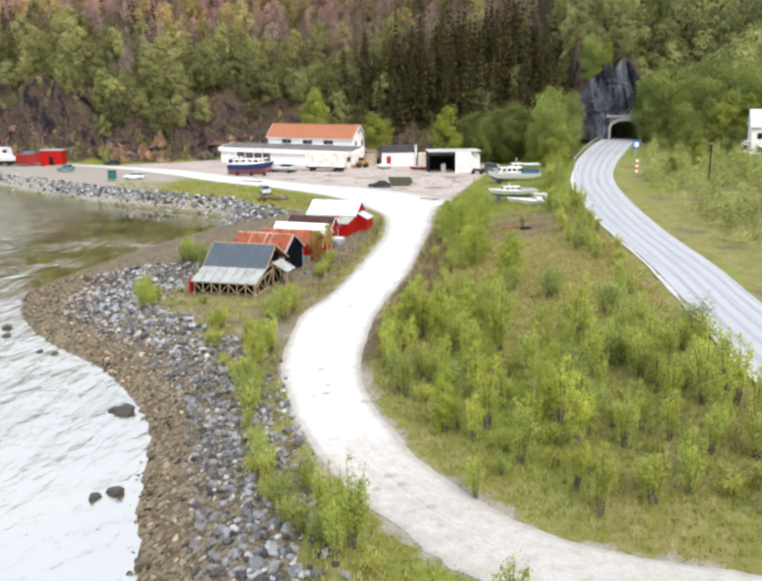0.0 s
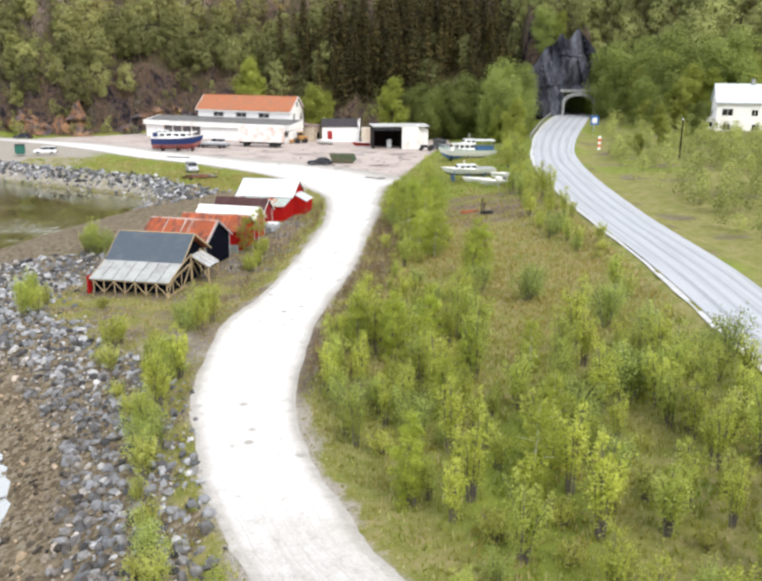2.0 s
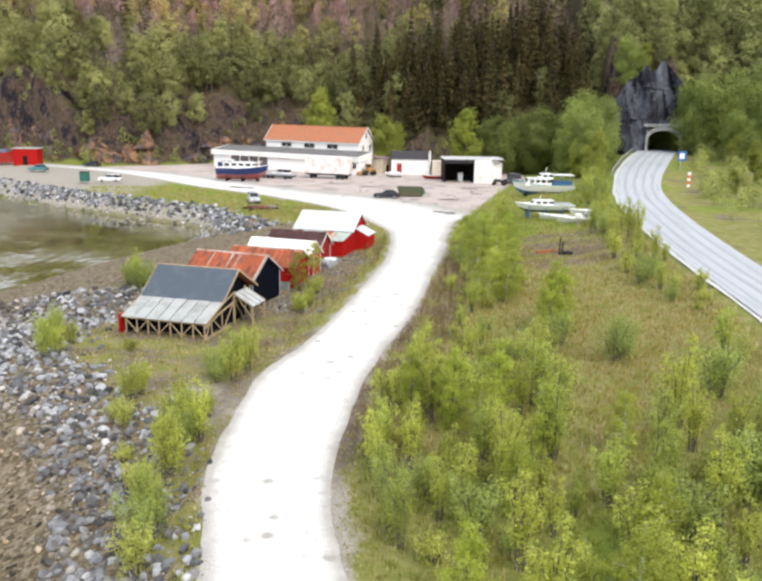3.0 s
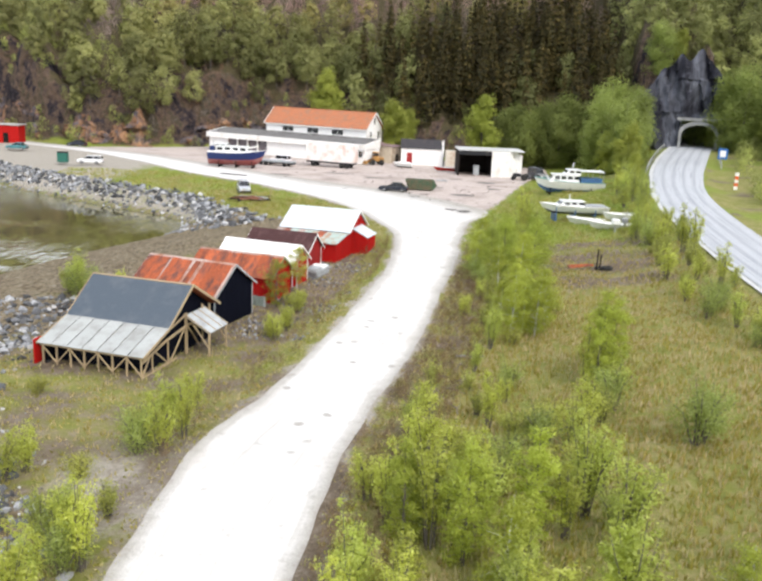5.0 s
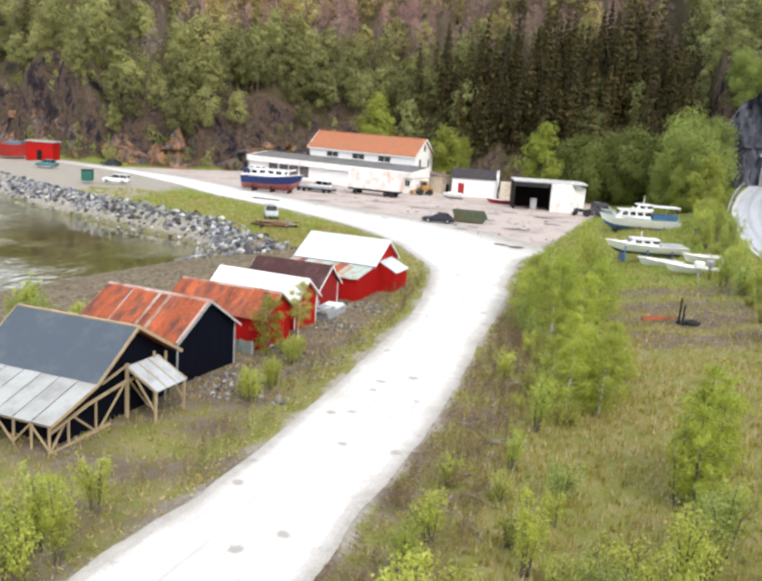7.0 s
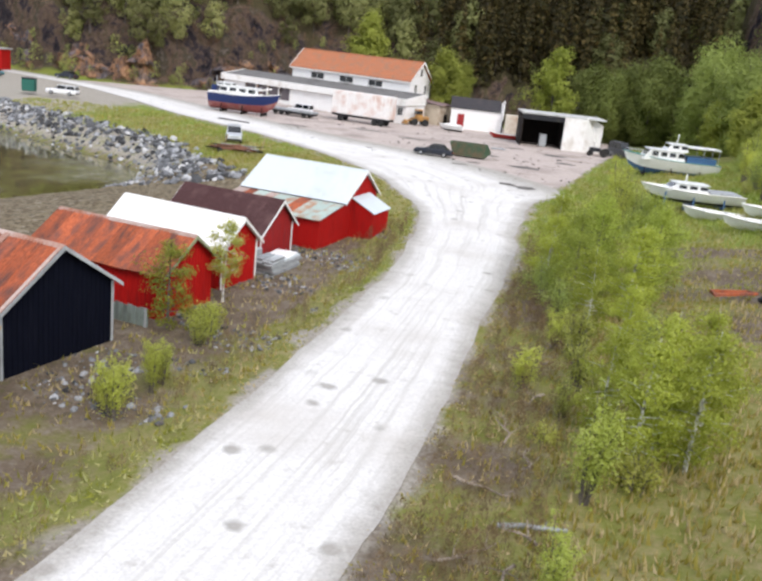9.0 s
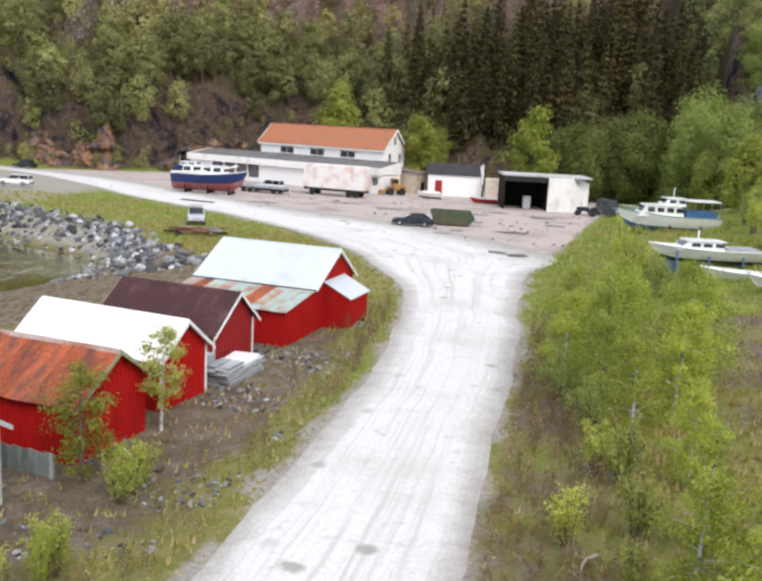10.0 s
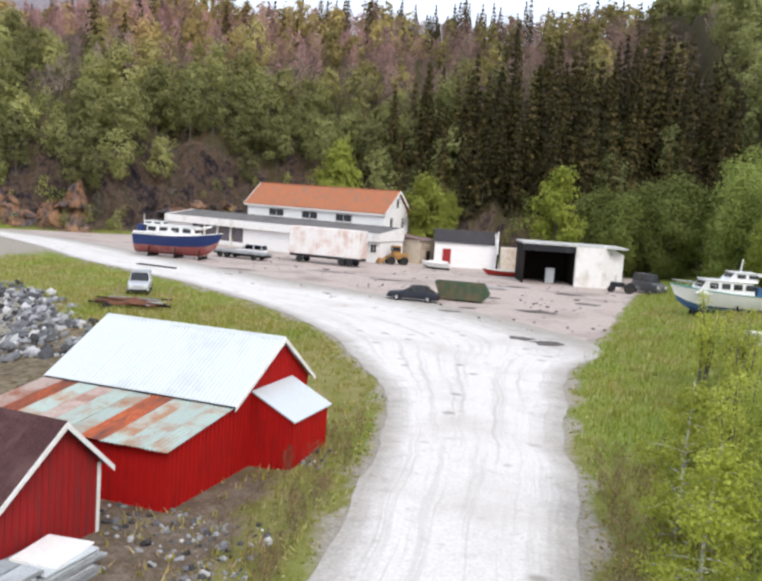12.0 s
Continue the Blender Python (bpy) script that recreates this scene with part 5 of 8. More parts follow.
# ---- the white house across the main road ----
def white_house():
    t = thing("white_house", "white two-storey wooden house with a pale metal roof and chimney", "house", (83.5, 186.5, 5.6), -16)
    L, D, E, R = 11.0, 8.0, 6.2, 9.4
    for y0 in (0, D - 0.2):
        bm = nb()
        box(bm, -L / 2, L / 2, y0, y0 + 0.2, -1.0, E)
        part("wall", bm, WHITE_BOARDS, t)
    for x0, s in ((-L / 2, 1), (L / 2, -1)):
        bm = nb()
        slab(bm, [(x0, 0.2, -1.0), (x0, 0.2, E), (x0, D / 2, R - 0.1), (x0, D - 0.2, E), (x0, D - 0.2, -1.0)], (s, 0, 0), 0.2)
        part("wall", bm, WHITE_BOARDS, t)
    for a, b in ((-0.5, E - 0.4), (D + 0.5, E - 0.4)):
        bm = nb()
        slab(bm, [(-L / 2 - 0.4, D / 2, R), (L / 2 + 0.4, D / 2, R), (L / 2 + 0.4, a, b), (-L / 2 - 0.4, a, b)], (0, 0, 1), 0.12)
        part("roof", bm, ZINC, t, "pale metal roof slope")
    bm = nb()
    box(bm, -L / 2 - 0.4, L / 2 + 0.4, -0.56, -0.51, E - 0.55, E - 0.3)
    part("gutter", bm, GREY_WOOD, t)
    bm = nb()
    box(bm, 1.2, 1.9, D / 2 - 0.4, D / 2 + 0.4, R - 0.5, R + 1.1)
    part("chimney", bm, CONCRETE, t)
    for x, z, w, h in ((-3.4, 3.3, 2.0, 1.3), (1.8, 3.3, 1.2, 1.2), (3.9, 3.3, 1.2, 1.2), (-3.4, 0.4, 1.4, 1.2), (2.2, 0.4, 1.4, 1.2)):
        window(t, x, 0, z, w, h, -1)
    bm = nb()
    box(bm, -L / 2 - 2.6, -L / 2 - 0.01, 1.0, 4.0, 0.2, 2.5)
    pch = part("porch", bm, WHITE_BOARDS, t, "white enclosed porch")
    bm = nb()
    box(bm, -L / 2 - 2.8, -L / 2 - 0.01, 0.7, 4.3, 2.51, 2.7)
    part("porch_roof", bm, WHITE, pch)
    bm = nb()
    box(bm, -L / 2 - 1.4, -L / 2 - 0.5, 0.93, 0.995, 0.9, 1.9)
    part("window", bm, WINDOW, pch)
    for x in (-L / 2 - 2.3, -L / 2 - 0.4):
        bm = nb()
        box(bm, x - 0.1, x + 0.1, 1.0, 1.2, -2.0, 0.19)
        part("post", bm, DARK_WOOD, pch)
    return t


white_house()

# ---- the road tunnel ----
tunnel = thing("tunnel_portal", "grey concrete portal of a road tunnel with a dark bore", "tunnel", (64.6, 241.9, 5.2), -17.5)
TW, TH = 3.7, 2.9


def arch(n=14, w=TW, h=TH):
    return [(-w, 0)] + [(-w * math.cos(math.pi * k / n), h + (w * 0.62) * math.sin(math.pi * k / n)) for k in range(n + 1)] + [(w, 0)]


bm = nb()
inner = arch()
front = [bm.verts.new((x, 0, z)) for x, z in inner]
back = [bm.verts.new((x, 1.2, z)) for x, z in inner]
of = [bm.verts.new((x * 1.17, 0, z * 1.17 if z > 0 else 0)) for x, z in inner]
obk = [bm.verts.new((x * 1.17, 1.2, z * 1.17 if z > 0 else 0)) for x, z in inner]
for k in range(len(inner) - 1):
    bm.faces.new((front[k], front[k + 1], of[k + 1], of[k]))
    bm.faces.new((front[k], back[k], back[k + 1], front[k + 1]))
    bm.faces.new((of[k], of[k + 1], obk[k + 1], obk[k]))
part("portal_frame", bm, CONCRETE, tunnel)
bm = nb()
box(bm, -4.9, 4.6, -0.25, 1.4, 6.12, 6.75)
part("portal_cap", bm, CONCRETE, tunnel, "pale concrete cap beam")
bm = nb()
rings = [[(x * 1.01, y, z) for x, z in inner] for y in (1.15, 8, 16, 26, 36)]
loft(bm, rings, close=False, caps=False)
bm.faces.new([bm.verts.new((x * 1.01, 36, z)) for x, z in inner])
part("bore", bm, DARK_ROCK, tunnel, "dark rock-lined bore")
bm = nb()
box(bm, -4.4, 4.4, 0.0, 36, -0.3, -0.06)
part("bore_floor", bm, ASPHALT, tunnel)

# rock wall round the portal
bm = nb()
NU, NV = 56, 46
rng = random.Random(4)
grid = {}
for i in range(NU + 1):
    u = i / NU
    a = -16.5 + 23.5 * u                                            # local place along the wall
    for j in range(NV + 1):
        z = -2.0 + (25 + 3.5 * noise.noise(Vector((a * 0.3, 0, 1)))) * j / NV * (0.45 + 0.45 * min(1, u * 2.2) + 0.10 * noise.noise(Vector((a * 0.35, 4, 2)))) * (1 - 0.45 * max(0, u - 0.75) / 0.25)
        n1 = noise.noise(Vector((a * 0.16, z * 0.07, 3))) * 2.6 + noise.noise(Vector((a * 0.6, z * 0.25, 7))) * 0.9 + noise.noise(Vector((a * 1.7, z * 0.8, 9))) * 0.35
        cleft = 3.2 * max(0, 1 - abs(a - 0.5) / 4.5) * min(1, max(0, z - 6.5) / 2)            # dark recess over the arch
        y = 0.9 + 0.14 * max(0, z) - 0.24 * max(0, -a - 5) + n1 * min(1, 0.25 + j / 10) + cleft + 0.9 * noise.cell(Vector((a * 0.42 + 0.1 * z, 0, z * 0.13)))
        grid[i, j] = (a, y if abs(a) > 4.7 or z > 6.2 else max(y, 0.7), z)
vsg = {}
for i in range(NU):
    for j in range(NV):
        a = [grid[i, j], grid[i + 1, j], grid[i + 1, j + 1], grid[i, j + 1]]
        if max(abs(p[0]) for p in a) < 4.75 and max(p[2] for p in a) < 6.7:
            continue
        q = []
        for key in ((i, j), (i + 1, j), (i + 1, j + 1), (i, j + 1)):
            if key not in vsg:
                vsg[key] = bm.verts.new(grid[key])
            q.append(vsg[key])
        bm.faces.new(q)
rock_face = new("rock_face", finish(bm, "rock_face", ROCK))
rock_face.matrix_basis = pose(64.6, 241.9, 5.2, 0, 0, -17.5)
tagged(rock_face, "steep blue-grey blasted rock wall round the tunnel mouth", "rock wall", kind="structure")


CLIFF = bpy.data.materials.new("rusty cliff rock")
CLIFF.use_nodes = True
nt = CLIFF.node_tree
tc = nt.nodes.new("ShaderNodeTexCoord").outputs["Object"]
broad, streak, fine = noise_node(nt, 0.16, 7, 0.7, tc, (1, 1, 0.7)), noise_node(nt, 0.5, 6, 0.75, tc, (1.6, 1.6, 0.5)), noise_node(nt, 3.0, 6, 0.75, tc)
hue = ramp_node(nt, [(0.34, (0.05, 0.045, 0.055)), (0.44, (0.16, 0.14, 0.15)), (0.5, (0.30, 0.16, 0.085)), (0.56, (0.38, 0.23, 0.13)), (0.62, (0.20, 0.17, 0.165)), (0.72, (0.33, 0.31, 0.31))])
nt.links.new(broad.outputs["Fac"], hue.inputs["Fac"])
wear = ramp_node(nt, [(0.36, (0.12, 0.11, 0.13)), (0.5, (0.75, 0.72, 0.72)), (0.66, (1.3, 1.25, 1.2))])
nt.links.new(streak.outputs["Fac"], wear.inputs["Fac"])
nt.links.new(mix_node(nt, 1.0, hue.outputs["Color"], wear.outputs["Color"], "MULTIPLY"), nt.nodes["Principled BSDF"].inputs["Base Color"])
nt.nodes["Principled BSDF"].inputs["Roughness"].default_value = 0.9
bp = nt.nodes.new("ShaderNodeBump")
bp.inputs["Strength"].default_value, bp.inputs["Distance"].default_value = 0.8, 0.5
nt.links.new(fine.outputs["Fac"], bp.inputs["Height"])
nt.links.new(bp.outputs["Normal"], nt.nodes["Principled BSDF"].inputs["Normal"])


def cliff_face(x_from, x_to, tall, seed, label):
    """A broken rock face along the hill's foot: ledges and blocks, the top running back into the slope."""
    foot = spline(FOOT[1:10], 0.55)
    foot = foot[(foot[:, 0] > x_from) & (foot[:, 0] < x_to)]
    way = np.gradient(foot, axis=0)
    way /= np.linalg.norm(way, axis=1)[:, None]
    rows, rise = 30, 21
    bm = nb()
    grid = []
    for i, (p, w) in enumerate(zip(foot, way)):
        f = i / (len(foot) - 1)
        ends = min(1, 9 * f, 9 * (1 - f))
        a = p[0]
        top = tall * ends * (0.62 + 0.75 * noise.noise(Vector((a * 0.075, seed, 0))) + 0.22 * noise.cell(Vector((a * 0.3, seed, 5))))
        line = []
        for j in range(rows + 1):
            z = top * min(1, j / rise) - 0.6 + max(0, j - rise) * 0.12
            q = Vector((a * 0.22 + z * 0.12, z * 0.22, seed))
            out = 1.5 * noise.noise(q) + 1.1 * noise.cell(Vector((a * 0.33 + z * 0.21, z * 0.26, seed))) + 0.5 * noise.cell(Vector((a * 0.8 - z * 0.3, z * 0.6, seed + 2))) + 0.35 * noise.noise(q * 5)
            back = 0.30 * z + max(0, j - rise) * 1.0 - out * (0.3 + 0.7 * min(1, j / 4)) * (1 - max(0, j - rise) / (rows - rise))
            line.append(bm.verts.new((p[0] - w[1] * (back + 0.8), p[1] + w[0] * (back + 0.8), z - max(0, j - rise - 5) * 0.8)))
        grid.append(line)
    for r0, r1 in zip(grid, grid[1:]):
        for j in range(rows):
            bm.faces.new((r0[j], r1[j], r1[j + 1], r0[j + 1]))
    tagged(new("rock_face", finish(bm, "rock_face", CLIFF)), label, "rock wall", kind="structure")


cliff_face(-150, -88, 15, 11, "tall grey and rust-brown rock face above the quay road")
cliff_face(-89, -62, 11, 23, "broken rust-brown rock face above the quay road")
cliff_face(-60, -26, 6.5, 37, "low brown rock ledges behind the white house")
cliff_face(-28, -4, 7, 52, "dark rock ledges above the roof of the white house")


def guardrail(pts, label):
    t = thing("guardrail", label, "guardrail", (pts[0][0], pts[0][1], pts[0][2]))
    o = Vector(pts[0])
    p = [Vector(q) - o for q in pts]
    bm = nb()
    for a, b in zip(p, p[1:]):
        for dz in (0.55, 0.72):
            beam(bm, a + Vector((0, 0, dz)), b + Vector((0, 0, dz)), 0.06, 0.13)
    part("rail", bm, STEEL, t)
    for a in p:
        bm = nb()
        box(bm, a.x - 0.05, a.x + 0.05, a.y - 0.05, a.y + 0.05, a.z - 0.5, a.z + 0.78)
        part("post", bm, STEEL, t)


lpts = spline([(40.5, 186), (47.4, 209), (52.5, 225), (57.6, 240)], 4)
guardrail([(x - 0.9, y, hwy_z(np.array([y]))[0]) for x, y in lpts], "galvanised steel guardrail leading to the tunnel")
rpts = spline([(54.5, 196), (61.5, 219), (68.2, 239)], 4)
guardrail([(x + 0.8, y, hwy_z(np.array([y]))[0]) for x, y in rpts], "galvanised steel guardrail beside the tunnel approach")

sign = thing("road_sign", "square blue road sign on a grey post", "road sign", (57.6, 203.0, hwy_z(np.array([203.0]))[0] - 0.3), -12)
bm = nb()
tube(bm, [(0, 0, -0.5), (0, 0, 3.3)], 0.06)
part("post", bm, STEEL, sign)
bm = nb()
box(bm, -0.85, 0.85, -0.12, -0.07, 1.3, 3.3, None, 0.02)
part("plate", bm, SIGN_BLUE, sign, "square blue plate")
bm = nb()
box(bm, -0.5, 0.5, -0.135, -0.124, 1.7, 2.9)
part("symbol", bm, WHITE, sign, "pale worn symbol")
marker = thing("road_marker", "white and orange striped marker post by the road", "marker post", (48.6, 169.0, height(48.6, 169.0)), 0)
for k in range(5):
    bm = nb()
    box(bm, -0.25, 0.25, -0.08, 0.08, k * 0.5, k * 0.5 + 0.49)
    part("band", bm, WHITE if k % 2 == 0 else ORANGE, marker)


# ---- vehicles ----
def ring(x, hw, z0, z1, inset=0.0):
    """A rounded cross-section at x, hw to either side."""
    m = (z0 + z1) / 2
    return [(x, -hw + 0.06, z0), (x, -hw, z0 + 0.1), (x, -hw - 0.02 + inset * 0.3, m), (x, -hw + inset, z1 - 0.05), (x, -hw + inset + 0.07, z1),
            (x, hw - inset - 0.07, z1), (x, hw - inset, z1 - 0.05), (x, hw + 0.02 - inset * 0.3, m), (x, hw, z0 + 0.1), (x, hw - 0.06, z0)]


def car(name, label, at, turn, paint_mat, length=4.4, hw=0.86, tall=1.45, boxy=False, category="car"):
    t = thing(name, label, category, at, turn)
    L = length / 2
    belt = 0.62 * tall
    bm = nb()
    loft(bm, [ring(x, hw * f, 0.28, z) for x, f, z in ((-L, 0.86, belt * 0.86), (-L + 0.12, 0.95, belt * 0.97), (-L * 0.5, 1, belt), (0, 1, belt), (L * 0.42, 1, belt), (L * 0.5, 1, belt * 0.98), (L - 0.15, 0.94, belt * 0.86), (L, 0.84, belt * 0.74))])
    part("body", bm, paint_mat, t, smooth=False)
    if boxy:
        xs = ((-L + 0.1, 0.86, belt), (-L + 0.2, 0.85, tall - 0.04), (L * 0.2, 0.84, tall), (L * 0.45, 0.86, belt))
    else:
        xs = ((-L * 0.82, 0.88, belt), (-L * 0.5, 0.80, tall - 0.05), (L * 0.05, 0.80, tall), (L * 0.45, 0.88, belt))
    bm = nb()
    a, b, c, d = xs
    loft(bm, [[(x, -hw * f, belt - 0.02), (x, -hw * (f - 0.05), max(belt - 0.01, z)), (x, hw * (f - 0.05), max(belt - 0.01, z)), (x, hw * f, belt - 0.02)] for x, f, z in xs])
    cab = part("cabin_glass", bm, WINDOW, t, "dark glazed cabin")
    bm = nb()
    box(bm, b[0] - 0.03, c[0] + 0.03, -hw * 0.77, hw * 0.77, tall - 0.03, tall + 0.02)
    part("roof", bm, paint_mat, t)
    for x in ((b[0] + c[0]) / 2, b[0], c[0]):
        for s in (-1, 1):
            bm = nb()
            beam(bm, (x, s * hw * 0.79, tall - 0.02), (x + (0.25 if x == c[0] else 0) * 1.2, s * hw * 0.87, belt - 0.02), 0.07)
            part("pillar", bm, paint_mat, t)
    for x in (-L * 0.6, L * 0.62):
        for s in (-1, 1):
            bm = nb()
            wheel(bm, x, s * (hw - 0.06), 0.31, 0.31, 0.2)
            w = part("wheel", bm, RUBBER, t)
            bm = nb()
            wheel(bm, x, s * (hw + 0.03), 0.31, 0.17, 0.05, 10)
            part("rim", bm, STEEL, w)
    for s in (-1, 1):
        bm = nb()
        box(bm, L - 0.06, L + 0.01, *sorted((s * hw * 0.5, s * hw * 0.8)), belt * 0.58, belt * 0.72)
        part("headlight", bm, GEL_WHITE, t)
        bm = nb()
        box(bm, -L - 0.01, -L + 0.06, *sorted((s * hw * 0.6, s * hw * 0.82)), belt * 0.6, belt * 0.8)
        part("tail_light", bm, HULL_RED, t)
    for x0 in (-L, L):
        bm = nb()
        box(bm, x0 - 0.06, x0 + 0.06, -hw * 0.84, hw * 0.84, 0.3, 0.46)
        part("bumper", bm, BLACK, t)
    return t


car("car", "dark blue-grey saloon car parked on the gravel yard", (-2.5, 178.0, 0.0), 176, CAR_DARK, 4.7, 0.88, 1.42)
car("car", "silver-white van-like car parked on the grass bank", (-25.5, 170.4, height(-25.5, 170.4)), -72, CAR_SILVER, 4.3, 0.9, 1.75, True)
car("pickup", "white estate car parked beside the quay track", (-60.4, 196.8, 0.0), 186, CAR_WHITE, 4.6, 0.86, 1.5, True)
car("car", "teal hatchback parked on the quay", (-84.5, 217.3, -0.05), 182, CAR_TEAL, 4.3, 0.86, 1.5)
car("car", "dark car parked under the crags", (-76.8, 230.0, 0.0), 170, CAR_DARK, 4.4, 0.86, 1.45)
car("off_roader", "dark boxy off-road car with a pale bonnet beside the garage", (24.0, 205.6, 0.0), -60, mat("grey-black off-roader paint", (0.06, 0.06, 0.065), (0.3, 0.3, 0.3), 0.4, 0.8, 0.5), 4.5, 0.92, 2.3, True)

car("pickup", "small white pickup truck parked before the glazed wing", (-27.4, 213.2, 0.0), 165, CAR_WHITE, 4.4, 0.86, 1.75, True)

# ---- boats ----
def boat(name, label, at, turn, L, B, keel, sheer, upper, lower, stripe=None, water=0.45, flare=0.25):
    """A boat on the hard. Bow at +x; keel and sheer are heights over its base."""
    t = thing(name, label, "boat", at, turn)
    N = 12

    def half(u):
        return B / 2 * (1 - max(0, (u - 0.45) / 0.55) ** 2.2) * (0.86 + 0.14 * min(1, u / 0.3))
    for lo, hi, m, nm in ((0.0, water, lower, "bottom"), (water, 1.0, upper, "topside")):
        bm = nb()
        for s in (-1, 1):
            rows = []
            for k in range(N + 1):
                u = k / N
                zs = sheer + 0.16 * (sheer - keel) * (2 * u - 0.7) * max(0, u - 0.3) * 2
                zk = keel + (sheer - keel) * 0.5 * max(0, (u - 0.78) / 0.22) ** 2
                col = []
                for f in np.linspace(lo, hi, 5):
                    w = half(u) * (f ** (0.42 + flare * (u > 0.6) * (u - 0.6) * 3))
                    x = -L / 2 + u * L * (0.93 + 0.07 * f)
                    col.append((x, s * max(0.02, w), zk + (zs - zk) * f))
                rows.append(col)
            vs = [[bm.verts.new(p) for p in c] for c in rows]
            for r0, r1 in zip(vs, vs[1:]):
                for i in range(4):
                    bm.faces.new((r0[i], r1[i], r1[i + 1], r0[i + 1]))
            if s == 1:
                lf = vs[0]
            else:
                rt = vs[0]
        bm.faces.new(lf + rt[::-1])
        part(nm, bm, m, t, smooth=False)
    bm = nb()
    pts = []
    for k in range(N + 1):
        u = k / N
        zs = sheer + 0.16 * (sheer - keel) * (2 * u - 0.7) * max(0, u - 0.3) * 2 - 0.05
        pts.append((-L / 2 + u * L, half(u) * 0.985, zs))
    vs = [bm.verts.new(p) for p in pts] + [bm.verts.new((x, -y, z)) for x, y, z in pts[::-1]]
    n = len(pts)
    for k in range(n - 1):
        bm.faces.new((vs[k], vs[k + 1], vs[2 * n - 2 - k], vs[2 * n - 1 - k]))
    part("deck", bm, GEL_WHITE, t)
    for s in (-1, 1):
        bm = nb()
        tube(bm, [(x, s * (y + 0.02), z + 0.06) for x, y, z in pts], 0.05, 6)
        part("rubbing_strake", bm, stripe or GEL_WHITE, t)
    return t


def cabin(t, x0, x1, w, z0, z1, rake=0.35, wins=3, label="white cabin", m=None):
    bm = nb()
    loft(bm, [[(x0, -w / 2, z0), (x1, -w / 2, z0), (x1, w / 2, z0), (x0, w / 2, z0)], [(x0 + rake * 0.3, -w / 2 * 0.93, z1), (x1 - rake, -w / 2 * 0.93, z1), (x1 - rake, w / 2 * 0.93, z1), (x0 + rake * 0.3, w / 2 * 0.93, z1)]])
    c = part("cabin", bm, m or GEL_WHITE, t, label)
    bm = nb()
    box(bm, x0 - 0.05, x1 - rake + 0.18, -w / 2 - 0.03, w / 2 + 0.03, z1, z1 + 0.07, None, 0.02)
    part("cabin_roof", bm, GEL_WHITE, c)
    span = (x1 - rake - x0) / wins
    for k in range(wins):
        for s in (-1, 1):
            bm = nb()
            a, b = x0 + span * (k + 0.15), x0 + span * (k + 0.85)
            h0, h1 = z0 + (z1 - z0) * 0.45, z0 + (z1 - z0) * 0.85
            slab(bm, [(a, s * (w / 2 - 0.012), h0), (b, s * (w / 2 - 0.012), h0), (b, s * (w / 2 * 0.95), h1), (a, s * (w / 2 * 0.95), h1)], (0, s, 0), 0.03)
            part("window", bm, WINDOW, c)
    bm = nb()
    slab(bm, [(x1 - rake * 0.5, -w / 2 * 0.75, z0 + (z1 - z0) * 0.45), (x1 - rake * 0.5, w / 2 * 0.75, z0 + (z1 - z0) * 0.45), (x1 - rake * 0.88, w / 2 * 0.72, z0 + (z1 - z0) * 0.88), (x1 - rake * 0.88, -w / 2 * 0.72, z0 + (z1 - z0) * 0.88)], (1, 0, 0.4), 0.06)
    part("windscreen", bm, WINDOW, c)
    return c


def cradle(t, L, B, keel, m=DARK_WOOD):
    for x in (-L * 0.3, 0.0, L * 0.28):
        bm = nb()
        box(bm, x - 0.1, x + 0.1, -B * 0.4, B * 0.4, -0.05, keel + 0.06)
        part("cradle_beam", bm, m, t)
        for s in (-1, 1):
            bm = nb()
            beam(bm, (x, s * B * 0.48, -0.05), (x, s * B * 0.36, keel + 0.9), 0.12)
            part("prop", bm, m, t)


def rail(t, x0, x1, y, z0, h, n):
    for s in (-1, 1):
        bm = nb()
        tube(bm, [(x0, s * y, z0 + h), (x1, s * y * 0.55, z0 + h + 0.15)], 0.025, 5)
        part("rail", bm, STEEL, t)
        for k in range(n):
            f = k / (n - 1)
            bm = nb()
            x, yy = x0 + (x1 - x0) * f, s * y * (1 - 0.45 * f)
            tube(bm, [(x, yy, z0 - 0.05), (x, yy, z0 + h + 0.15 * f)], 0.02, 5)
            part("stanchion", bm, STEEL, t)


blue_boat = boat("fishing_boat", "navy and white fishing boat with faded red bottom on a cradle", (-33.9, 203.0, 0.0), -2, 11.2, 3.3, 0.35, 2.75, NAVY_HULL, ANTIFOUL, WHITE, 0.45)
cabin(blue_boat, -3.9, 2.6, 2.3, 2.6, 3.95, 0.5, 4)
cabin(blue_boat, -4.3, -1.6, 1.9, 3.9, 4.35, 0.4, 2, "low white wheelhouse roof")
for s in (-1, 1):
    bm = nb()
    tube(bm, [(-5.45 + 0.95 * k, s * (1.4 - 0.012 * k * k), 2.95 + 0.012 * k * k) for k in range(11)], 0.14, 6)
    part("bulwark", bm, WHITE, blue_boat)
bm = nb()
tube(bm, [(-4.6, 0, 2.6), (-4.7, 0, 5.2)], 0.06, 6)
part("mast", bm, STEEL, blue_boat)
bm = nb()
box(bm, -5.3, -4.45, -0.7, 0.7, 2.7, 3.9, None, 0.1)
part("net_drum", bm, NAVY_HULL, blue_boat, "dark blue net drum")
cradle(blue_boat, 11.2, 3.3, 0.35)

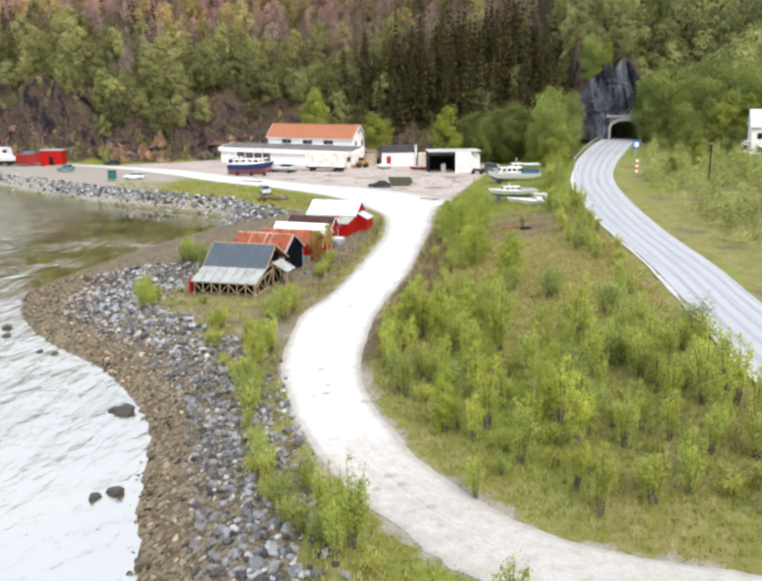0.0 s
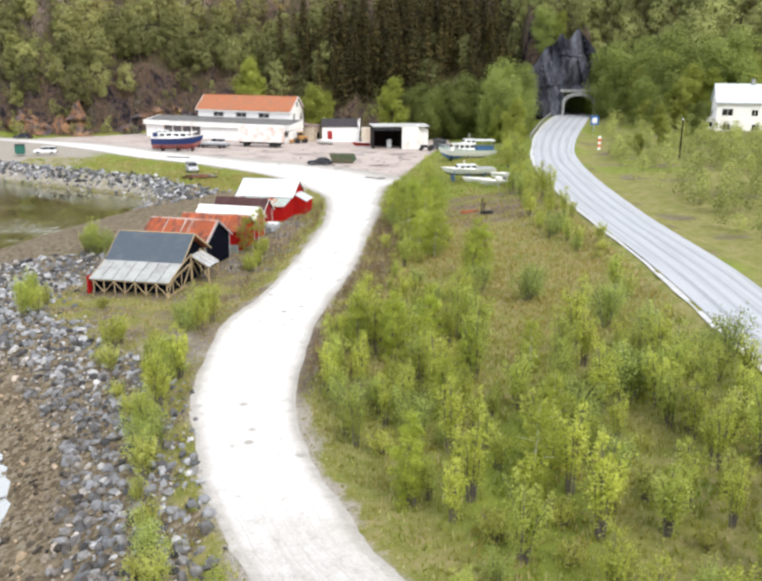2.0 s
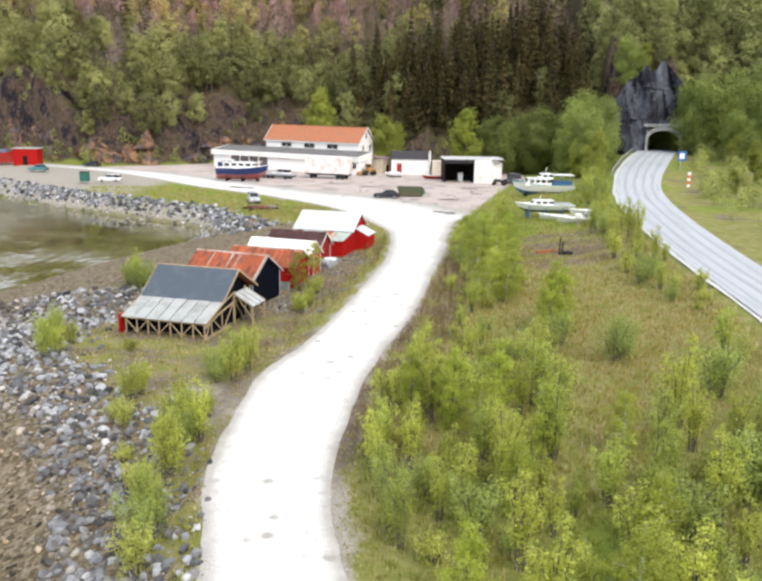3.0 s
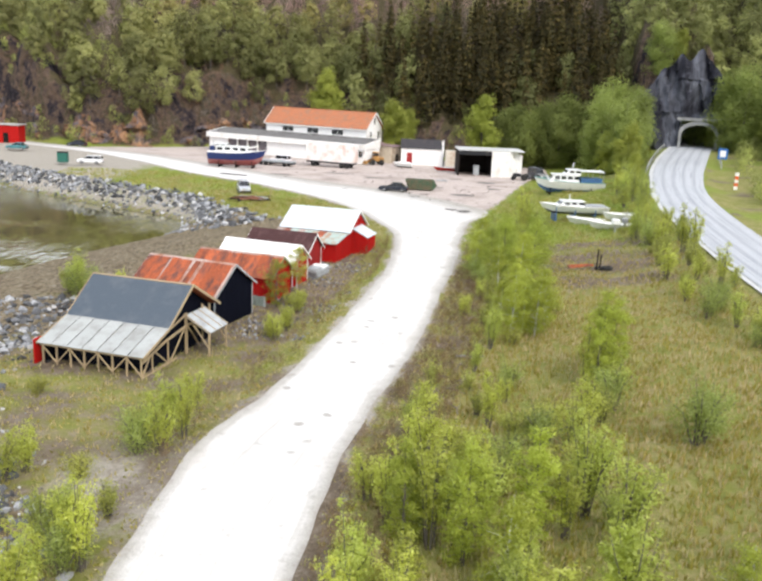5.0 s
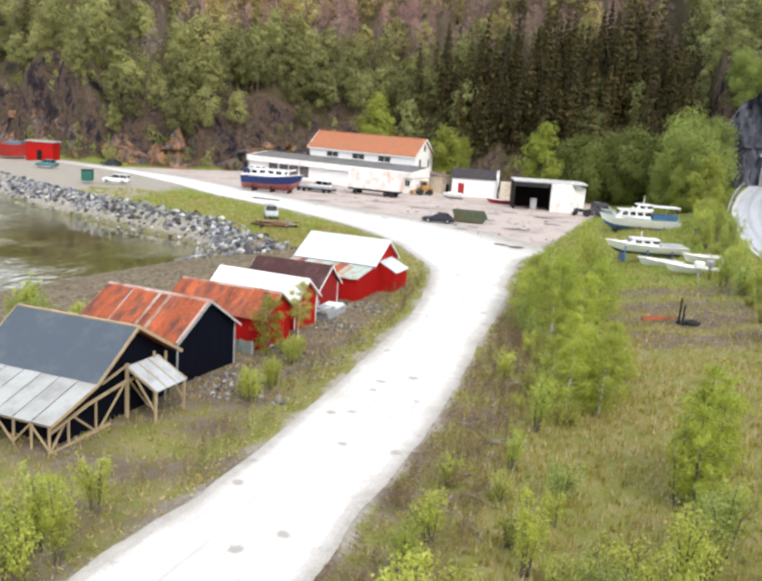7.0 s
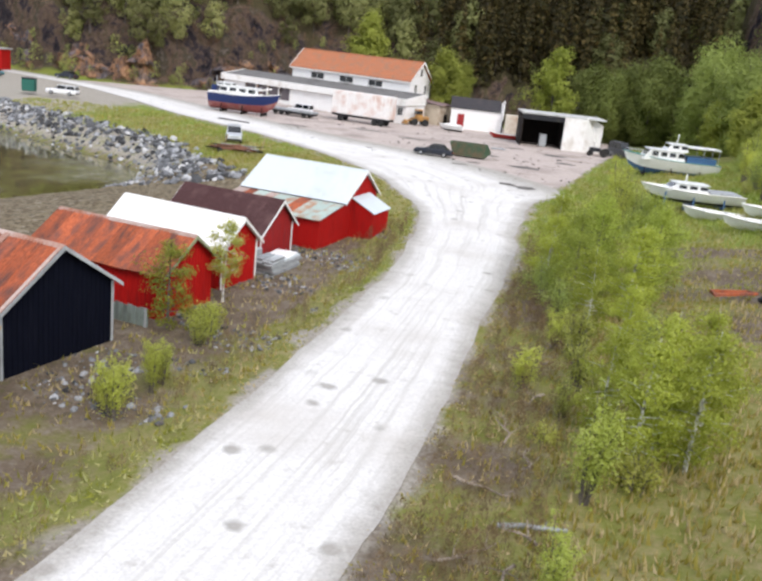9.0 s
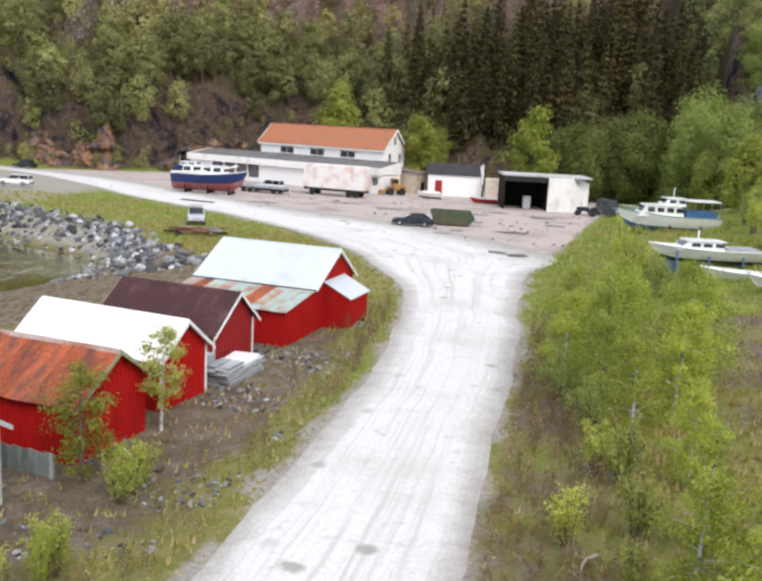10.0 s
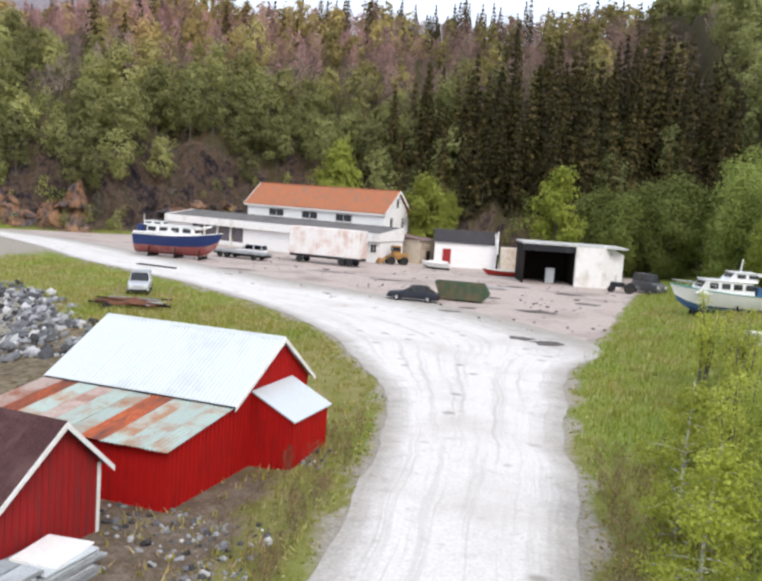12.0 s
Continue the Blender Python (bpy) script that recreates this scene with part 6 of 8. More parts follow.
b1z = 0.35
cruiser = boat("cabin_cruiser", "large white cabin cruiser with a teal stripe, propped on stands", (25.6, 178.0, b1z), 184, 11.2, 3.4, 0.75, 2.6, GEL_WHITE, BLUE_STRIPE, TEAL_TARP, 0.35)
cabin(cruiser, -1.4, 3.6, 2.6, 2.5, 3.7, 0.9, 4)
cabin(cruiser, -1.6, 1.0, 2.3, 3.7, 4.5, 0.6, 2, "white flying bridge")
bm = nb()
box(bm, -5.3, -1.5, -1.35, 1.35, 4.3, 4.42)
part("canopy", bm, GEL_WHITE, cruiser, "white aft canopy")
for x in (-5.2, -3.4):
    for s in (-1, 1):
        bm = nb()
        tube(bm, [(x, s * 1.25, 2.5), (x, s * 1.25, 4.3)], 0.04, 6)
        part("canopy_post", bm, STEEL, cruiser)
bm = nb()
box(bm, -5.0, -1.6, -1.3, 1.3, 2.5, 3.3)
part("cockpit_side", bm, BLUE_STRIPE, cruiser, "dark blue cockpit side")
rail(cruiser, 2.0, 5.2, 1.35, 2.7, 0.6, 5)
bm = nb()
tube(bm, [(-0.4, 0, 4.5), (-0.5, 0, 5.7)], 0.05, 6)
part("mast", bm, GEL_WHITE, cruiser)
cradle(cruiser, 11.2, 3.4, 0.75)

b2z = height(21.4, 147.5)
sail = boat("motor_boat", "low white motor boat with dark side windows on blue stands", (21.4, 147.5, b2z), 186, 8.6, 2.6, 0.75, 1.8, GEL_WHITE, BLACK, WHITE, 0.28)
cabin(sail, -1.2, 2.4, 1.9, 1.75, 2.4, 0.9, 3, "low white cabin")
bm = nb()
box(bm, -3.9, -1.3, -1.0, 1.0, 1.75, 2.0, None, 0.06)
part("cockpit_cover", bm, GREY_WOOD, sail, "pale grey cockpit cover")
bm = nb()
tube(bm, [(0.6, 0, 2.35), (0.6, 0, 3.2)], 0.06, 6)
part("mast_stub", bm, GEL_WHITE, sail)
cradle(sail, 8.6, 2.6, 0.75, BLUE_STRIPE)

for x, y, turn, L, B, lab in ((24.0, 136.8, 175, 5.4, 1.7, "small white open boat lying in the grass"), (26.0, 141.4, 192, 4.6, 1.6, "small white dinghy among the stored boats"), (22.4, 142.8, 170, 5.0, 1.6, "white rowing boat by the stored boats"),
                              (6.2, 214.6, 178, 4.4, 1.5, "red and white rowing boat on the yard")):
    z = max(0.0, height(x, y))
    d = boat("rowing_boat", lab, (x, y, z), turn, L, B, 0.02, 0.72, HULL_RED if y > 200 else GEL_WHITE, HULL_RED if y > 200 else GEL_WHITE, WHITE, 0.3)
    for k in (-0.2, 0.15):
        bm = nb()
        box(bm, L * k, L * k + 0.25, -B * 0.42, B * 0.42, 0.68, 0.73)
        part("thwart", bm, GREY_WOOD, d)
for k, (x, y, s_) in enumerate(((23.9, 134.4, 1.0), (25.2, 135.8, 0.8), (26.2, 134.6, 0.9), (24.6, 136.9, 0.7))):
    z = height(x, y)
    o = thing("outboard_engine", "old grey-white outboard engine on a stand", "engine", (x, y, z), 40 * k, "engines stored in the grass")
    bm = nb()
    box(bm, -0.45 * s_, 0.45 * s_, -0.35 * s_, 0.35 * s_, 0.8 * s_, 1.5 * s_, None, 0.12)
    part("cowling", bm, (GEL_WHITE, GREY_WOOD, GEL_WHITE, STEEL)[k], o)
    bm = nb()
    tube(bm, [(0, 0, -0.1), (0, 0, 0.8 * s_)], 0.14, 8)
    part("leg", bm, STEEL, o)

white_cruiser = boat("fishing_boat", "white and dark fishing boat drawn up on the quay", (-109.6, 233.6, 0.0), 178, 10.5, 3.4, 0.3, 2.3, GEL_WHITE, BLACK, WHITE, 0.42)
cabin(white_cruiser, -3.6, 2.8, 2.5, 2.2, 4.7, 0.6, 3)
cradle(white_cruiser, 10.5, 3.4, 0.3)
for x, L, hgt, lab in ((-100.9, 7.2, 3.6, "red hulled fishing boat with a tarpaulin, on the quay"), (-94.2, 6.0, 3.9, "red storage hut with flat dark roof on the quay")):
    q = thing("quay_hut" if L < 7 else "red_hull", lab, "hut" if L < 7 else "boat", (x, 233.4, 0.0), 3)
    bm = nb()
    if L < 7:
        box(bm, -L / 2, L / 2, -1.8, 1.8, -0.2, hgt)
        part("wall", bm, RED, q)
        bm = nb()
        box(bm, -L / 2 - 0.3, L / 2 + 0.3, -2.1, 2.1, hgt + 0.003, hgt + 0.25)
        part("roof", bm, mat("pale flat roof", (0.4, 0.38, 0.36), (0.25, 0.22, 0.2), 0.5), q)
        bm = nb()
        box(bm, -0.6, 0.6, -1.86, -1.805, 0.0, 2.2)
        part("door", bm, DARK_WOOD, q)
    else:
        loft(bm, [[(-L / 2, -0.2, 0.2), (-L / 2 + 0.4, -1.4, 3.0), (-L / 2 + 0.4, 1.4, 3.0), (-L / 2, 0.2, 0.2)], [(0, -1.0, 0.2), (0, -1.7, 2.7), (0, 1.7, 2.7), (0, 1.0, 0.2)], [(L / 2 - 0.6, -0.1, 0.4), (L / 2, -0.2, 3.3), (L / 2, 0.2, 3.3), (L / 2 - 0.6, 0.1, 0.4)]])
        part("topside", bm, HULL_RED, q)
        bm = nb()
        box(bm, -1.6, 1.8, -1.0, 1.0, 2.7, hgt, None, 0.15)
        part("tarpaulin", bm, mat("blue-grey tarpaulin", (0.12, 0.15, 0.22), (0.1, 0.1, 0.12), 0.4), q)
bm = nb()
wheelie = thing("waste_container", "dark green waste container beside the parked car", "container", (-65.3, 196.0, 0.0), 10)
box(bm, -0.9, 0.9, -0.8, 0.8, 0.1, 1.9, None, 0.12)
part("body", bm, mat("dark teal plastic", (0.02, 0.12, 0.09), (0.03, 0.09, 0.07), 0.3), wheelie)
bm = nb()
box(bm, -0.95, 0.95, -0.85, 0.85, 1.905, 2.05, None, 0.05)
part("lid", bm, BLACK, wheelie)
for k in (-1, 1):
    bm = nb()
    wheel(bm, 0.6 * k, 0.6, 0.12, 0.12, 0.1)
    part("wheel", bm, RUBBER, wheelie)

# ---- yard clutter ----
skip = thing("skip", "green rusty steel skip with sloping ends on the yard", "skip", (1.9, 181.2, 0.0), 176)
bm = nb()
slab(bm, [(-2.6, -1.05, 0.75), (-2.0, -1.05, 0.15), (2.0, -1.05, 0.15), (2.6, -1.05, 1.75), (-2.0, -1.05, 1.75)], (0, 1, 0), 0.08)
slab(bm, [(-2.6, 0.97, 0.75), (-2.0, 0.97, 0.15), (2.0, 0.97, 0.15), (2.6, 0.97, 1.75), (-2.0, 0.97, 1.75)], (0, 1, 0), 0.08)
part("side", bm, GREEN, skip)
bm = nb()
slab(bm, [(-2.0, -0.96, 0.15), (2.0, -0.96, 0.15), (2.0, 0.96, 0.15), (-2.0, 0.96, 0.15)], (0, 0, 1), 0.06)
slab(bm, [(2.0, -0.96, 0.15), (2.6, -0.96, 1.75), (2.6, 0.96, 1.75), (2.0, 0.96, 0.15)], (-1, 0, 0), 0.07)
part("floor_plate", bm, GREEN, skip)
for k in range(6):
    bm = nb()
    box(bm, -1.9 + k * 0.76, -1.8 + k * 0.76, 1.055, 1.12, 0.2, 1.7)
    part("rib", bm, GREEN, skip)
bm = nb()
box(bm, -1.7, 2.1, -0.9, 0.9, 1.2, 1.6, None, 0.2)
part("scrap_load", bm, NET, skip, "heap of rusty scrap")

loader = thing("wheel_loader", "small weathered yellow wheel loader by the house", "loader", (-8.2, 220.4, 0.0), 200)
bm = nb()
box(bm, -1.6, 0.6, -0.8, 0.8, 0.75, 1.6, None, 0.12)
part("body", bm, YELLOW, loader)
bm = nb()
box(bm, -0.5, 0.7, -0.65, 0.65, 1.6, 2.7, None, 0.08)
part("cab", bm, YELLOW, loader)
bm = nb()
box(bm, -0.4, 0.72, -0.67, 0.67, 1.9, 2.5)
part("cab_glass", bm, WINDOW, loader)
for s in (-1, 1):
    bm = nb()
    beam(bm, (0.5, s * 0.5, 1.4), (2.2, s * 0.5, 0.5), 0.16)
    part("lift_arm", bm, YELLOW, loader)
    for x in (-1.0, 0.9):
        bm = nb()
        wheel(bm, x, s * 0.85, 0.6, 0.6, 0.4)
        part("wheel", bm, RUBBER, loader)
bm = nb()
slab(bm, [(2.1, -1.0, 0.15), (2.9, -1.0, 0.2), (2.6, -1.0, 0.9), (2.1, -1.0, 0.8)], (0, 1, 0), 2.0)
part("bucket", bm, YELLOW, loader)

for x, y, turn, L, W, lab in ((-31.5, 189.8, -20, 5.5, 0.6, "brown driftwood beam lying on the gravel"),
                              (5.6, 196.0, 8, 2.2, 0.9, "pale plank lid lying on the gravel")):
    o = thing("timber_mat", lab, "timber", (x, y, 0.03), turn)
    for k in range(3):
        bm = nb()
        box(bm, -L / 2 + 0.1 * k, L / 2 - 0.15 * k, W * (k - 1.5) / 3, W * (k - 0.55) / 3, 0, 0.09 + 0.02 * k, None, 0.015)
        part("plank", bm, DARK_WOOD if y < 190 else (NET if x < 0 else GREY_WOOD), o)

log_z = height(6.2, 93.5)
pole_log = thing("log", "pale weathered pole lying in the dry grass", "log", (6.2, 93.5, log_z + 0.1), 8)
bm = nb()
tube(bm, [(-0.9, 0, 0.0), (-0.2, 0.04, 0.03), (0.4, 0.0, 0.02), (0.95, -0.05, 0.05)], [0.07, 0.075, 0.065, 0.05], 7)
part("stem", bm, GREY_WOOD, pole_log)
bm = nb()
tube(bm, [(0.3, 0.0, 0.03), (0.42, 0.12, 0.16)], [0.03, 0.015], 5)
part("branch_stub", bm, GREY_WOOD, pole_log)

DEAD_WOOD = mat("bleached dead wood", (0.30, 0.25, 0.20), (0.14, 0.11, 0.085), 0.5, 2, 0.9, bump=0.3, grain=12, vary=0.25)


def dead_branch(seed):
    """A fallen crooked branch with a few side twigs."""
    r = random.Random(seed)
    t = thing("dead_branch", "bleached fallen branch with bare twigs on the verge", "branch", group="fallen branches on the verge")
    L = r.uniform(1.2, 2.2)
    pts = [(L * (f - 0.5), r.uniform(-0.12, 0.12), 0.05 + r.uniform(0, 0.16)) for f in (0, 0.25, 0.5, 0.75, 1.0)]
    bm = nb()
    tube(bm, pts, [0.05, 0.045, 0.035, 0.025, 0.012], 6)
    stem = part("stem", bm, DEAD_WOOD, t)
    for p0 in pts[1:4]:
        for s_ in (-1, 1):
            if r.random() < 0.75:
                bm = nb()
                q = r.uniform(0.3, 0.75)
                tube(bm, [p0, (p0[0] + q * 0.55, p0[1] + s_ * q * 0.6, p0[2] + q * 0.3), (p0[0] + q, p0[1] + s_ * q * 0.85, p0[2] + q * r.uniform(0.2, 0.7))], [0.022, 0.014, 0.006], 4)
                part("twig", bm, DEAD_WOOD, stem)
    return t


r_ = random.Random(14)
BRANCHES = [dead_branch(k) for k in range(3)]
for k, (x, y) in enumerate(((4.6, 92.0), (5.4, 90.6), (4.1, 88.6), (5.0, 95.4), (6.2, 97.2), (5.6, 99.6), (3.9, 86.2), (6.6, 102.4), (4.9, 84.4), (7.0, 105.8), (5.8, 93.0), (3.4, 83.4), (6.0, 88.4), (7.6, 108.6), (5.2, 86.6))):
    m = pose(x, y, height(x, y) + 0.03, 0, 0, r_.uniform(0, 360))
    if k < 3:
        BRANCHES[k].matrix_basis = m
    else:
        copy_thing(BRANCHES[k % 3], m)

MUD = mat("wet mud", (0.075, 0.062, 0.052), (0.12, 0.10, 0.085), 0.45, 1.4, 0.5, bump=0.4, grain=8)


def mud_patch(x, y, L, W, seed):
    """A low uneven patch of wet mud with ragged edges."""
    r = random.Random(seed)
    bm = nb()
    n = 26
    out = []
    for k in range(n):
        a = 6.283 * k / n
        q = 0.72 + 0.45 * noise.noise(Vector((math.cos(a) * 1.7, math.sin(a) * 1.7, seed * 3.1))) + r.uniform(-0.08, 0.08)
        out.append((math.cos(a) * L / 2 * q, math.sin(a) * W / 2 * q))
    rings = [[bm.verts.new((px * f, py * f, z)) for px, py in out] for f, z in ((1.0, -0.02), (0.86, 0.018), (0.5, 0.026))]
    for r0, r1 in zip(rings, rings[1:]):
        for k in range(n):
            bm.faces.new((r0[k], r0[(k + 1) % n], r1[(k + 1) % n], r1[k]))
    bm.faces.new(rings[-1])
    ob = new("mud_patch", finish(bm, "mud_patch", MUD, True))
    ob.matrix_basis = pose(x, y, 0.055 if y < 172 and x < 9 else 0.02, 0, 0, r.uniform(-12, 12))
    tagged(ob, "dark ragged patch of wet mud on the gravel yard", "mud patch", "wet patches on the yard")


for k, (x, y, L, W) in enumerate(((8.9, 177.2, 5.4, 2.6), (6.4, 160.4, 2.6, 2.0), (8.2, 159.2, 3.2, 2.6), (1.0, 172.4, 2.6, 1.6), (2.6, 175.8, 2.2, 1.4), (-7.0, 196.0, 5.0, 2.4), (4.4, 186.0, 3.6, 1.8), (13.5, 196.0, 5.0, 2.6),
                                  (-14.0, 200.5, 7.0, 2.0), (8.0, 200.0, 4.4, 2.0), (-24.0, 194.5, 6.0, 1.8), (14.5, 187.0, 3.4, 2.2))):
    mud_patch(x, y, L, W, k)

frame_t = thing("boat_trailer", "rusty boat trailer loaded with nets and timber", "trailer", (-22.6, 161.6, height(-22.6, 161.6) - 0.05), 6)
bm = nb()
beam(bm, (-3.2, 0.0, 0.5), (3.0, 0.0, 0.5), 0.14)
beam(bm, (-1.5, -0.9, 0.5), (-1.5, 0.9, 0.5), 0.12)
beam(bm, (1.2, -0.9, 0.5), (1.2, 0.9, 0.5), 0.12)
part("frame", bm, DARK_WOOD, frame_t)
for x, s in ((-1.5, -1), (-1.5, 1)):
    bm = nb()
    wheel(bm, x, s * 1.0, 0.32, 0.32, 0.2)
    part("wheel", bm, RUBBER, frame_t)
bm = nb()
r_ = random.Random(2)
bmesh.ops.create_icosphere(bm, subdivisions=3, radius=1.0)
for v in bm.verts:
    v.co = Vector((v.co.x * 2.3, v.co.y * 0.8, max(0, v.co.z * 0.5))) * (1 + 0.55 * noise.noise(v.co * 3.1)) + Vector((0, 0, 0.5))
part("net", bm, NET, frame_t, "heap of brown fishing net")
for k in range(5):
    bm = nb()
    beam(bm, (r_.uniform(-3.4, -1.5), r_.uniform(-0.9, 0.9), 0.62 + 0.09 * k), (r_.uniform(1.5, 3.4), r_.uniform(-0.9, 0.9), 0.6 + 0.1 * k), 0.1)
    part("plank", bm, (GREY_WOOD, DARK_WOOD)[k % 2], frame_t)
for x in (-1.4, 2.6):
    bm = nb()
    beam(bm, (x, 0.4, 0.3), (x + 0.45, 0.2, 2.0), 0.09)
    part("upright", bm, TIMBER, frame_t)

stack = thing("plank_stack", "stack of pale grey planks and boards beside the boathouse", "timber stack", (-7.35, 119.4, -0.88), 76)
r_ = random.Random(6)
for k in range(7):
    for j in range(3):
        bm = nb()
        box(bm, -1.75 + r_.uniform(-0.2, 0.2), 1.75 + r_.uniform(-0.35, 0.3), -0.85 + 0.57 * j, -0.31 + 0.57 * j, 0.085 * k, 0.085 * k + 0.07, pose(0, 0, 0, 0, 0, r_.uniform(-1.5, 1.5)), 0.01)
        part("plank", bm, GREY_WOOD, stack)
bm = nb()
box(bm, -0.2, 1.7, -0.8, 0.5, 0.6, 0.68, None, 0.02)
part("cover_sheet", bm, ZINC, stack, "pale sheet on top of the planks")

for k in range(4):                                             # a second, shorter pile on top
    for j in range(2):
        bm = nb()
        box(bm, -1.9 + r_.uniform(-0.15, 0.15), -0.4 + r_.uniform(-0.2, 0.2), -0.8 + 0.56 * j, -0.27 + 0.56 * j, 0.61 + 0.085 * k, 0.61 + 0.085 * k + 0.07, pose(0, 0, 0, 0, 0, r_.uniform(-4, 4)), 0.01)
        part("plank", bm, GREY_WOOD, stack)
bm = nb()
box(bm, -1.7, -0.9, 0.32, 0.84, 0.61, 1.3, None, 0.03)
part("crate", bm, GREY_WOOD, stack, "pale grey crate on the planks")
bm = nb()
box(bm, 0.1, 1.7, -0.8, 0.5, 0.68, 0.73, pose(0, 0, 0, 0, 0, 8))
part("sheet", bm, WHITE_SHEET, stack, "white sheet lying on top")
panel = thing("board_fence", "low grey-green board fence between the boathouses", "fence", (-9.7, 106.9, -1.0), 165)
for k in range(14):
    bm = nb()
    box(bm, 0.05 + 0.22 * k, 0.25 + 0.22 * k, 0, 0.035, 0, 0.95 + 0.04 * math.sin(k * 2.1))
    part("board", bm, mat("grey-green board", (0.20, 0.24, 0.22), (0.12, 0.14, 0.12), 0.5, vary=0.2) if k == 0 else bpy.data.materials["grey-green board"], panel)
for k in (0.1, 3.0):
    bm = nb()
    box(bm, k, k + 0.09, 0.037, 0.12, -0.3, 1.0)
    part("post", bm, GREY_WOOD, panel)

scrap_z = height(18.3, 117.0)
scrap = thing("scrap_heap", "rusty red frame with old tyres lying in dry grass", "scrap", (18.3, 117.0, scrap_z), 10)
for k, (x, y) in enumerate(((0.9, 0.3), (1.6, 0.1), (1.2, -0.5), (2.1, 0.5))):
    bm = nb()
    tube(bm, [(x + 0.42 * math.cos(a), y + 0.42 * math.sin(a), 0.15 + 0.25 * (k == 2)) for a in np.linspace(0, 6.283, 15)], 0.14, 7)
    part("tyre", bm, RUBBER, scrap)
for a, b in (((-2.2, 0, 0.3), (0.2, 0.3, 0.5)), ((-2.0, 0.8, 0.3), (0.0, 0.9, 0.4)), ((-2.1, 0, 0.3), (-2.0, 0.8, 0.3)), ((0.1, 0.3, 0.5), (0.0, 0.9, 0.4))):
    bm = nb()
    beam(bm, a, b, 0.14)
    part("frame_bar", bm, RUST, scrap)
for x, h in ((0.4, 2.0), (0.7, 1.5)):
    bm = nb()
    beam(bm, (x, 0, 0), (x + 0.1, 0.1, h), 0.1)
    part("stake", bm, DARK_WOOD, scrap)

quad = thing("old_tractor", "small dark tractor and machine parts beside the garage", "tractor", (20.6, 203.6, 0.0), 165)
bm = nb()
box(bm, -0.2, 1.5, -0.35, 0.35, 0.65, 1.25, None, 0.1)
part("bonnet", bm, BLACK, quad)
bm = nb()
box(bm, -0.9, -0.3, -0.4, 0.4, 0.8, 1.1, None, 0.05)
part("seat", bm, BLACK, quad)
for x, r, w in ((-0.8, 0.62, 0.34), (1.3, 0.4, 0.24)):
    for s in (-1, 1):
        bm = nb()
        wheel(bm, x, s * 0.72, r, r, w)
        part("wheel", bm, RUBBER, quad)
bm = nb()
tube(bm, [(0.9, 0, 1.2), (0.9, 0, 2.0)], 0.05)
part("exhaust", bm, STEEL, quad)

white_dinghy = boat("dinghy", "white dinghy under a white cover by the shed", (-2.4, 217.4, 0.0), 170, 4.0, 1.6, 0.05, 0.85, GEL_WHITE, BLACK, WHITE, 0.3)
bm = nb()
box(bm, -1.7, 1.2, -0.6, 0.6, 0.82, 1.15, None, 0.12)
part("cover", bm, WHITE, white_dinghy)

pole_z = height(56.0, 150.0)
pole = thing("utility_pole", "dark wooden utility pole on the road bank", "pole", (56.0, 150.0, pole_z), 0)
bm = nb()
tube(bm, [(0, 0, -0.6), (0, 0, 6.2)], [0.15, 0.11], 9)
part("shaft", bm, DARK_WOOD, pole)
bm = nb()
tube(bm, [(0, 0, 6.2), (0, 0, 6.4)], [0.16, 0.05], 9)
part("cap", bm, STEEL, pole)


# ---- plants ----
def leaf_cloud(centres, sizes, r, normals=None, spread=0.5):
    """One small irregular leaf cluster, a triangle, at each centre, turned roughly towards its normal."""
    n = len(centres)
    nm = r.randn(n, 3) * spread + (0 if normals is None else normals)
    nm /= np.linalg.norm(nm, axis=1)[:, None] + 1e-6
    t = np.cross(nm, r.randn(n, 3))
    t /= np.linalg.norm(t, axis=1)[:, None] + 1e-6
    b = np.cross(nm, t)
    out = np.empty((n, 3, 3))
    for k in range(3):
        a = k * 2.094 + r.uniform(-0.5, 0.5, n)
        q = sizes * r.uniform(0.7, 1.25, n)
        out[:, k] = centres + t * (np.cos(a) * q)[:, None] + b * (np.sin(a) * q)[:, None]
    return out.reshape(-1, 3)


def tufts(cs, per, r, flat=0.85, up=0.35, heart=None):
    """Points and normals on the uneven skins of many small tufts (centre, radius)."""
    c = np.repeat(np.array([q[0] for q in cs]), per, 0)
    s = np.repeat(np.array([q[1] for q in cs]), per)
    d = r.randn(len(c), 3)
    d /= np.linalg.norm(d, axis=1)[:, None]
    pts = c + d * (s * r.uniform(0.55, 1.2, len(c)))[:, None] * np.array([1, 1, flat])
    out = 0.0
    if heart is not None:
        out = c - heart
        out = 0.7 * out / (np.linalg.norm(out, axis=1)[:, None] + 1e-6)
    return pts, d * 0.8 + out + np.array([0, 0, up])


def cloud_mesh(name, verts, material, tint=None):
    n = len(verts) // 3
    me = bpy.data.meshes.new(name)
    me.vertices.add(3 * n)
    me.vertices.foreach_set("co", verts.astype(np.float32).ravel())
    me.loops.add(3 * n)
    me.loops.foreach_set("vertex_index", np.arange(3 * n, dtype=np.int32))
    me.polygons.add(n)
    me.polygons.foreach_set("loop_start", np.arange(0, 3 * n, 3, dtype=np.int32))
    me.update(calc_edges=True)
    me.materials.append(material)
    paint(me, "tint", np.ones((3 * n, 3)) if tint is None else tint)
    return me


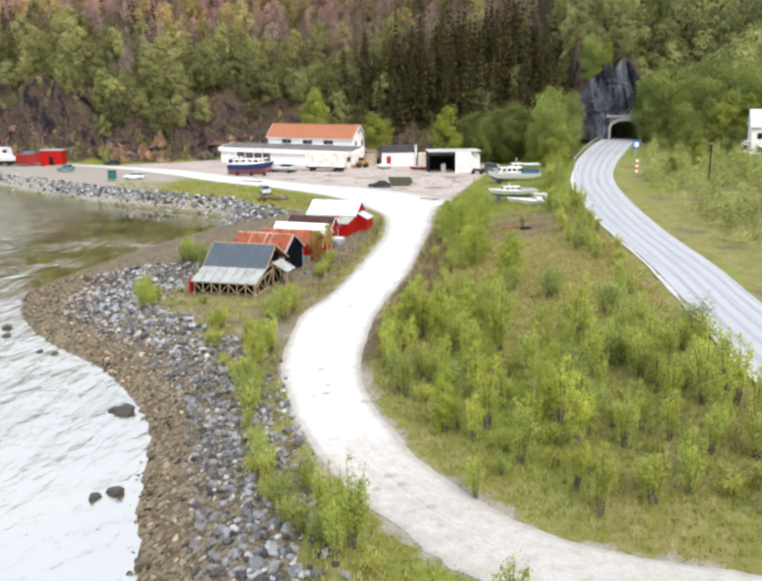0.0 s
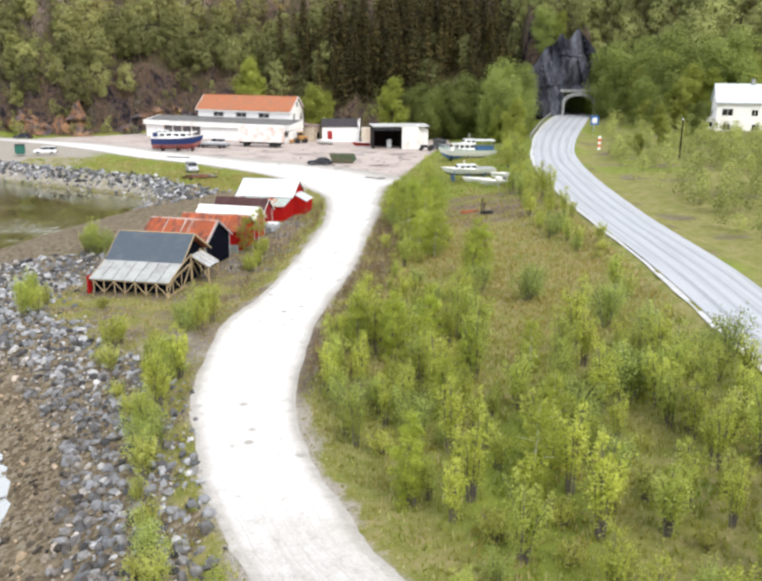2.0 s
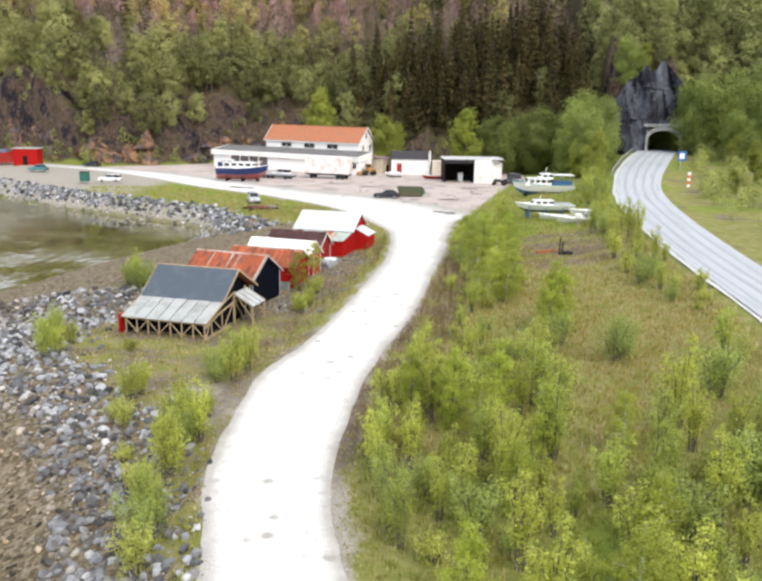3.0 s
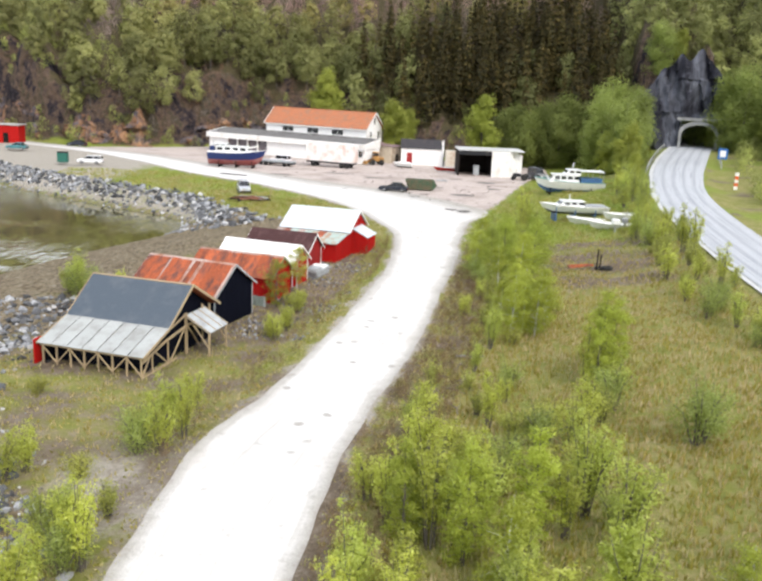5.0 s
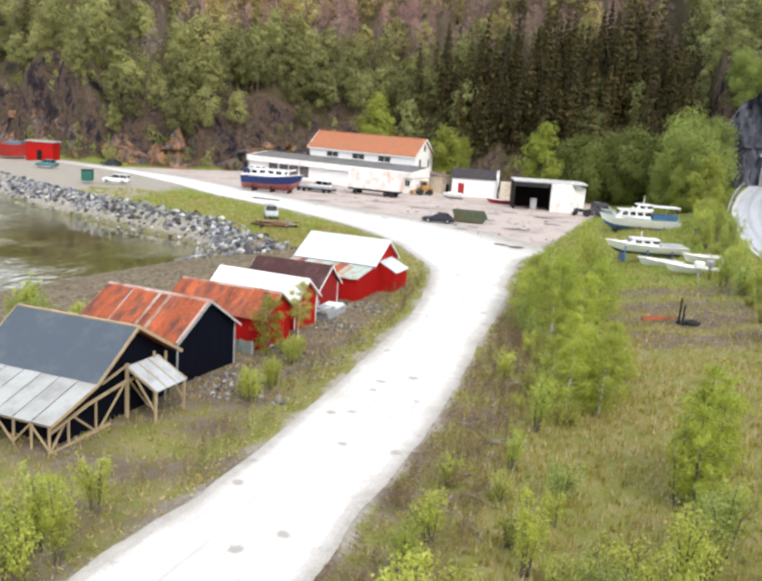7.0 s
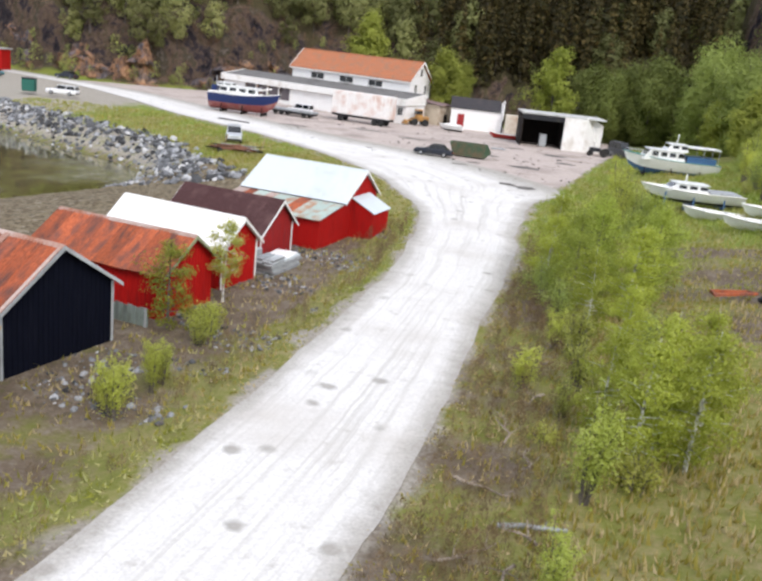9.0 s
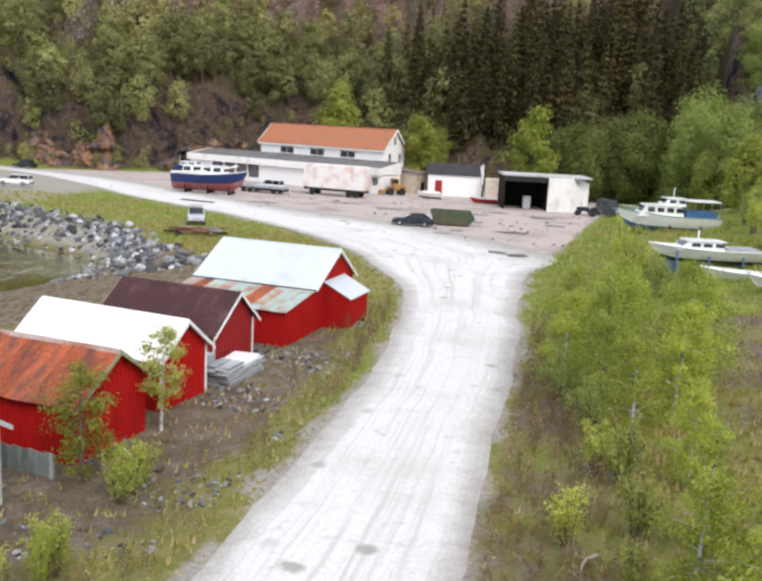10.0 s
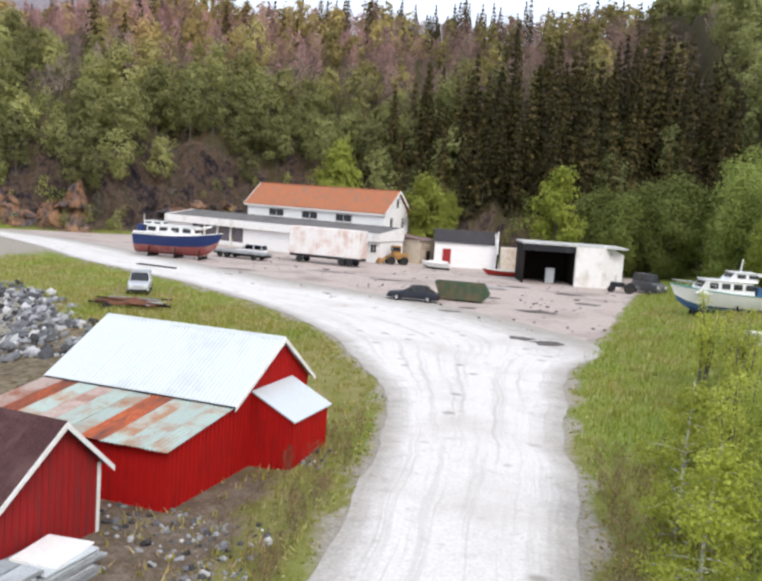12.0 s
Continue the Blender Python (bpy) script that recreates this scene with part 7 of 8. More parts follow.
def shrub_parts(seed, h, w, n, size):
    """Several thin stems from the ground, with leaves in loose tufts along them."""
    r = np.random.RandomState(seed)
    bm = nb()
    cs = []
    for k in range(r.randint(9, 14)):
        a, lean = r.rand() * 6.28, r.rand() ** 0.6 * w * 0.85
        hh = h * (0.55 + 0.45 * r.rand()) * (1 - 0.25 * lean / w)
        tip = np.array([math.cos(a) * lean, math.sin(a) * lean, hh])
        mid = tip * 0.5 + np.array([0, 0, 0.12 * h])
        tube(bm, [(0.12 * math.cos(a), 0.12 * math.sin(a), -0.2), tuple(mid), tuple(tip)], [0.035, 0.022, 0.008], 4)
        for j in range(7):
            f = 0.25 + 0.78 * (j + r.rand()) / 7
            c = tip * f + np.array([0, 0, 0.2 * h * f * (1 - f)]) + r.randn(3) * 0.10 * w
            cs.append((c, (0.13 + 0.16 * r.rand()) * w * (1.25 - 0.6 * f)))
    pts, nm = tufts([(c, s * 1.9) for c, s in cs], max(4, n // len(cs)), r, 1.25, 0.45, np.array([0, 0, 0.4 * h]))
    back = np.repeat(np.array([c for c, s in cs]), max(4, n // len(cs)), 0)
    pts = back + (pts - back) * r.uniform(0.25, 1.15, (len(pts), 1))
    pts[:, 2] = np.maximum(pts[:, 2], 0.05)
    return bm, leaf_cloud(pts, size * (0.6 + 0.8 * r.rand(len(pts))), r, nm, 0.8)


def tree_parts(seed, h, w, n, size, low=0.2, puff=1.7):
    """A tapered trunk with limbs; the crown is many uneven tufts of leaves at the limbs' ends."""
    r = np.random.RandomState(seed)
    bm = nb()
    bend = r.randn(2) * 0.03 * h
    spine = [np.array([bend[0] * f * f, bend[1] * f * f, h * f]) for f in (0, 0.25, 0.5, 0.75, 0.97)]
    tube(bm, [tuple(p - (np.array([0, 0, 0.4]) if i == 0 else 0)) for i, p in enumerate(spine)], [0.018 * h, 0.014 * h, 0.010 * h, 0.006 * h, 0.002 * h], 7)
    cs = []
    nl = r.randint(26, 36)
    for k in range(nl):
        f = low + (0.98 - low) * (k + r.rand()) / nl
        a = k * 2.4 + r.randn() * 0.5
        g = math.sin(math.pi * min(1, (f - low) / (1 - low) * 0.86 + 0.14)) ** 0.7
        out = w * g * (0.5 + 0.6 * r.rand())
        base = np.array([bend[0] * f * f, bend[1] * f * f, h * f * 0.92])
        tip = base + np.array([math.cos(a) * out, math.sin(a) * out, 0.22 * out + 0.04 * h * r.randn()])
        tube(bm, [tuple(base), tuple(base * 0.5 + tip * 0.5 + np.array([0, 0, 0.05 * out])), tuple(tip)], [0.006 * h * (1.2 - f), 0.004 * h * (1.2 - f), 0.001 * h], 4)
        cs += [(base * (1 - q) + tip * q + r.randn(3) * 0.04 * w, w * (0.10 + 0.11 * r.rand())) for q in (0.45, 0.75, 1.0)]
    pts, nm = tufts([(c, s * puff) for c, s in cs], max(4, n // len(cs)), r, 0.85, 0.3, np.array([0, 0, 0.5 * h]))
    return bm, leaf_cloud(pts, size * (0.6 + 0.8 * r.rand(len(pts))), r, nm)


def plant(name, label, category, parts, bark, leaf, at, tint=(1, 1, 1), group=""):
    bm, cloud = parts
    t = thing(name, label, category, at, 0, group)
    part("trunk", bm, bark, t)
    ob = new("crown", cloud_mesh("crown", cloud, leaf, np.tile(np.array(tint, float), (len(cloud), 1))))
    ob.parent = t
    return t


def on_ground(x, y, turn=0, scale=1.0):
    return pose(x, y, height(x, y) - 0.03, 0, 0, turn) @ Matrix.Diagonal((scale, scale, scale, 1))


rv = random.Random(21)
SHRUBS = []
SHRUB_H = (2.2, 2.8, 1.4, 3.8, 2.8, 4.4)
for k, (h, w, n, tint) in enumerate(((2.2, 0.9, 1700, (1, 1.02, 0.95)), (2.8, 1.0, 2000, (1.08, 1.12, 0.85)), (1.4, 0.95, 1200, (1.0, 0.98, 0.85)), (3.8, 1.1, 2900, (0.95, 1.04, 0.85)),
                                     (2.8, 1.45, 2300, (0.82, 0.93, 0.95)), (4.4, 0.85, 2600, (1.1, 1.14, 0.8)))):
    x, y = [(3.4, 72.0), (4.8, 50.5), (9.2, 95.9), (6.4, 64.0), (7.6, 117.0), (12.5, 86.8)][k]
    SHRUBS.append(plant("bush", ("spring-green birch scrub on the rough slope", "yellow-green willow bush with thin stems", "low yellowish bush in dry grass",
                                 "tall bright green birch scrub", "broad grey-green willow bush", "tall slender yellow-green birch scrub")[k], "bush",
                        shrub_parts(30 + k, h, w, int(n * 1.1), 0.05), BARK, LEAF, (x, y, height(x, y) - 0.03), tint, "scrub between the roads"))
# clear stretches: yard storage, the mown verge before the yard, the track of dry grass
placed = []


def free(x, y, gap):
    return all((x - a) ** 2 + (y - b) ** 2 > gap * gap for a, b in placed)


SAPLINGS = [plant("birch_tree", lab, "tree", tree_parts(70 + k, h, w, int(n * 1.45), 0.052, 0.06), BIRCH if k == 1 else BARK, LEAF, (x, y, height(x, y) - 0.03), tint, "young birches between the roads")
            for k, (x, y, h, w, n, tint, lab) in enumerate(((10.4, 119.6, 5.6, 1.75, 6500, (0.82, 0.93, 0.62), "full-crowned young birch in fresh leaf beside the gravel road"),
                                                            (10.2, 98.9, 4.9, 1.35, 5200, (0.95, 1.02, 0.62), "young yellow-green birch with pale thin stems"),
                                                            (13.4, 87.9, 5.4, 1.15, 5200, (0.9, 1.0, 0.58), "tall bright green young birch in dry grass")))]
SAPLING_H = (5.6, 4.9, 5.4)


def sapling(k, x, y, h):
    copy_thing(SAPLINGS[k], on_ground(x, y, rv.uniform(0, 360), h / SAPLING_H[k]))


def shrub(k, x, y, h):
    copy_thing(SHRUBS[k], on_ground(x, y, rv.uniform(0, 360), h / SHRUB_H[k]))


cand = [(rv.uniform(-4, 30), rv.uniform(36, 158)) for _ in range(5000)]
ch, cm = lay(np.array([c[0] for c in cand]), np.array([c[1] for c in cand]))
cl = wobble(np.array([c[0] for c in cand]), np.array([c[1] for c in cand]), 16, 41)
count = 0
for i, (x, y) in enumerate(cand):
    if not cm["mid"][i] or cm["droad"][i] < 1.6 or cm["dh"][i] < 1.3:
        continue
    clear = (8 < x < 24 and 88 < y < 128 and cm["dh"][i] > 5) or (x > 14 and 84 < y < 104 and cm["dh"][i] > 5) or (y > 119 and cm["dh"][i] > 6) or (x > 11 and 60 < y < 84 and cl[i] < 0.45) or (y < 42 and cm["droad"][i] < 2.5)
    strip_clear = 80 < y < 126 and cm["droad"][i] < 2.4
    dense = 0.95 if y < 78 else 0.4
    if clear or strip_clear or rv.random() > dense * (0.75 + 0.5 * cl[i]) or not free(x, y, 1.5 if y < 78 else 2.2):
        continue
    placed.append((x, y))
    k = rv.choice([0, 1, 1, 2, 3, 3, 4, 5, 5] if y < 80 else [0, 1, 2, 4, 0, 2, 3])
    sc = rv.uniform(0.6, 1.25) * (0.8 if y > 80 else 1.08)
    copy_thing(SHRUBS[k], on_ground(x, y, rv.uniform(0, 360), sc))
    count += 1
    if count > 340:
        break
# the marked clumps beside the gravel road
for x, y, k, h in ((13.2, 119.4, 0, 5.6), (9.0, 115.4, 0, 5.2), (12.9, 116.6, 0, 5.4), (8.5, 123.6, 1, 5.0), (10.9, 123.4, 0, 5.2), (11.4, 113.6, 1, 5.0), (7.9, 119.2, 1, 4.6), (9.3, 110.8, 1, 4.2), (10.4, 107.4, 1, 3.6),
                   (8.6, 99.9, 1, 3.9), (11.9, 100.5, 1, 4.5), (9.2, 97.1, 1, 4.4), (10.9, 97.6, 1, 4.7), (14.3, 88.9, 2, 4.6), (13.0, 86.6, 2, 4.2), (2.7, 69.9, 2, 4.6), (4.9, 68.6, 2, 5.0), (7.6, 70.3, 2, 4.8), (6.2, 66.4, 1, 4.2),
                   (4.6, 50.6, 2, 4.8), (10.2, 49.8, 1, 4.6), (7.2, 58.4, 2, 4.0), (12.2, 54.6, 1, 4.0), (9.2, 63.8, 2, 4.2), (13.0, 63.4, 1, 3.6)):
    sapling(k, x, y, h)
for x, y, k, h in ((8.3, 104.2, 0, 2.4), (9.8, 103.2, 1, 2.6), (8.4, 107.4, 0, 2.4), (11.8, 109.4, 4, 2.6), (12.8, 103.4, 2, 1.6), (8.2, 112.8, 4, 2.6), (13.1, 82.9, 4, 3.4), (12.4, 81.6, 0, 2.4), (6.6, 81.0, 5, 3.7), (15.9, 77.6, 4, 3.8), (16.8, 78.8, 4, 3.2),
                   (8.6, 80.0, 2, 1.5), (9.8, 81.4, 2, 1.7), (7.6, 78.6, 0, 2.2), (3.7, 60.2, 3, 2.8), (17.0, 57.4, 4, 4.0), (18.0, 58.4, 4, 3.4), (16.2, 58.6, 3, 3.6), (19.4, 69.2, 4, 3.9), (20.2, 70.2, 4, 3.2), (19.8, 44.6, 0, 2.2), (18.7, 50.4, 1, 2.8),
                   (18.6, 53.3, 3, 3.0), (2.9, 74.2, 3, 3.2), (4.3, 72.2, 3, 3.4), (5.8, 74.0, 5, 3.8), (6.0, 41.9, 3, 3.0)):
    shrub(k, x, y, h)
# along the bank of the main road
hl = np.array(HWY_L)
for y in np.arange(92, 182, 2.6):
    x = float(np.interp(y, hl[:, 1], hl[:, 0])) - rv.uniform(1.6, 5.2)
    copy_thing(SHRUBS[rv.choice([3, 5, 1, 4, 0])], on_ground(x, y + rv.uniform(-0.9, 0.9), rv.uniform(0, 360), rv.uniform(0.8, 1.35)))
# between the gravel road and the shore
for x, y, k, sc in ((-9.7, 68.5, 1, 1.15), (-10.6, 70.2, 0, 1.1), (-10.2, 66.4, 5, 0.75), (-9.9, 79.9, 1, 1.0), (-10.8, 78.6, 0, 1.0), (-11.2, 80.4, 2, 1.0), (-6.9, 101.2, 1, 0.7), (-7.8, 99.0, 2, 0.9),
                    (-6.9, 100.4, 5, 0.5), (-7.0, 105.6, 0, 0.75), (-9.9, 61.6, 0, 1.0), (-9.4, 71.6, 0, 0.9), (-25.3, 85.8, 1, 1.1), (-24.0, 87.0, 0, 1.0), (-23.2, 105.0, 4, 1.3), (-24.6, 106.4, 0, 1.2),
                    (-26.2, 107.4, 0, 1.3), (-22.4, 108.3, 1, 0.9), (-3.9, 40.0, 0, 0.9), (-5.2, 42.8, 2, 1.0), (6.6, 31.4, 1, 1.1), (-6.8, 46.6, 2, 0.9), (-8.3, 52.8, 0, 0.8), (-8.9, 56.8, 2, 0.9),
                    (-2.0, 36.8, 4, 0.8), (-11.9, 74.8, 2, 1.0), (0.6, 34.6, 2, 1.0), (-12.6, 66.0, 2, 0.9), (-18.6, 85.0, 2, 0.9),
                    (-8.6, 55.4, 0, 1.25), (-9.0, 57.6, 4, 1.1), (-9.3, 59.6, 3, 0.95), (-10.1, 61.2, 0, 1.2), (-9.5, 63.8, 1, 1.2), (-9.9, 65.4, 3, 0.9), (-9.6, 67.4, 4, 1.0), (-11.0, 63.2, 2, 1.2), (-7.4, 50.6, 2, 1.1),
                    (-6.6, 47.4, 4, 1.0), (-5.8, 45.4, 0, 1.1), (-4.5, 41.6, 4, 1.0), (-3.2, 39.0, 0, 1.1), (-1.0, 35.4, 3, 0.9), (-5.2, 43.4, 2, 1.2), (-14.1, 70.4, 0, 1.0), (-14.9, 71.4, 2, 1.1), (-24.2, 82.4, 3, 1.0), (-23.4, 83.2, 1, 1.0),
                    (-10.3, 77.6, 4, 1.1), (-7.3, 98.0, 1, 0.85), (-25.0, 86.6, 3, 1.0), (-6.8, 106.0, 1, 0.8)):
    copy_thing(SHRUBS[k], on_ground(x, y, rv.uniform(0, 360), sc))
birch = plant("birch_tree", "young birch with a white stem beside the boathouses", "tree", tree_parts(3, 4.3, 1.0, 2200, 0.065, 0.3), BIRCH, LEAF, (-8.0, 111.9, height(-8.0, 111.9)), (1.1, 1.12, 1.0))
plant("small_tree", "olive-brown small tree in bud against the rusted boathouse", "tree", tree_parts(5, 4.3, 1.15, 2600, 0.065, 0.1), BARK, LEAF, (-8.9, 107.0, height(-8.9, 107.0)), (0.72, 0.76, 0.45))
for x, y, k, h in ((-7.2, 101.4, 1, 2.0), (-8.1, 100.0, 0, 1.7), (-6.9, 107.2, 1, 1.8), (-8.6, 79.6, 5, 3.8), (-9.1, 83.4, 1, 2.7), (-8.9, 67.6, 5, 4.6), (-9.8, 68.8, 3, 3.6), (-14.6, 75.2, 1, 2.8), (-9.6, 80.2, 3, 3.5), (-25.6, 107.4, 3, 4.2),
                   (-26.4, 109.0, 3, 3.8), (-24.6, 106.0, 4, 3.4), (-25.0, 85.6, 3, 3.7), (-15.2, 74.2, 1, 2.9), (-9.9, 64.4, 5, 4.6), (-8.5, 58.5, 3, 3.0), (-9.3, 78.0, 1, 2.9), (-10.9, 68.8, 3, 3.1), (-3.2, 43.2, 3, 2.9), (-7.9, 107.4, 1, 1.6)):
    shrub(k, x, y, h)
for x, y, k, sc in ((11.0, 128.2, 5, 1.1), (12.6, 131.4, 3, 1.1), (13.4, 134.6, 5, 1.2), (14.3, 138.4, 5, 1.3), (15.2, 141.8, 3, 1.2), (14.9, 146.0, 5, 1.3), (16.6, 144.2, 0, 1.5), (16.0, 138.0, 4, 1.2), (10.2, 125.2, 5, 0.9)):
    copy_thing(SHRUBS[k], on_ground(x, y, rv.uniform(0, 360), sc))

# single trees round the yard and by the main road
TREES = []
for k, (x, y, h, w, tint, lab) in enumerate(((-4.8, 232.5, 13.4, 3.3, (1.15, 1.15, 0.75), "bright green rounded birch beside the white house"),
                                             (13.9, 222.5, 15.2, 3.3, (1.08, 1.12, 0.66), "tall narrow green birch behind the garage"),
                                             (27.5, 233.0, 14.5, 4.8, (0.66, 0.71, 0.6), "dark green broad tree behind the garage"),
                                             (42.0, 226.0, 17.5, 5.6, (0.98, 1.07, 0.92), "large light green tree beside the road"))):
    TREES.append(plant("tree", lab, "tree", tree_parts(60 + k, h, w, 10500, 0.24, 0.02, 2.5), BARK, TREE_LEAF, (x, y, height(x, y) - 0.05), tint))
for x, y, k, turn, sc in ((22.0, 240.0, 2, 90, 0.95), (34.0, 236.0, 2, 200, 1.05), (38.0, 219.0, 3, 140, 0.8), (43.0, 231.5, 3, 30, 0.85), (57.0, 253.0, 3, 75, 0.7), (61.5, 254.5, 0, 165, 0.6), (67.0, 252.0, 3, 300, 0.75), (70.0, 247.0, 0, 210, 0.9), (50.0, 246.5, 3, 260, 0.75), (43.5, 214.0, 0, 75, 0.9), (44.5, 219.0, 0, 190, 0.7), (36.5, 204.0, 0, 20, 0.62),
                          (-22.5, 262.0, 0, 50, 1.1), (-3.0, 247.0, 0, 170, 0.85),  (70.5, 231.0, 3, 260, 0.8), (74.0, 222.0, 0, 10, 0.95), (71.0, 210.0, 3, 100, 0.6), (79.0, 214.0, 3, 320, 0.85),
                          (75.0, 201.0, 0, 80, 0.8), (84.0, 205.0, 1, 220, 0.8), (92.0, 203.0, 3, 20, 0.8), (71.2, 240.0, 3, 45, 1.0), (80.0, 238.0, 3, 145, 1.1), (69.0, 196.0, 2, 120, 0.5), (88.0, 222.0, 3, 200, 1.1),
                          (66.5, 188.0, 0, 200, 0.45), (73.0, 184.0, 2, 30, 0.45), (99.0, 196.0, 3, 10, 0.9), (73.5, 236.0, 3, 70, 1.05), (77.5, 229.0, 3, 160, 0.95), (76.0, 216.0, 3, 250, 0.9), (82.0, 224.0, 0, 300, 1.2), (86.0, 231.0, 3, 40, 1.15), (72.0, 248.0, 0, 40, 1.2),
                          (80.0, 206.0, 0, 30, 1.0), (87.0, 212.0, 3, 110, 1.0), (93.0, 216.0, 3, 190, 1.15), (95.0, 207.0, 0, 250, 1.1), (104.0, 206.0, 3, 80, 1.0), (68.5, 203.0, 0, 140, 0.5), (90.0, 196.5, 0, 310, 0.8),
                          (39.5, 231.0, 3, 222, 0.9), (72.0, 239.5, 3, 212, 0.9), (31.0, 228.0, 2, 300, 0.8), (-24.5, 263.0, 0, 100, 1.35), (24.5, 231.0, 2, 10, 0.85), (39.5, 201.0, 3, 33, 0.75), (37.0, 190.0, 0, 133, 0.7), (41.5, 208.0, 3, 233, 0.85), (36.0, 182.0, 0, 80, 0.45), (34.5, 174.0, 0, 170, 0.4), (52.0, 158.0, 0, 10, 0.3), (60.0, 168.0, 0, 80, 0.35)):
    copy_thing(TREES[k], on_ground(x, y, turn, sc))


# ---- the woods ----
def forest(name, label, spots, protos, material, bark, tints, scales, turns):
    """Many trees in one mesh: crowns of leaf clusters and their stems."""
    vs, cols, nleaf = [], [], 0
    stems = []
    for (x, y, z), p, c, s, a in zip(spots, protos, tints, scales, turns):
        ca, sa = math.cos(a), math.sin(a)
        q = p * s
        q = np.stack([q[:, 0] * ca - q[:, 1] * sa + x, q[:, 0] * sa + q[:, 1] * ca + y, q[:, 2] + z], 1)
        vs.append(q)
        cols.append(np.tile(c, (len(q), 1)))
        r, hh = 0.11 * s, p[:, 2].max() * 0.62 * s
        b = [(x + r * math.cos(k * 2.09), y + r * math.sin(k * 2.09), z - 0.5) for k in range(3)]
        tip = (x, y, z + hh)
        stems += [b[0], b[1], tip, b[1], b[2], tip, b[2], b[0], tip]
    ns = len(stems)
    V = np.concatenate(vs + [np.array(stems)])
    C = np.concatenate(cols + [np.ones((ns, 3))])
    me = cloud_mesh(name, V, material, C)
    me.materials.append(bark)
    mi = np.zeros(len(V) // 3, np.int32)
    mi[-ns // 3:] = 1
    me.polygons.foreach_set("material_index", mi)
    return tagged(new(name, me), label, "forest", kind="stuff")


def proto_birch(seed, n, h=9.0, w=2.4, leaf=0.4):
    r = np.random.RandomState(seed)
    k = 15
    f = 0.2 + 0.8 * (np.arange(k) + r.rand(k)) / k
    a = np.arange(k) * 2.4 + r.randn(k) * 0.4
    g = np.sin(math.pi * np.clip((f - 0.2) / 0.8 * 0.84 + 0.16, 0, 1)) ** 0.75 * w * (0.3 + 0.65 * r.rand(k))
    cs = [((math.cos(a[i]) * g[i], math.sin(a[i]) * g[i], f[i] * h * 0.93), w * (0.27 + 0.24 * r.rand())) for i in range(k)]
    pts, nm = tufts(cs, n // k, r, 0.8, 0.3, np.array([0, 0, 0.5 * h]))
    return leaf_cloud(pts, leaf * (0.6 + 0.8 * r.rand(len(pts))), r, nm, 0.28)


def proto_spruce(seed, n, h=12.0, w=1.9):
    r = np.random.RandomState(seed)
    f = r.rand(n) ** 0.8
    lev = np.floor(f * 13) / 13 + 0.035 * r.rand(n)
    a = np.floor(r.rand(n) * 8) / 8 * 6.28 + np.floor(f * 13) * 2.1 + r.randn(n) * 0.14
    g = w * (1.03 - lev) ** 0.85 * (0.2 + 0.85 * r.rand(n))
    pts = np.stack([np.cos(a) * g, np.sin(a) * g, 0.4 + lev * (h - 0.5) - 0.28 * g + 0.12 * r.randn(n)], 1)
    nm = np.stack([np.cos(a) * 0.8, np.sin(a) * 0.8, 0.45 + 0 * a], 1)
    return leaf_cloud(pts, 0.44 * (0.5 + 0.7 * r.rand(n)) * (1.15 - 0.65 * lev), r, nm, 0.35)


def proto_bare(seed, n, h=8.0, w=1.8):
    r = np.random.RandomState(seed)
    f = 0.25 + 0.75 * r.rand(n)
    a = r.rand(n) * 6.28
    g = w * np.sin(math.pi * np.clip((f - 0.2) / 0.8 * 0.85 + 0.12, 0, 1)) * r.rand(n) ** 0.7
    c = np.stack([np.cos(a) * g, np.sin(a) * g, f * h], 1)
    up = np.stack([np.cos(a) * 0.45, np.sin(a) * 0.45, 0.9 + 0 * a], 1) * (0.35 + 0.6 * r.rand(n))[:, None]
    side = np.cross(up, r.randn(n, 3))
    side = side / np.linalg.norm(side, axis=1)[:, None] * 0.07
    return np.stack([c - side, c + side, c + up], 1).reshape(-1, 3)


B = [proto_birch(100 + k, 620, 8.0 + 0.7 * k, 2.6 + 0.22 * k, 0.35) for k in range(5)]
NEAR = [proto_birch(190 + k, 1050, 8.0 + 0.7 * k, 2.6 + 0.22 * k, 0.28) for k in range(5)]
S = [proto_spruce(120 + k, 400, 10.5 + 1.3 * k, 1.8 + 0.15 * k) for k in range(4)]
N = [proto_bare(140 + k, 250, 7.5 + 0.8 * k, 1.7 + 0.2 * k) for k in range(3)]
FAR = [proto_birch(180 + k, 210, 8.0 + 0.7 * k, 2.7 + 0.22 * k, 0.56) for k in range(5)]
LOW = [proto_birch(160 + k, 170, 8.0 + 0.7 * k, 2.9 + 0.3 * k) for k in range(4)]
rf = np.random.RandomState(77)
gx, gy = np.meshgrid(np.arange(-230, 190, 5.2), np.arange(130, 430, 5.2))
fx, fy = (gx + rf.uniform(-2.2, 2.2, gx.shape)).ravel(), (gy + rf.uniform(-2.2, 2.2, gx.shape)).ravel()
extra_x, extra_y = rf.uniform(-10, 56, 420), rf.uniform(246, 335, 420)
n_grid = len(fx)
fx, fy = np.concatenate([fx, extra_x]), np.concatenate([fy, extra_y])
fh, fm = lay(fx, fy)
e = 1.0
gxs = (lay(fx + e, fy)[0] - fh) / e
gys = (lay(fx, fy + e)[0] - fh) / e
st = np.hypot(gxs, gys)
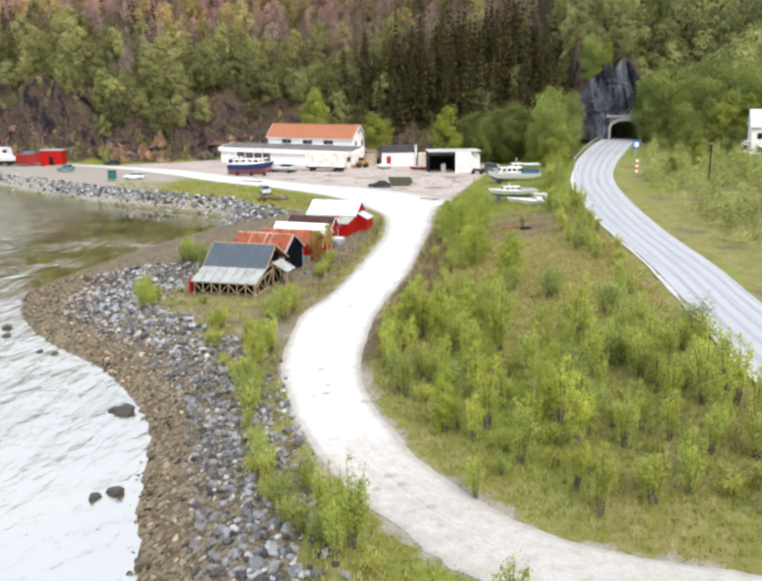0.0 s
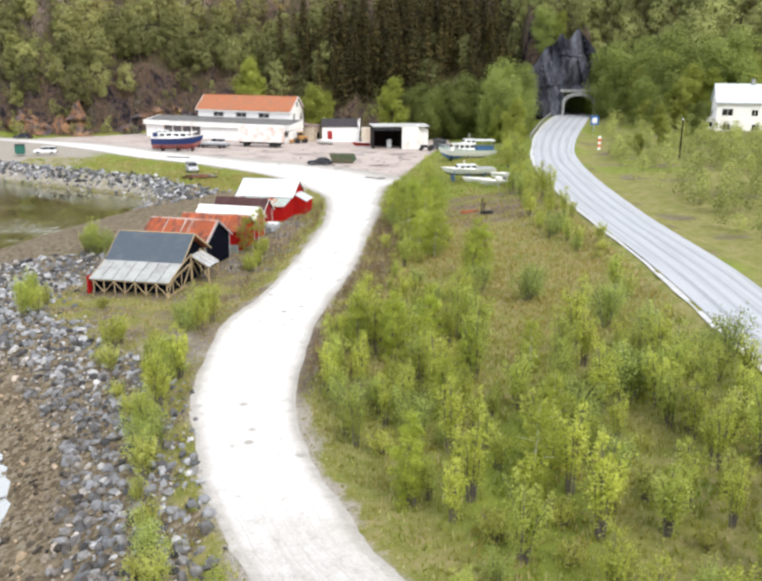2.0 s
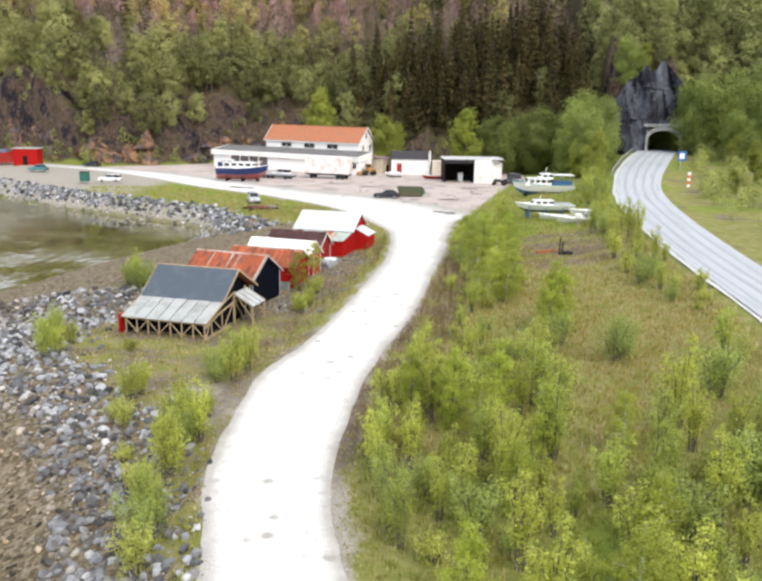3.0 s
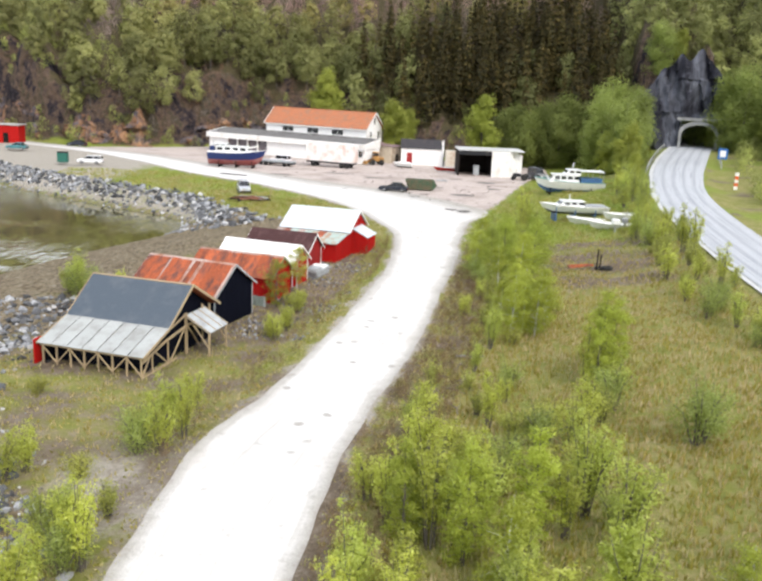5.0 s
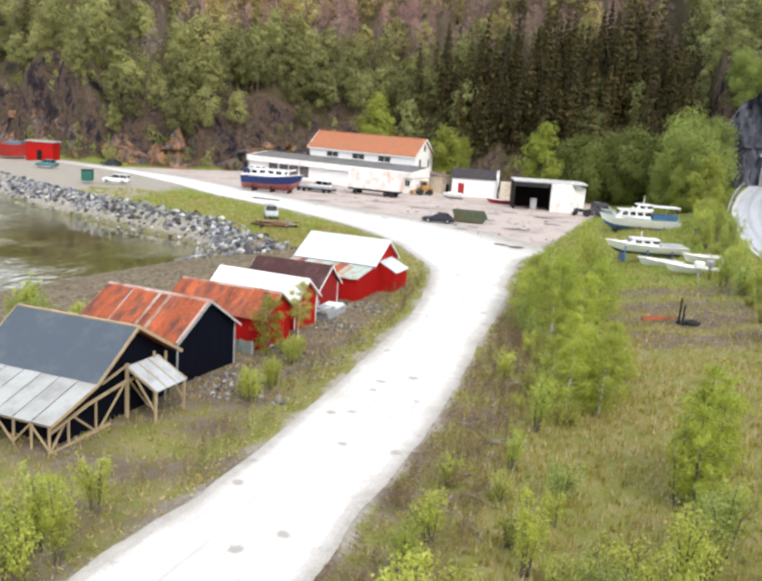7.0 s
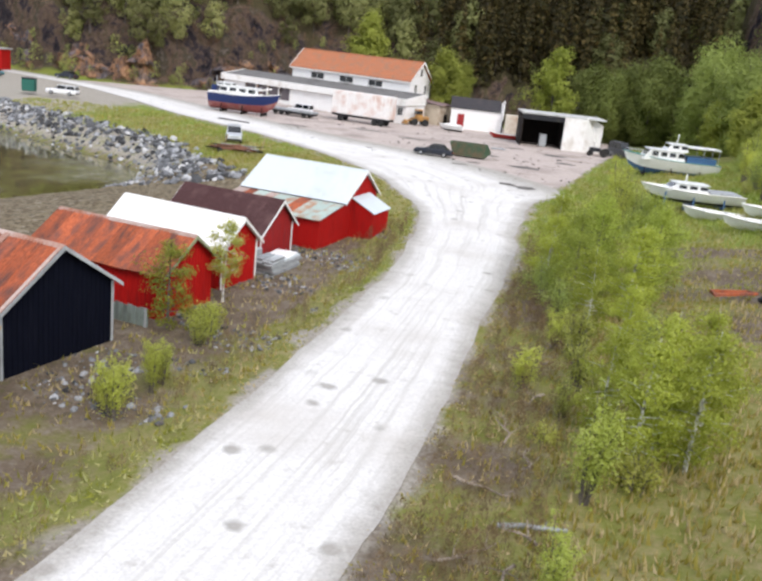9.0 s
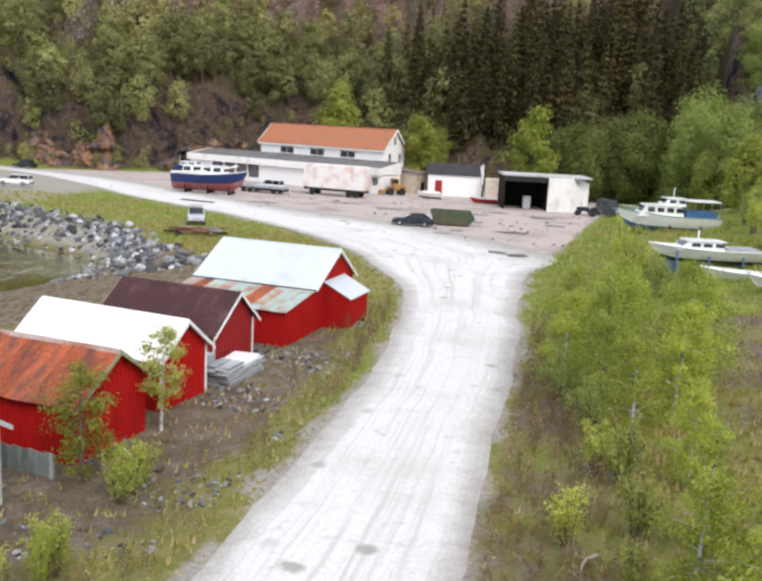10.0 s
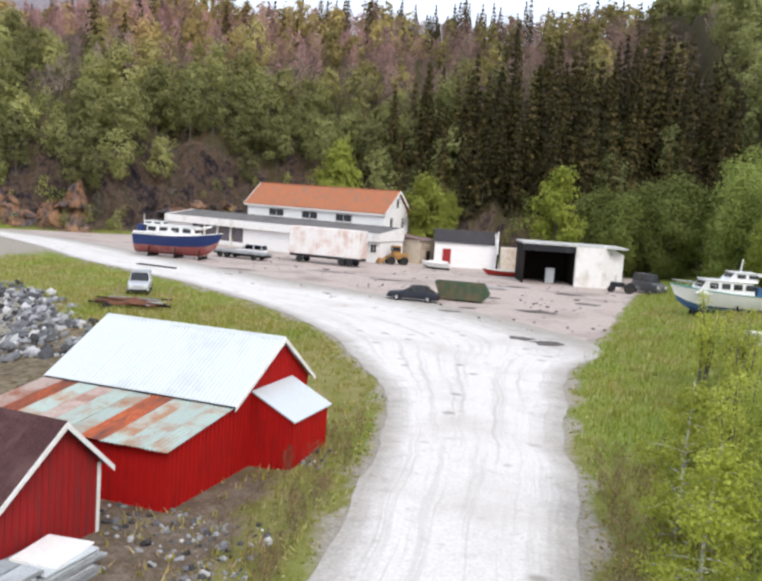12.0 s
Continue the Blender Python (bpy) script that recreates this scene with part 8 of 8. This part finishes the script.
ok = ((fm["d"] > 3) & (fm["d"] < 150) & ~((st > 1.5) & (rf.rand(len(fx)) < 0.4)) & ~fm["on_hwy"] & ~((fx > 50) & (fx < 76) & (fm["d"] < 9)))
ok &= ~((fx < -40) & (fm["d"] < 7) & (rf.rand(len(fx)) < 0.45))
ok &= ~((fx > -62) & (fx < -6) & (fm["d"] < 15 - 5 * smooth(-24, -8, fx)) & (rf.rand(len(fx)) < 0.92))
ok &= np.abs(fx - 2) < 60 + (fy + 10) * 0.55
w_up = smooth(22, 55, fm["d"])
patch = wobble(fx, fy, 45, 51)
centre = smooth(-24, 2, fx + 10 * wobble(fx, fy, 24, 52)) * (1 - smooth(40, 58, fx + 8 * wobble(fx, fy, 21, 53))) * (1 - smooth(28, 50, fm["d"] + 8 * patch - 0.3 * np.clip(fx - 10, -20, 30)))
p_spruce = np.clip(0.03 + 0.74 * centre + 0.34 * smooth(82, 105, fm["d"]) + 0.10 * patch + 0.06 * (fx > 90), 0.03, 0.97)
p_bare = np.clip(0.05 + 0.85 * smooth(60, 44, fx) * smooth(26, 52, fm["d"] + 9 * patch + 14 * smooth(-30, 0, fx)) + 0.15 * patch, 0.02, 0.8)
pick = rf.rand(len(fx))
p_spruce[n_grid:] = centre[n_grid:] > 0.5
ok[n_grid:] &= centre[n_grid:] > 0.5
kinds = np.where(pick < p_spruce, 1, np.where(pick < p_spruce + (1 - p_spruce) * p_bare, 2, 0))
for kind, protos, material, bark, name, label, lo, hi in ((0, B, FOREST_LEAF, BARK, "birch_wood", "spring-green birch wood covering the hillside", 0.8, 1.45),
                                                          (1, S, SPRUCE, BARK, "spruce_wood", "dark spruce trees among the hillside wood", 0.7, 1.3),
                                                          (2, N, TWIGS, BARK, "bare_wood", "brownish leafless trees on the hillside", 0.8, 1.25)):
    sel = np.where(ok & (kinds == kind))[0]
    shade_t = np.where(rf.rand(len(sel)) < 0.3, 0.62, 1.0) * rf.uniform(0.75, 1.4, len(sel)) * (1 + 0.22 * smooth(42, 60, fx[sel])) * (1 - 0.22 * smooth(-25, -5, fx[sel]) * (1 - smooth(40, 60, fx[sel])))
    warm = smooth(10, -80, fx[sel]) * (0.3 + 0.6 * rf.rand(len(sel))) * (0.3 + 0.7 * smooth(20, 55, fm["d"][sel]))
    bud = smooth(28, 60, fm["d"][sel]) * smooth(60, 35, fx[sel]) * (kind != 1)          # higher up the leaves are only in bud
    tint = np.stack([shade_t * (1 + 0.25 * warm + 0.14 * (kind == 1) + 0.22 * bud), shade_t * (1 - 0.02 * warm), shade_t * (1 + 0.14 * warm)], 1) * (1 + 0.18 * bud + 0.15 * smooth(-20, -60, fx[sel]))[:, None]
    forest(name, label, np.stack([fx[sel], fy[sel], fh[sel] - 0.2], 1), [(protos if kind else FAR if fm["d"][j] > 70 else B if fm["d"][j] > 32 else NEAR)[i] for i, j in zip(rf.randint(0, len(protos), len(sel)), sel)], material, bark, tint, rf.uniform(lo, hi, len(sel)) * (1 + (kind == 1) * centre[sel] * rf.uniform(-0.15, 0.5, len(sel))), rf.rand(len(sel)) * 6.28)
# scrub along the foot of the hill and beside the main road
sx, sy = np.r_[rf.uniform(-150, 120, 2300), rf.uniform(-112, -10, 320), rf.uniform(34, 80, 900)], np.r_[rf.uniform(60, 268, 2300), rf.uniform(232, 274, 320), rf.uniform(90, 235, 900)]
sh, sm = lay(sx, sy)
okb = ((sm["d"] > -1.5) & (sm["d"] < 11) & ~sm["on_road"] & ~((sx > 55) & (sx < 74) & (sy > 236))) | (sm["east"] & (sm["dh"] > 5) & (rf.rand(len(sx)) < 0.55 + 0.35 * (sm["dh"] > 20)) & ~((np.abs(sx - 83) < 10) & (np.abs(sy - 186) < 12)))
more = (sm["d"] > 0) & (sm["d"] < 40) & (rf.rand(len(sx)) < 0.9)
okb |= more & ~((sx > 48) & (sx < 78) & (sm["d"] < 10))
okb &= ~((sx > -45) & (sx < 28) & (sy < 246))
okb &= ~((sx > -60) & (sx < -6) & (sm["d"] > 1.5) & (sm["d"] < 17) & (rf.rand(len(sx)) < 0.8))
sel = np.where(okb & ~sm["on_hwy"])[0]
tn = rf.uniform(0.7, 1.5, len(sel))
forest("scrub", "light green scrub along the hill's foot and the road bank", np.stack([sx[sel], sy[sel], sh[sel] - 0.1], 1), [LOW[i] for i in rf.randint(0, 4, len(sel))], FOREST_LEAF, BARK,
       np.stack([tn, tn * 1.03, tn * 0.85], 1), rf.uniform(0.16, 0.48, len(sel)), rf.rand(len(sel)) * 6.28)

# red-brown brush on the bare slope behind the white house
bx_, by_ = rf.uniform(-62, -6, 2600), rf.uniform(228, 285, 2600)
bh_, bm_ = lay(bx_, by_)
sel = np.where((bm_["d"] > 1) & (bm_["d"] < 19) & (wobble(bx_, by_, 9, 44) > -0.35))[0]
tn = rf.uniform(0.45, 1.2, len(sel))
forest("brush", "red-brown leafless brush on the slope behind the white house", np.stack([bx_[sel], by_[sel], bh_[sel] - 0.1], 1), [N[i][:450] for i in rf.randint(0, 3, len(sel))], TWIGS, BARK,
       np.stack([tn * 1.12, tn * 0.86, tn * 0.62], 1), rf.uniform(0.12, 0.3, len(sel)), rf.rand(len(sel)) * 6.28)

# low leafless brush along the verge and among the boathouses
qx = np.concatenate([rf.uniform(-2, 13, 6200), rf.uniform(-16, 0, 3000)])
qy = np.concatenate([rf.uniform(64, 132, 6200), rf.uniform(74, 134, 3000)])
qh, qm = lay(qx, qy)
okq = ~qm["on_road"] & (qm["droad"] > 0.6) & (qm["droad"] < np.where(qm["mid"], 4.4, 7.0)) & (rf.rand(len(qx)) < np.where(qm["mid"], 0.75, 0.45)) & ((qx > 0) | (qx > -3.0 - 0.12 * (134 - qy)))
sel = np.where(okq)[0]
tn = rf.uniform(0.45, 1.15, len(sel))
forest("brush", "low brown leafless brush beside the gravel road", np.stack([qx[sel], qy[sel], qh[sel] - 0.05], 1), [N[i][:360] for i in rf.randint(0, 3, len(sel))], TWIGS, BARK,
       np.stack([tn * 1.1, tn * 0.95, tn * 0.6], 1), rf.uniform(0.05, 0.15, len(sel)), rf.rand(len(sel)) * 6.28)

# ---- grass ----
gxr, gyr = np.r_[rf.uniform(-28, 31, 88000), rf.uniform(-62, 6, 16000), rf.uniform(9, 33, 9000)], np.r_[rf.uniform(30, 165, 88000), rf.uniform(148, 192, 16000), rf.uniform(162, 206, 9000)]
gh, gm = lay(gxr, gyr)
okg = ~gm["on_road"] & ~gm["on_hwy"] & (gm["s"] > gm["reach"] * 0.9) & (gm["droad"] > 0.08) & (gm["dh"] > 1.2)
gxr, gyr, gh, dro = gxr[okg], gyr[okg], gh[okg], gm["droad"][okg]
n = len(gxr)
west = np.maximum((0.85 + 0.12 * smooth(92, 100, gyr)) * (gxr < -2) * smooth(56, 62, gyr) * (1 - smooth(146, 156, gyr)), 0.75 * gm["mid"][okg] * (1 - smooth(2.8, 5, dro)) * smooth(70, 80, gyr) * (1 - smooth(120, 130, gyr)))
west = np.maximum(west, 0.8 * np.exp(-(((gxr - 20) / 8) ** 2 + ((gyr - 120) / 17) ** 2)))
thin = rf.rand(n) < 0.75 * west * (dro > 1.5)
west *= 1 - 0.7 * (gxr < 0) * (1 - smooth(1.5, 4.5, dro)) * smooth(88, 100, gyr)
lushness = np.clip(0.42 - 0.4 * west + 0.4 * wobble(gxr, gyr, 11, 61) + 0.3 * wobble(gxr, gyr, 3.2, 62) + 0.25 * (gxr > 6) * smooth(120, 134, gyr) - 0.6 * gm["mid"][okg] * smooth(62, 76, gyr) * (1 - smooth(112, 122, gyr)), 0, 1)
tops = []
cols = []
for k in range(3):
    a, lean = rf.rand(n) * 6.28, rf.rand(n) * 0.22
    hh = (0.10 + 0.34 * rf.rand(n)) * (0.3 + 0.7 * smooth(0.2, 2.0, dro)) * np.where(thin, 0.05, 1.0) * (1 - 0.35 * west)
    bx, by = gxr + rf.randn(n) * 0.09, gyr + rf.randn(n) * 0.09
    wv = 0.035 + 0.035 * rf.rand(n)
    p0 = np.stack([bx - np.cos(a) * wv, by - np.sin(a) * wv, gh - 0.03], 1)
    p1 = np.stack([bx + np.cos(a) * wv, by + np.sin(a) * wv, gh - 0.03], 1)
    p2 = np.stack([bx + np.sin(a) * lean, by + np.cos(a) * lean, gh + hh], 1)
    tops.append(np.stack([p0, p1, p2], 1).reshape(-1, 3))
    cols.append(np.repeat(1.3 * np.stack([0.95 - 0.27 * lushness, 0.84 + 0.06 * lushness, 0.74 - 0.3 * lushness], 1), 3, 0))
tagged(new("grass", cloud_mesh("grass", np.concatenate(tops), GRASS, np.concatenate(cols))), "rough spring grass, green and straw-coloured", "grass", kind="stuff")

# ---- shore stones ----
STONE_MIX = bpy.data.materials.new("mixed stones")
STONE_MIX.use_nodes = True
nt = STONE_MIX.node_tree
geo = nt.nodes.new("ShaderNodeNewGeometry")
rs = ramp_node(nt, [(0.0, (0.03, 0.029, 0.03)), (0.35, (0.105, 0.108, 0.115)), (0.65, (0.23, 0.24, 0.255)), (0.88, (0.38, 0.39, 0.405)), (1.0, (0.54, 0.54, 0.54))])
nt.links.new(geo.outputs["Random Per Island"], rs.inputs["Fac"])
att = nt.nodes.new("ShaderNodeAttribute")
att.attribute_name = "tint"
co = mix_node(nt, 1.0, rs.outputs["Color"], att.outputs["Color"], "MULTIPLY")
fn = noise_node(nt, 5, 5, 0.7, nt.nodes.new("ShaderNodeTexCoord").outputs["Object"])
fr = ramp_node(nt, [(0.3, (0.6, 0.58, 0.55)), (0.7, (1.2, 1.2, 1.2))])
nt.links.new(fn.outputs["Fac"], fr.inputs["Fac"])
nt.links.new(mix_node(nt, 1.0, co, fr.outputs["Color"], "MULTIPLY"), nt.nodes["Principled BSDF"].inputs["Base Color"])
nt.nodes["Principled BSDF"].inputs["Roughness"].default_value = 0.85

bm = nb()
bmesh.ops.create_icosphere(bm, subdivisions=1, radius=1)
ico_v = np.array([v.co[:] for v in bm.verts])
ico_f = np.array([[v.index for v in f.verts] for f in bm.faces])
bm.free()
rk = np.random.RandomState(9)


def stone_shape(r):
    d = 0.72 + 0.5 * r.rand(len(ico_v))
    return ico_v * d[:, None] * np.array([1.0, 0.6 + 0.5 * r.rand(), 0.45 + 0.3 * r.rand()])


STONES = [stone_shape(rk) for _ in range(9)]
kx = np.concatenate([rk.uniform(-48, 0, 30000), rk.uniform(-125, -14, 20000), rk.uniform(-80, -18, 20000)])
ky = np.concatenate([rk.uniform(28, 106, 30000), rk.uniform(148, 246, 20000), rk.uniform(148, 204, 20000)])
kh, km = lay(kx, ky)
fs = km["s"] / km["reach"]
rub = np.concatenate([np.zeros(len(kx), bool), np.ones(5200, bool)])
kx, ky = np.concatenate([kx, rk.uniform(-14, -2, 5200)]), np.concatenate([ky, rk.uniform(96, 133, 5200)])
kh, km = lay(kx, ky)
fs = km["s"] / km["reach"]
okk = (km["s"] > -1.0) & (fs < 0.98 + 0.1 * rk.randn(len(kx))) & ~km["on_road"] & (rk.rand(len(kx)) < np.where(ky < 120, 1 - 0.4 * km["bay"], 0.9))
okk |= rub & ~km["on_road"] & (km["droad"] > 1.5) & (wobble(kx, ky, 8, 71) > 0.1)
okk &= (fs > 0.28) | (rk.rand(len(kx)) < 0.55)
kx, ky, kh, fs, rub = kx[okk], ky[okk], kh[okk], fs[okk], rub[okk]
size = 0.74 * (0.14 + 0.5 * rk.rand(len(kx)) ** 2.6) * np.where(fs > 0.3, 1.15, 0.75) * np.where(ky > 140, 1.15, 0.86) * np.where(rub, 0.42, 1.0)
near = np.argsort(np.where((ky < 70) & (ky > 38) & (fs > 0.2), -size, 1))[:250]
is_near = np.zeros(len(kx), bool)
is_near[near] = True


def stone_pose(i):
    return Matrix.LocRotScale((kx[i], ky[i], kh[i] + 0.12 * size[i]), Euler((rk.rand() * 0.8, rk.rand() * 0.8, rk.rand() * 6.28)), (size[i],) * 3)


me = bpy.data.meshes.new("stones")
vv, ff, tc = [], [], []
off = 0
for j, i in enumerate(np.where(~is_near)[0]):
    m = np.array(stone_pose(i))
    vv.append(STONES[i % 9] @ m[:3, :3].T + m[:3, 3])
    ff.append(ico_f + off)
    off += len(ico_v)
    brown = 0.0 if rub[i] else max(0.0, min(1.0, 1.5 - fs[i] / 0.36)) * (ky[i] < 140)
    tc.append(np.tile((1 - 0.12 * brown, 1 - 0.34 * brown, 1 - 0.58 * brown), (len(ico_v), 1)))
me.from_pydata(np.concatenate(vv).tolist(), [], np.concatenate(ff).tolist())
me.materials.append(STONE_MIX)
paint(me, "tint", np.concatenate(tc))
bank = tagged(new("stone_bank", me), "grey and brown boulders and cobbles piled along the shore", "stones", kind="stuff")
stone_meshes = []
for s_ in STONES:
    sm_ = bpy.data.meshes.new("stone")
    sm_.from_pydata(s_.tolist(), [], ico_f.tolist())
    sm_.materials.append(STONE)
    stone_meshes.append(sm_)
for i in np.where(is_near)[0]:
    o = new("stone", stone_meshes[i % 9])
    o.parent = bank
    o.matrix_basis = stone_pose(i)
WET = mat("wet seaweed-covered stone", (0.045, 0.042, 0.038), (0.07, 0.055, 0.025), 0.5, 1.2, 0.45, bump=0.4, grain=7)
wet_meshes = []
for sm_ in stone_meshes:
    sm_ = sm_.copy()
    sm_.materials.clear()
    sm_.materials.append(WET)
    wet_meshes.append(sm_)
for x, y, s_ in ((-19.7, 62.0, 0.95), (-20.9, 62.6, 0.5), (-17.2, 48.2, 0.6), (-16.1, 48.9, 0.8), (-40.8, 82.0, 0.9), (-42.4, 83.4, 0.7), (-38.6, 82.6, 0.6), (-44.0, 86.0, 0.7), (-39.9, 85.6, 0.8), (-46.0, 84.6, 0.6), (-33.0, 77.6, 0.5), (-31.2, 76.8, 0.4)):
    b_ = new("boulder", stone_meshes[int(abs(x * 7)) % 9])
    b_.matrix_basis = Matrix.LocRotScale((x, y, SEA + 0.12 * s_), Euler((0.2, 0.1, x)), (s_, s_, s_ * 0.8))
    b_.data = wet_meshes[int(abs(x * 7)) % 9]
    tagged(b_, "dark wet boulder standing in the shallow water", "boulder", "boulders in the shallows")

# small loose stones and scraps strewn over the yard
dx, dy = rk.uniform(-34, 26, 900), rk.uniform(163, 222, 900)
oky = inside(dx, dy, YARD_EDGE) & (wobble(dx, dy, 14, 81) > -0.2)
dv, dfc, dt, off = [], [], [], 0
for x, y in zip(dx[oky], dy[oky]):
    sz = 0.05 + 0.18 * rk.rand() ** 4
    a = rk.rand() * 6.28
    m = np.array([[math.cos(a), -math.sin(a), 0], [math.sin(a), math.cos(a), 0], [0, 0, 0.7]]) * sz
    dv.append(STONES[rk.randint(9)] * np.array([1 + 2.2 * (rk.rand() < 0.1), 1, 1]) @ m.T + np.array([x, y, 0.03]))
    dfc.append(ico_f + off)
    off += len(ico_v)
    dt.append(np.tile(np.array((1.0, 0.85, 0.75)) * rk.uniform(0.35, 1.1), (len(ico_v), 1)))
me = bpy.data.meshes.new("debris")
me.from_pydata(np.concatenate(dv).tolist(), [], np.concatenate(dfc).tolist())
me.materials.append(STONE_MIX)
paint(me, "tint", np.concatenate(dt))
tagged(new("yard_debris", me), "small loose stones and scraps strewn over the yard", "debris", kind="stuff")
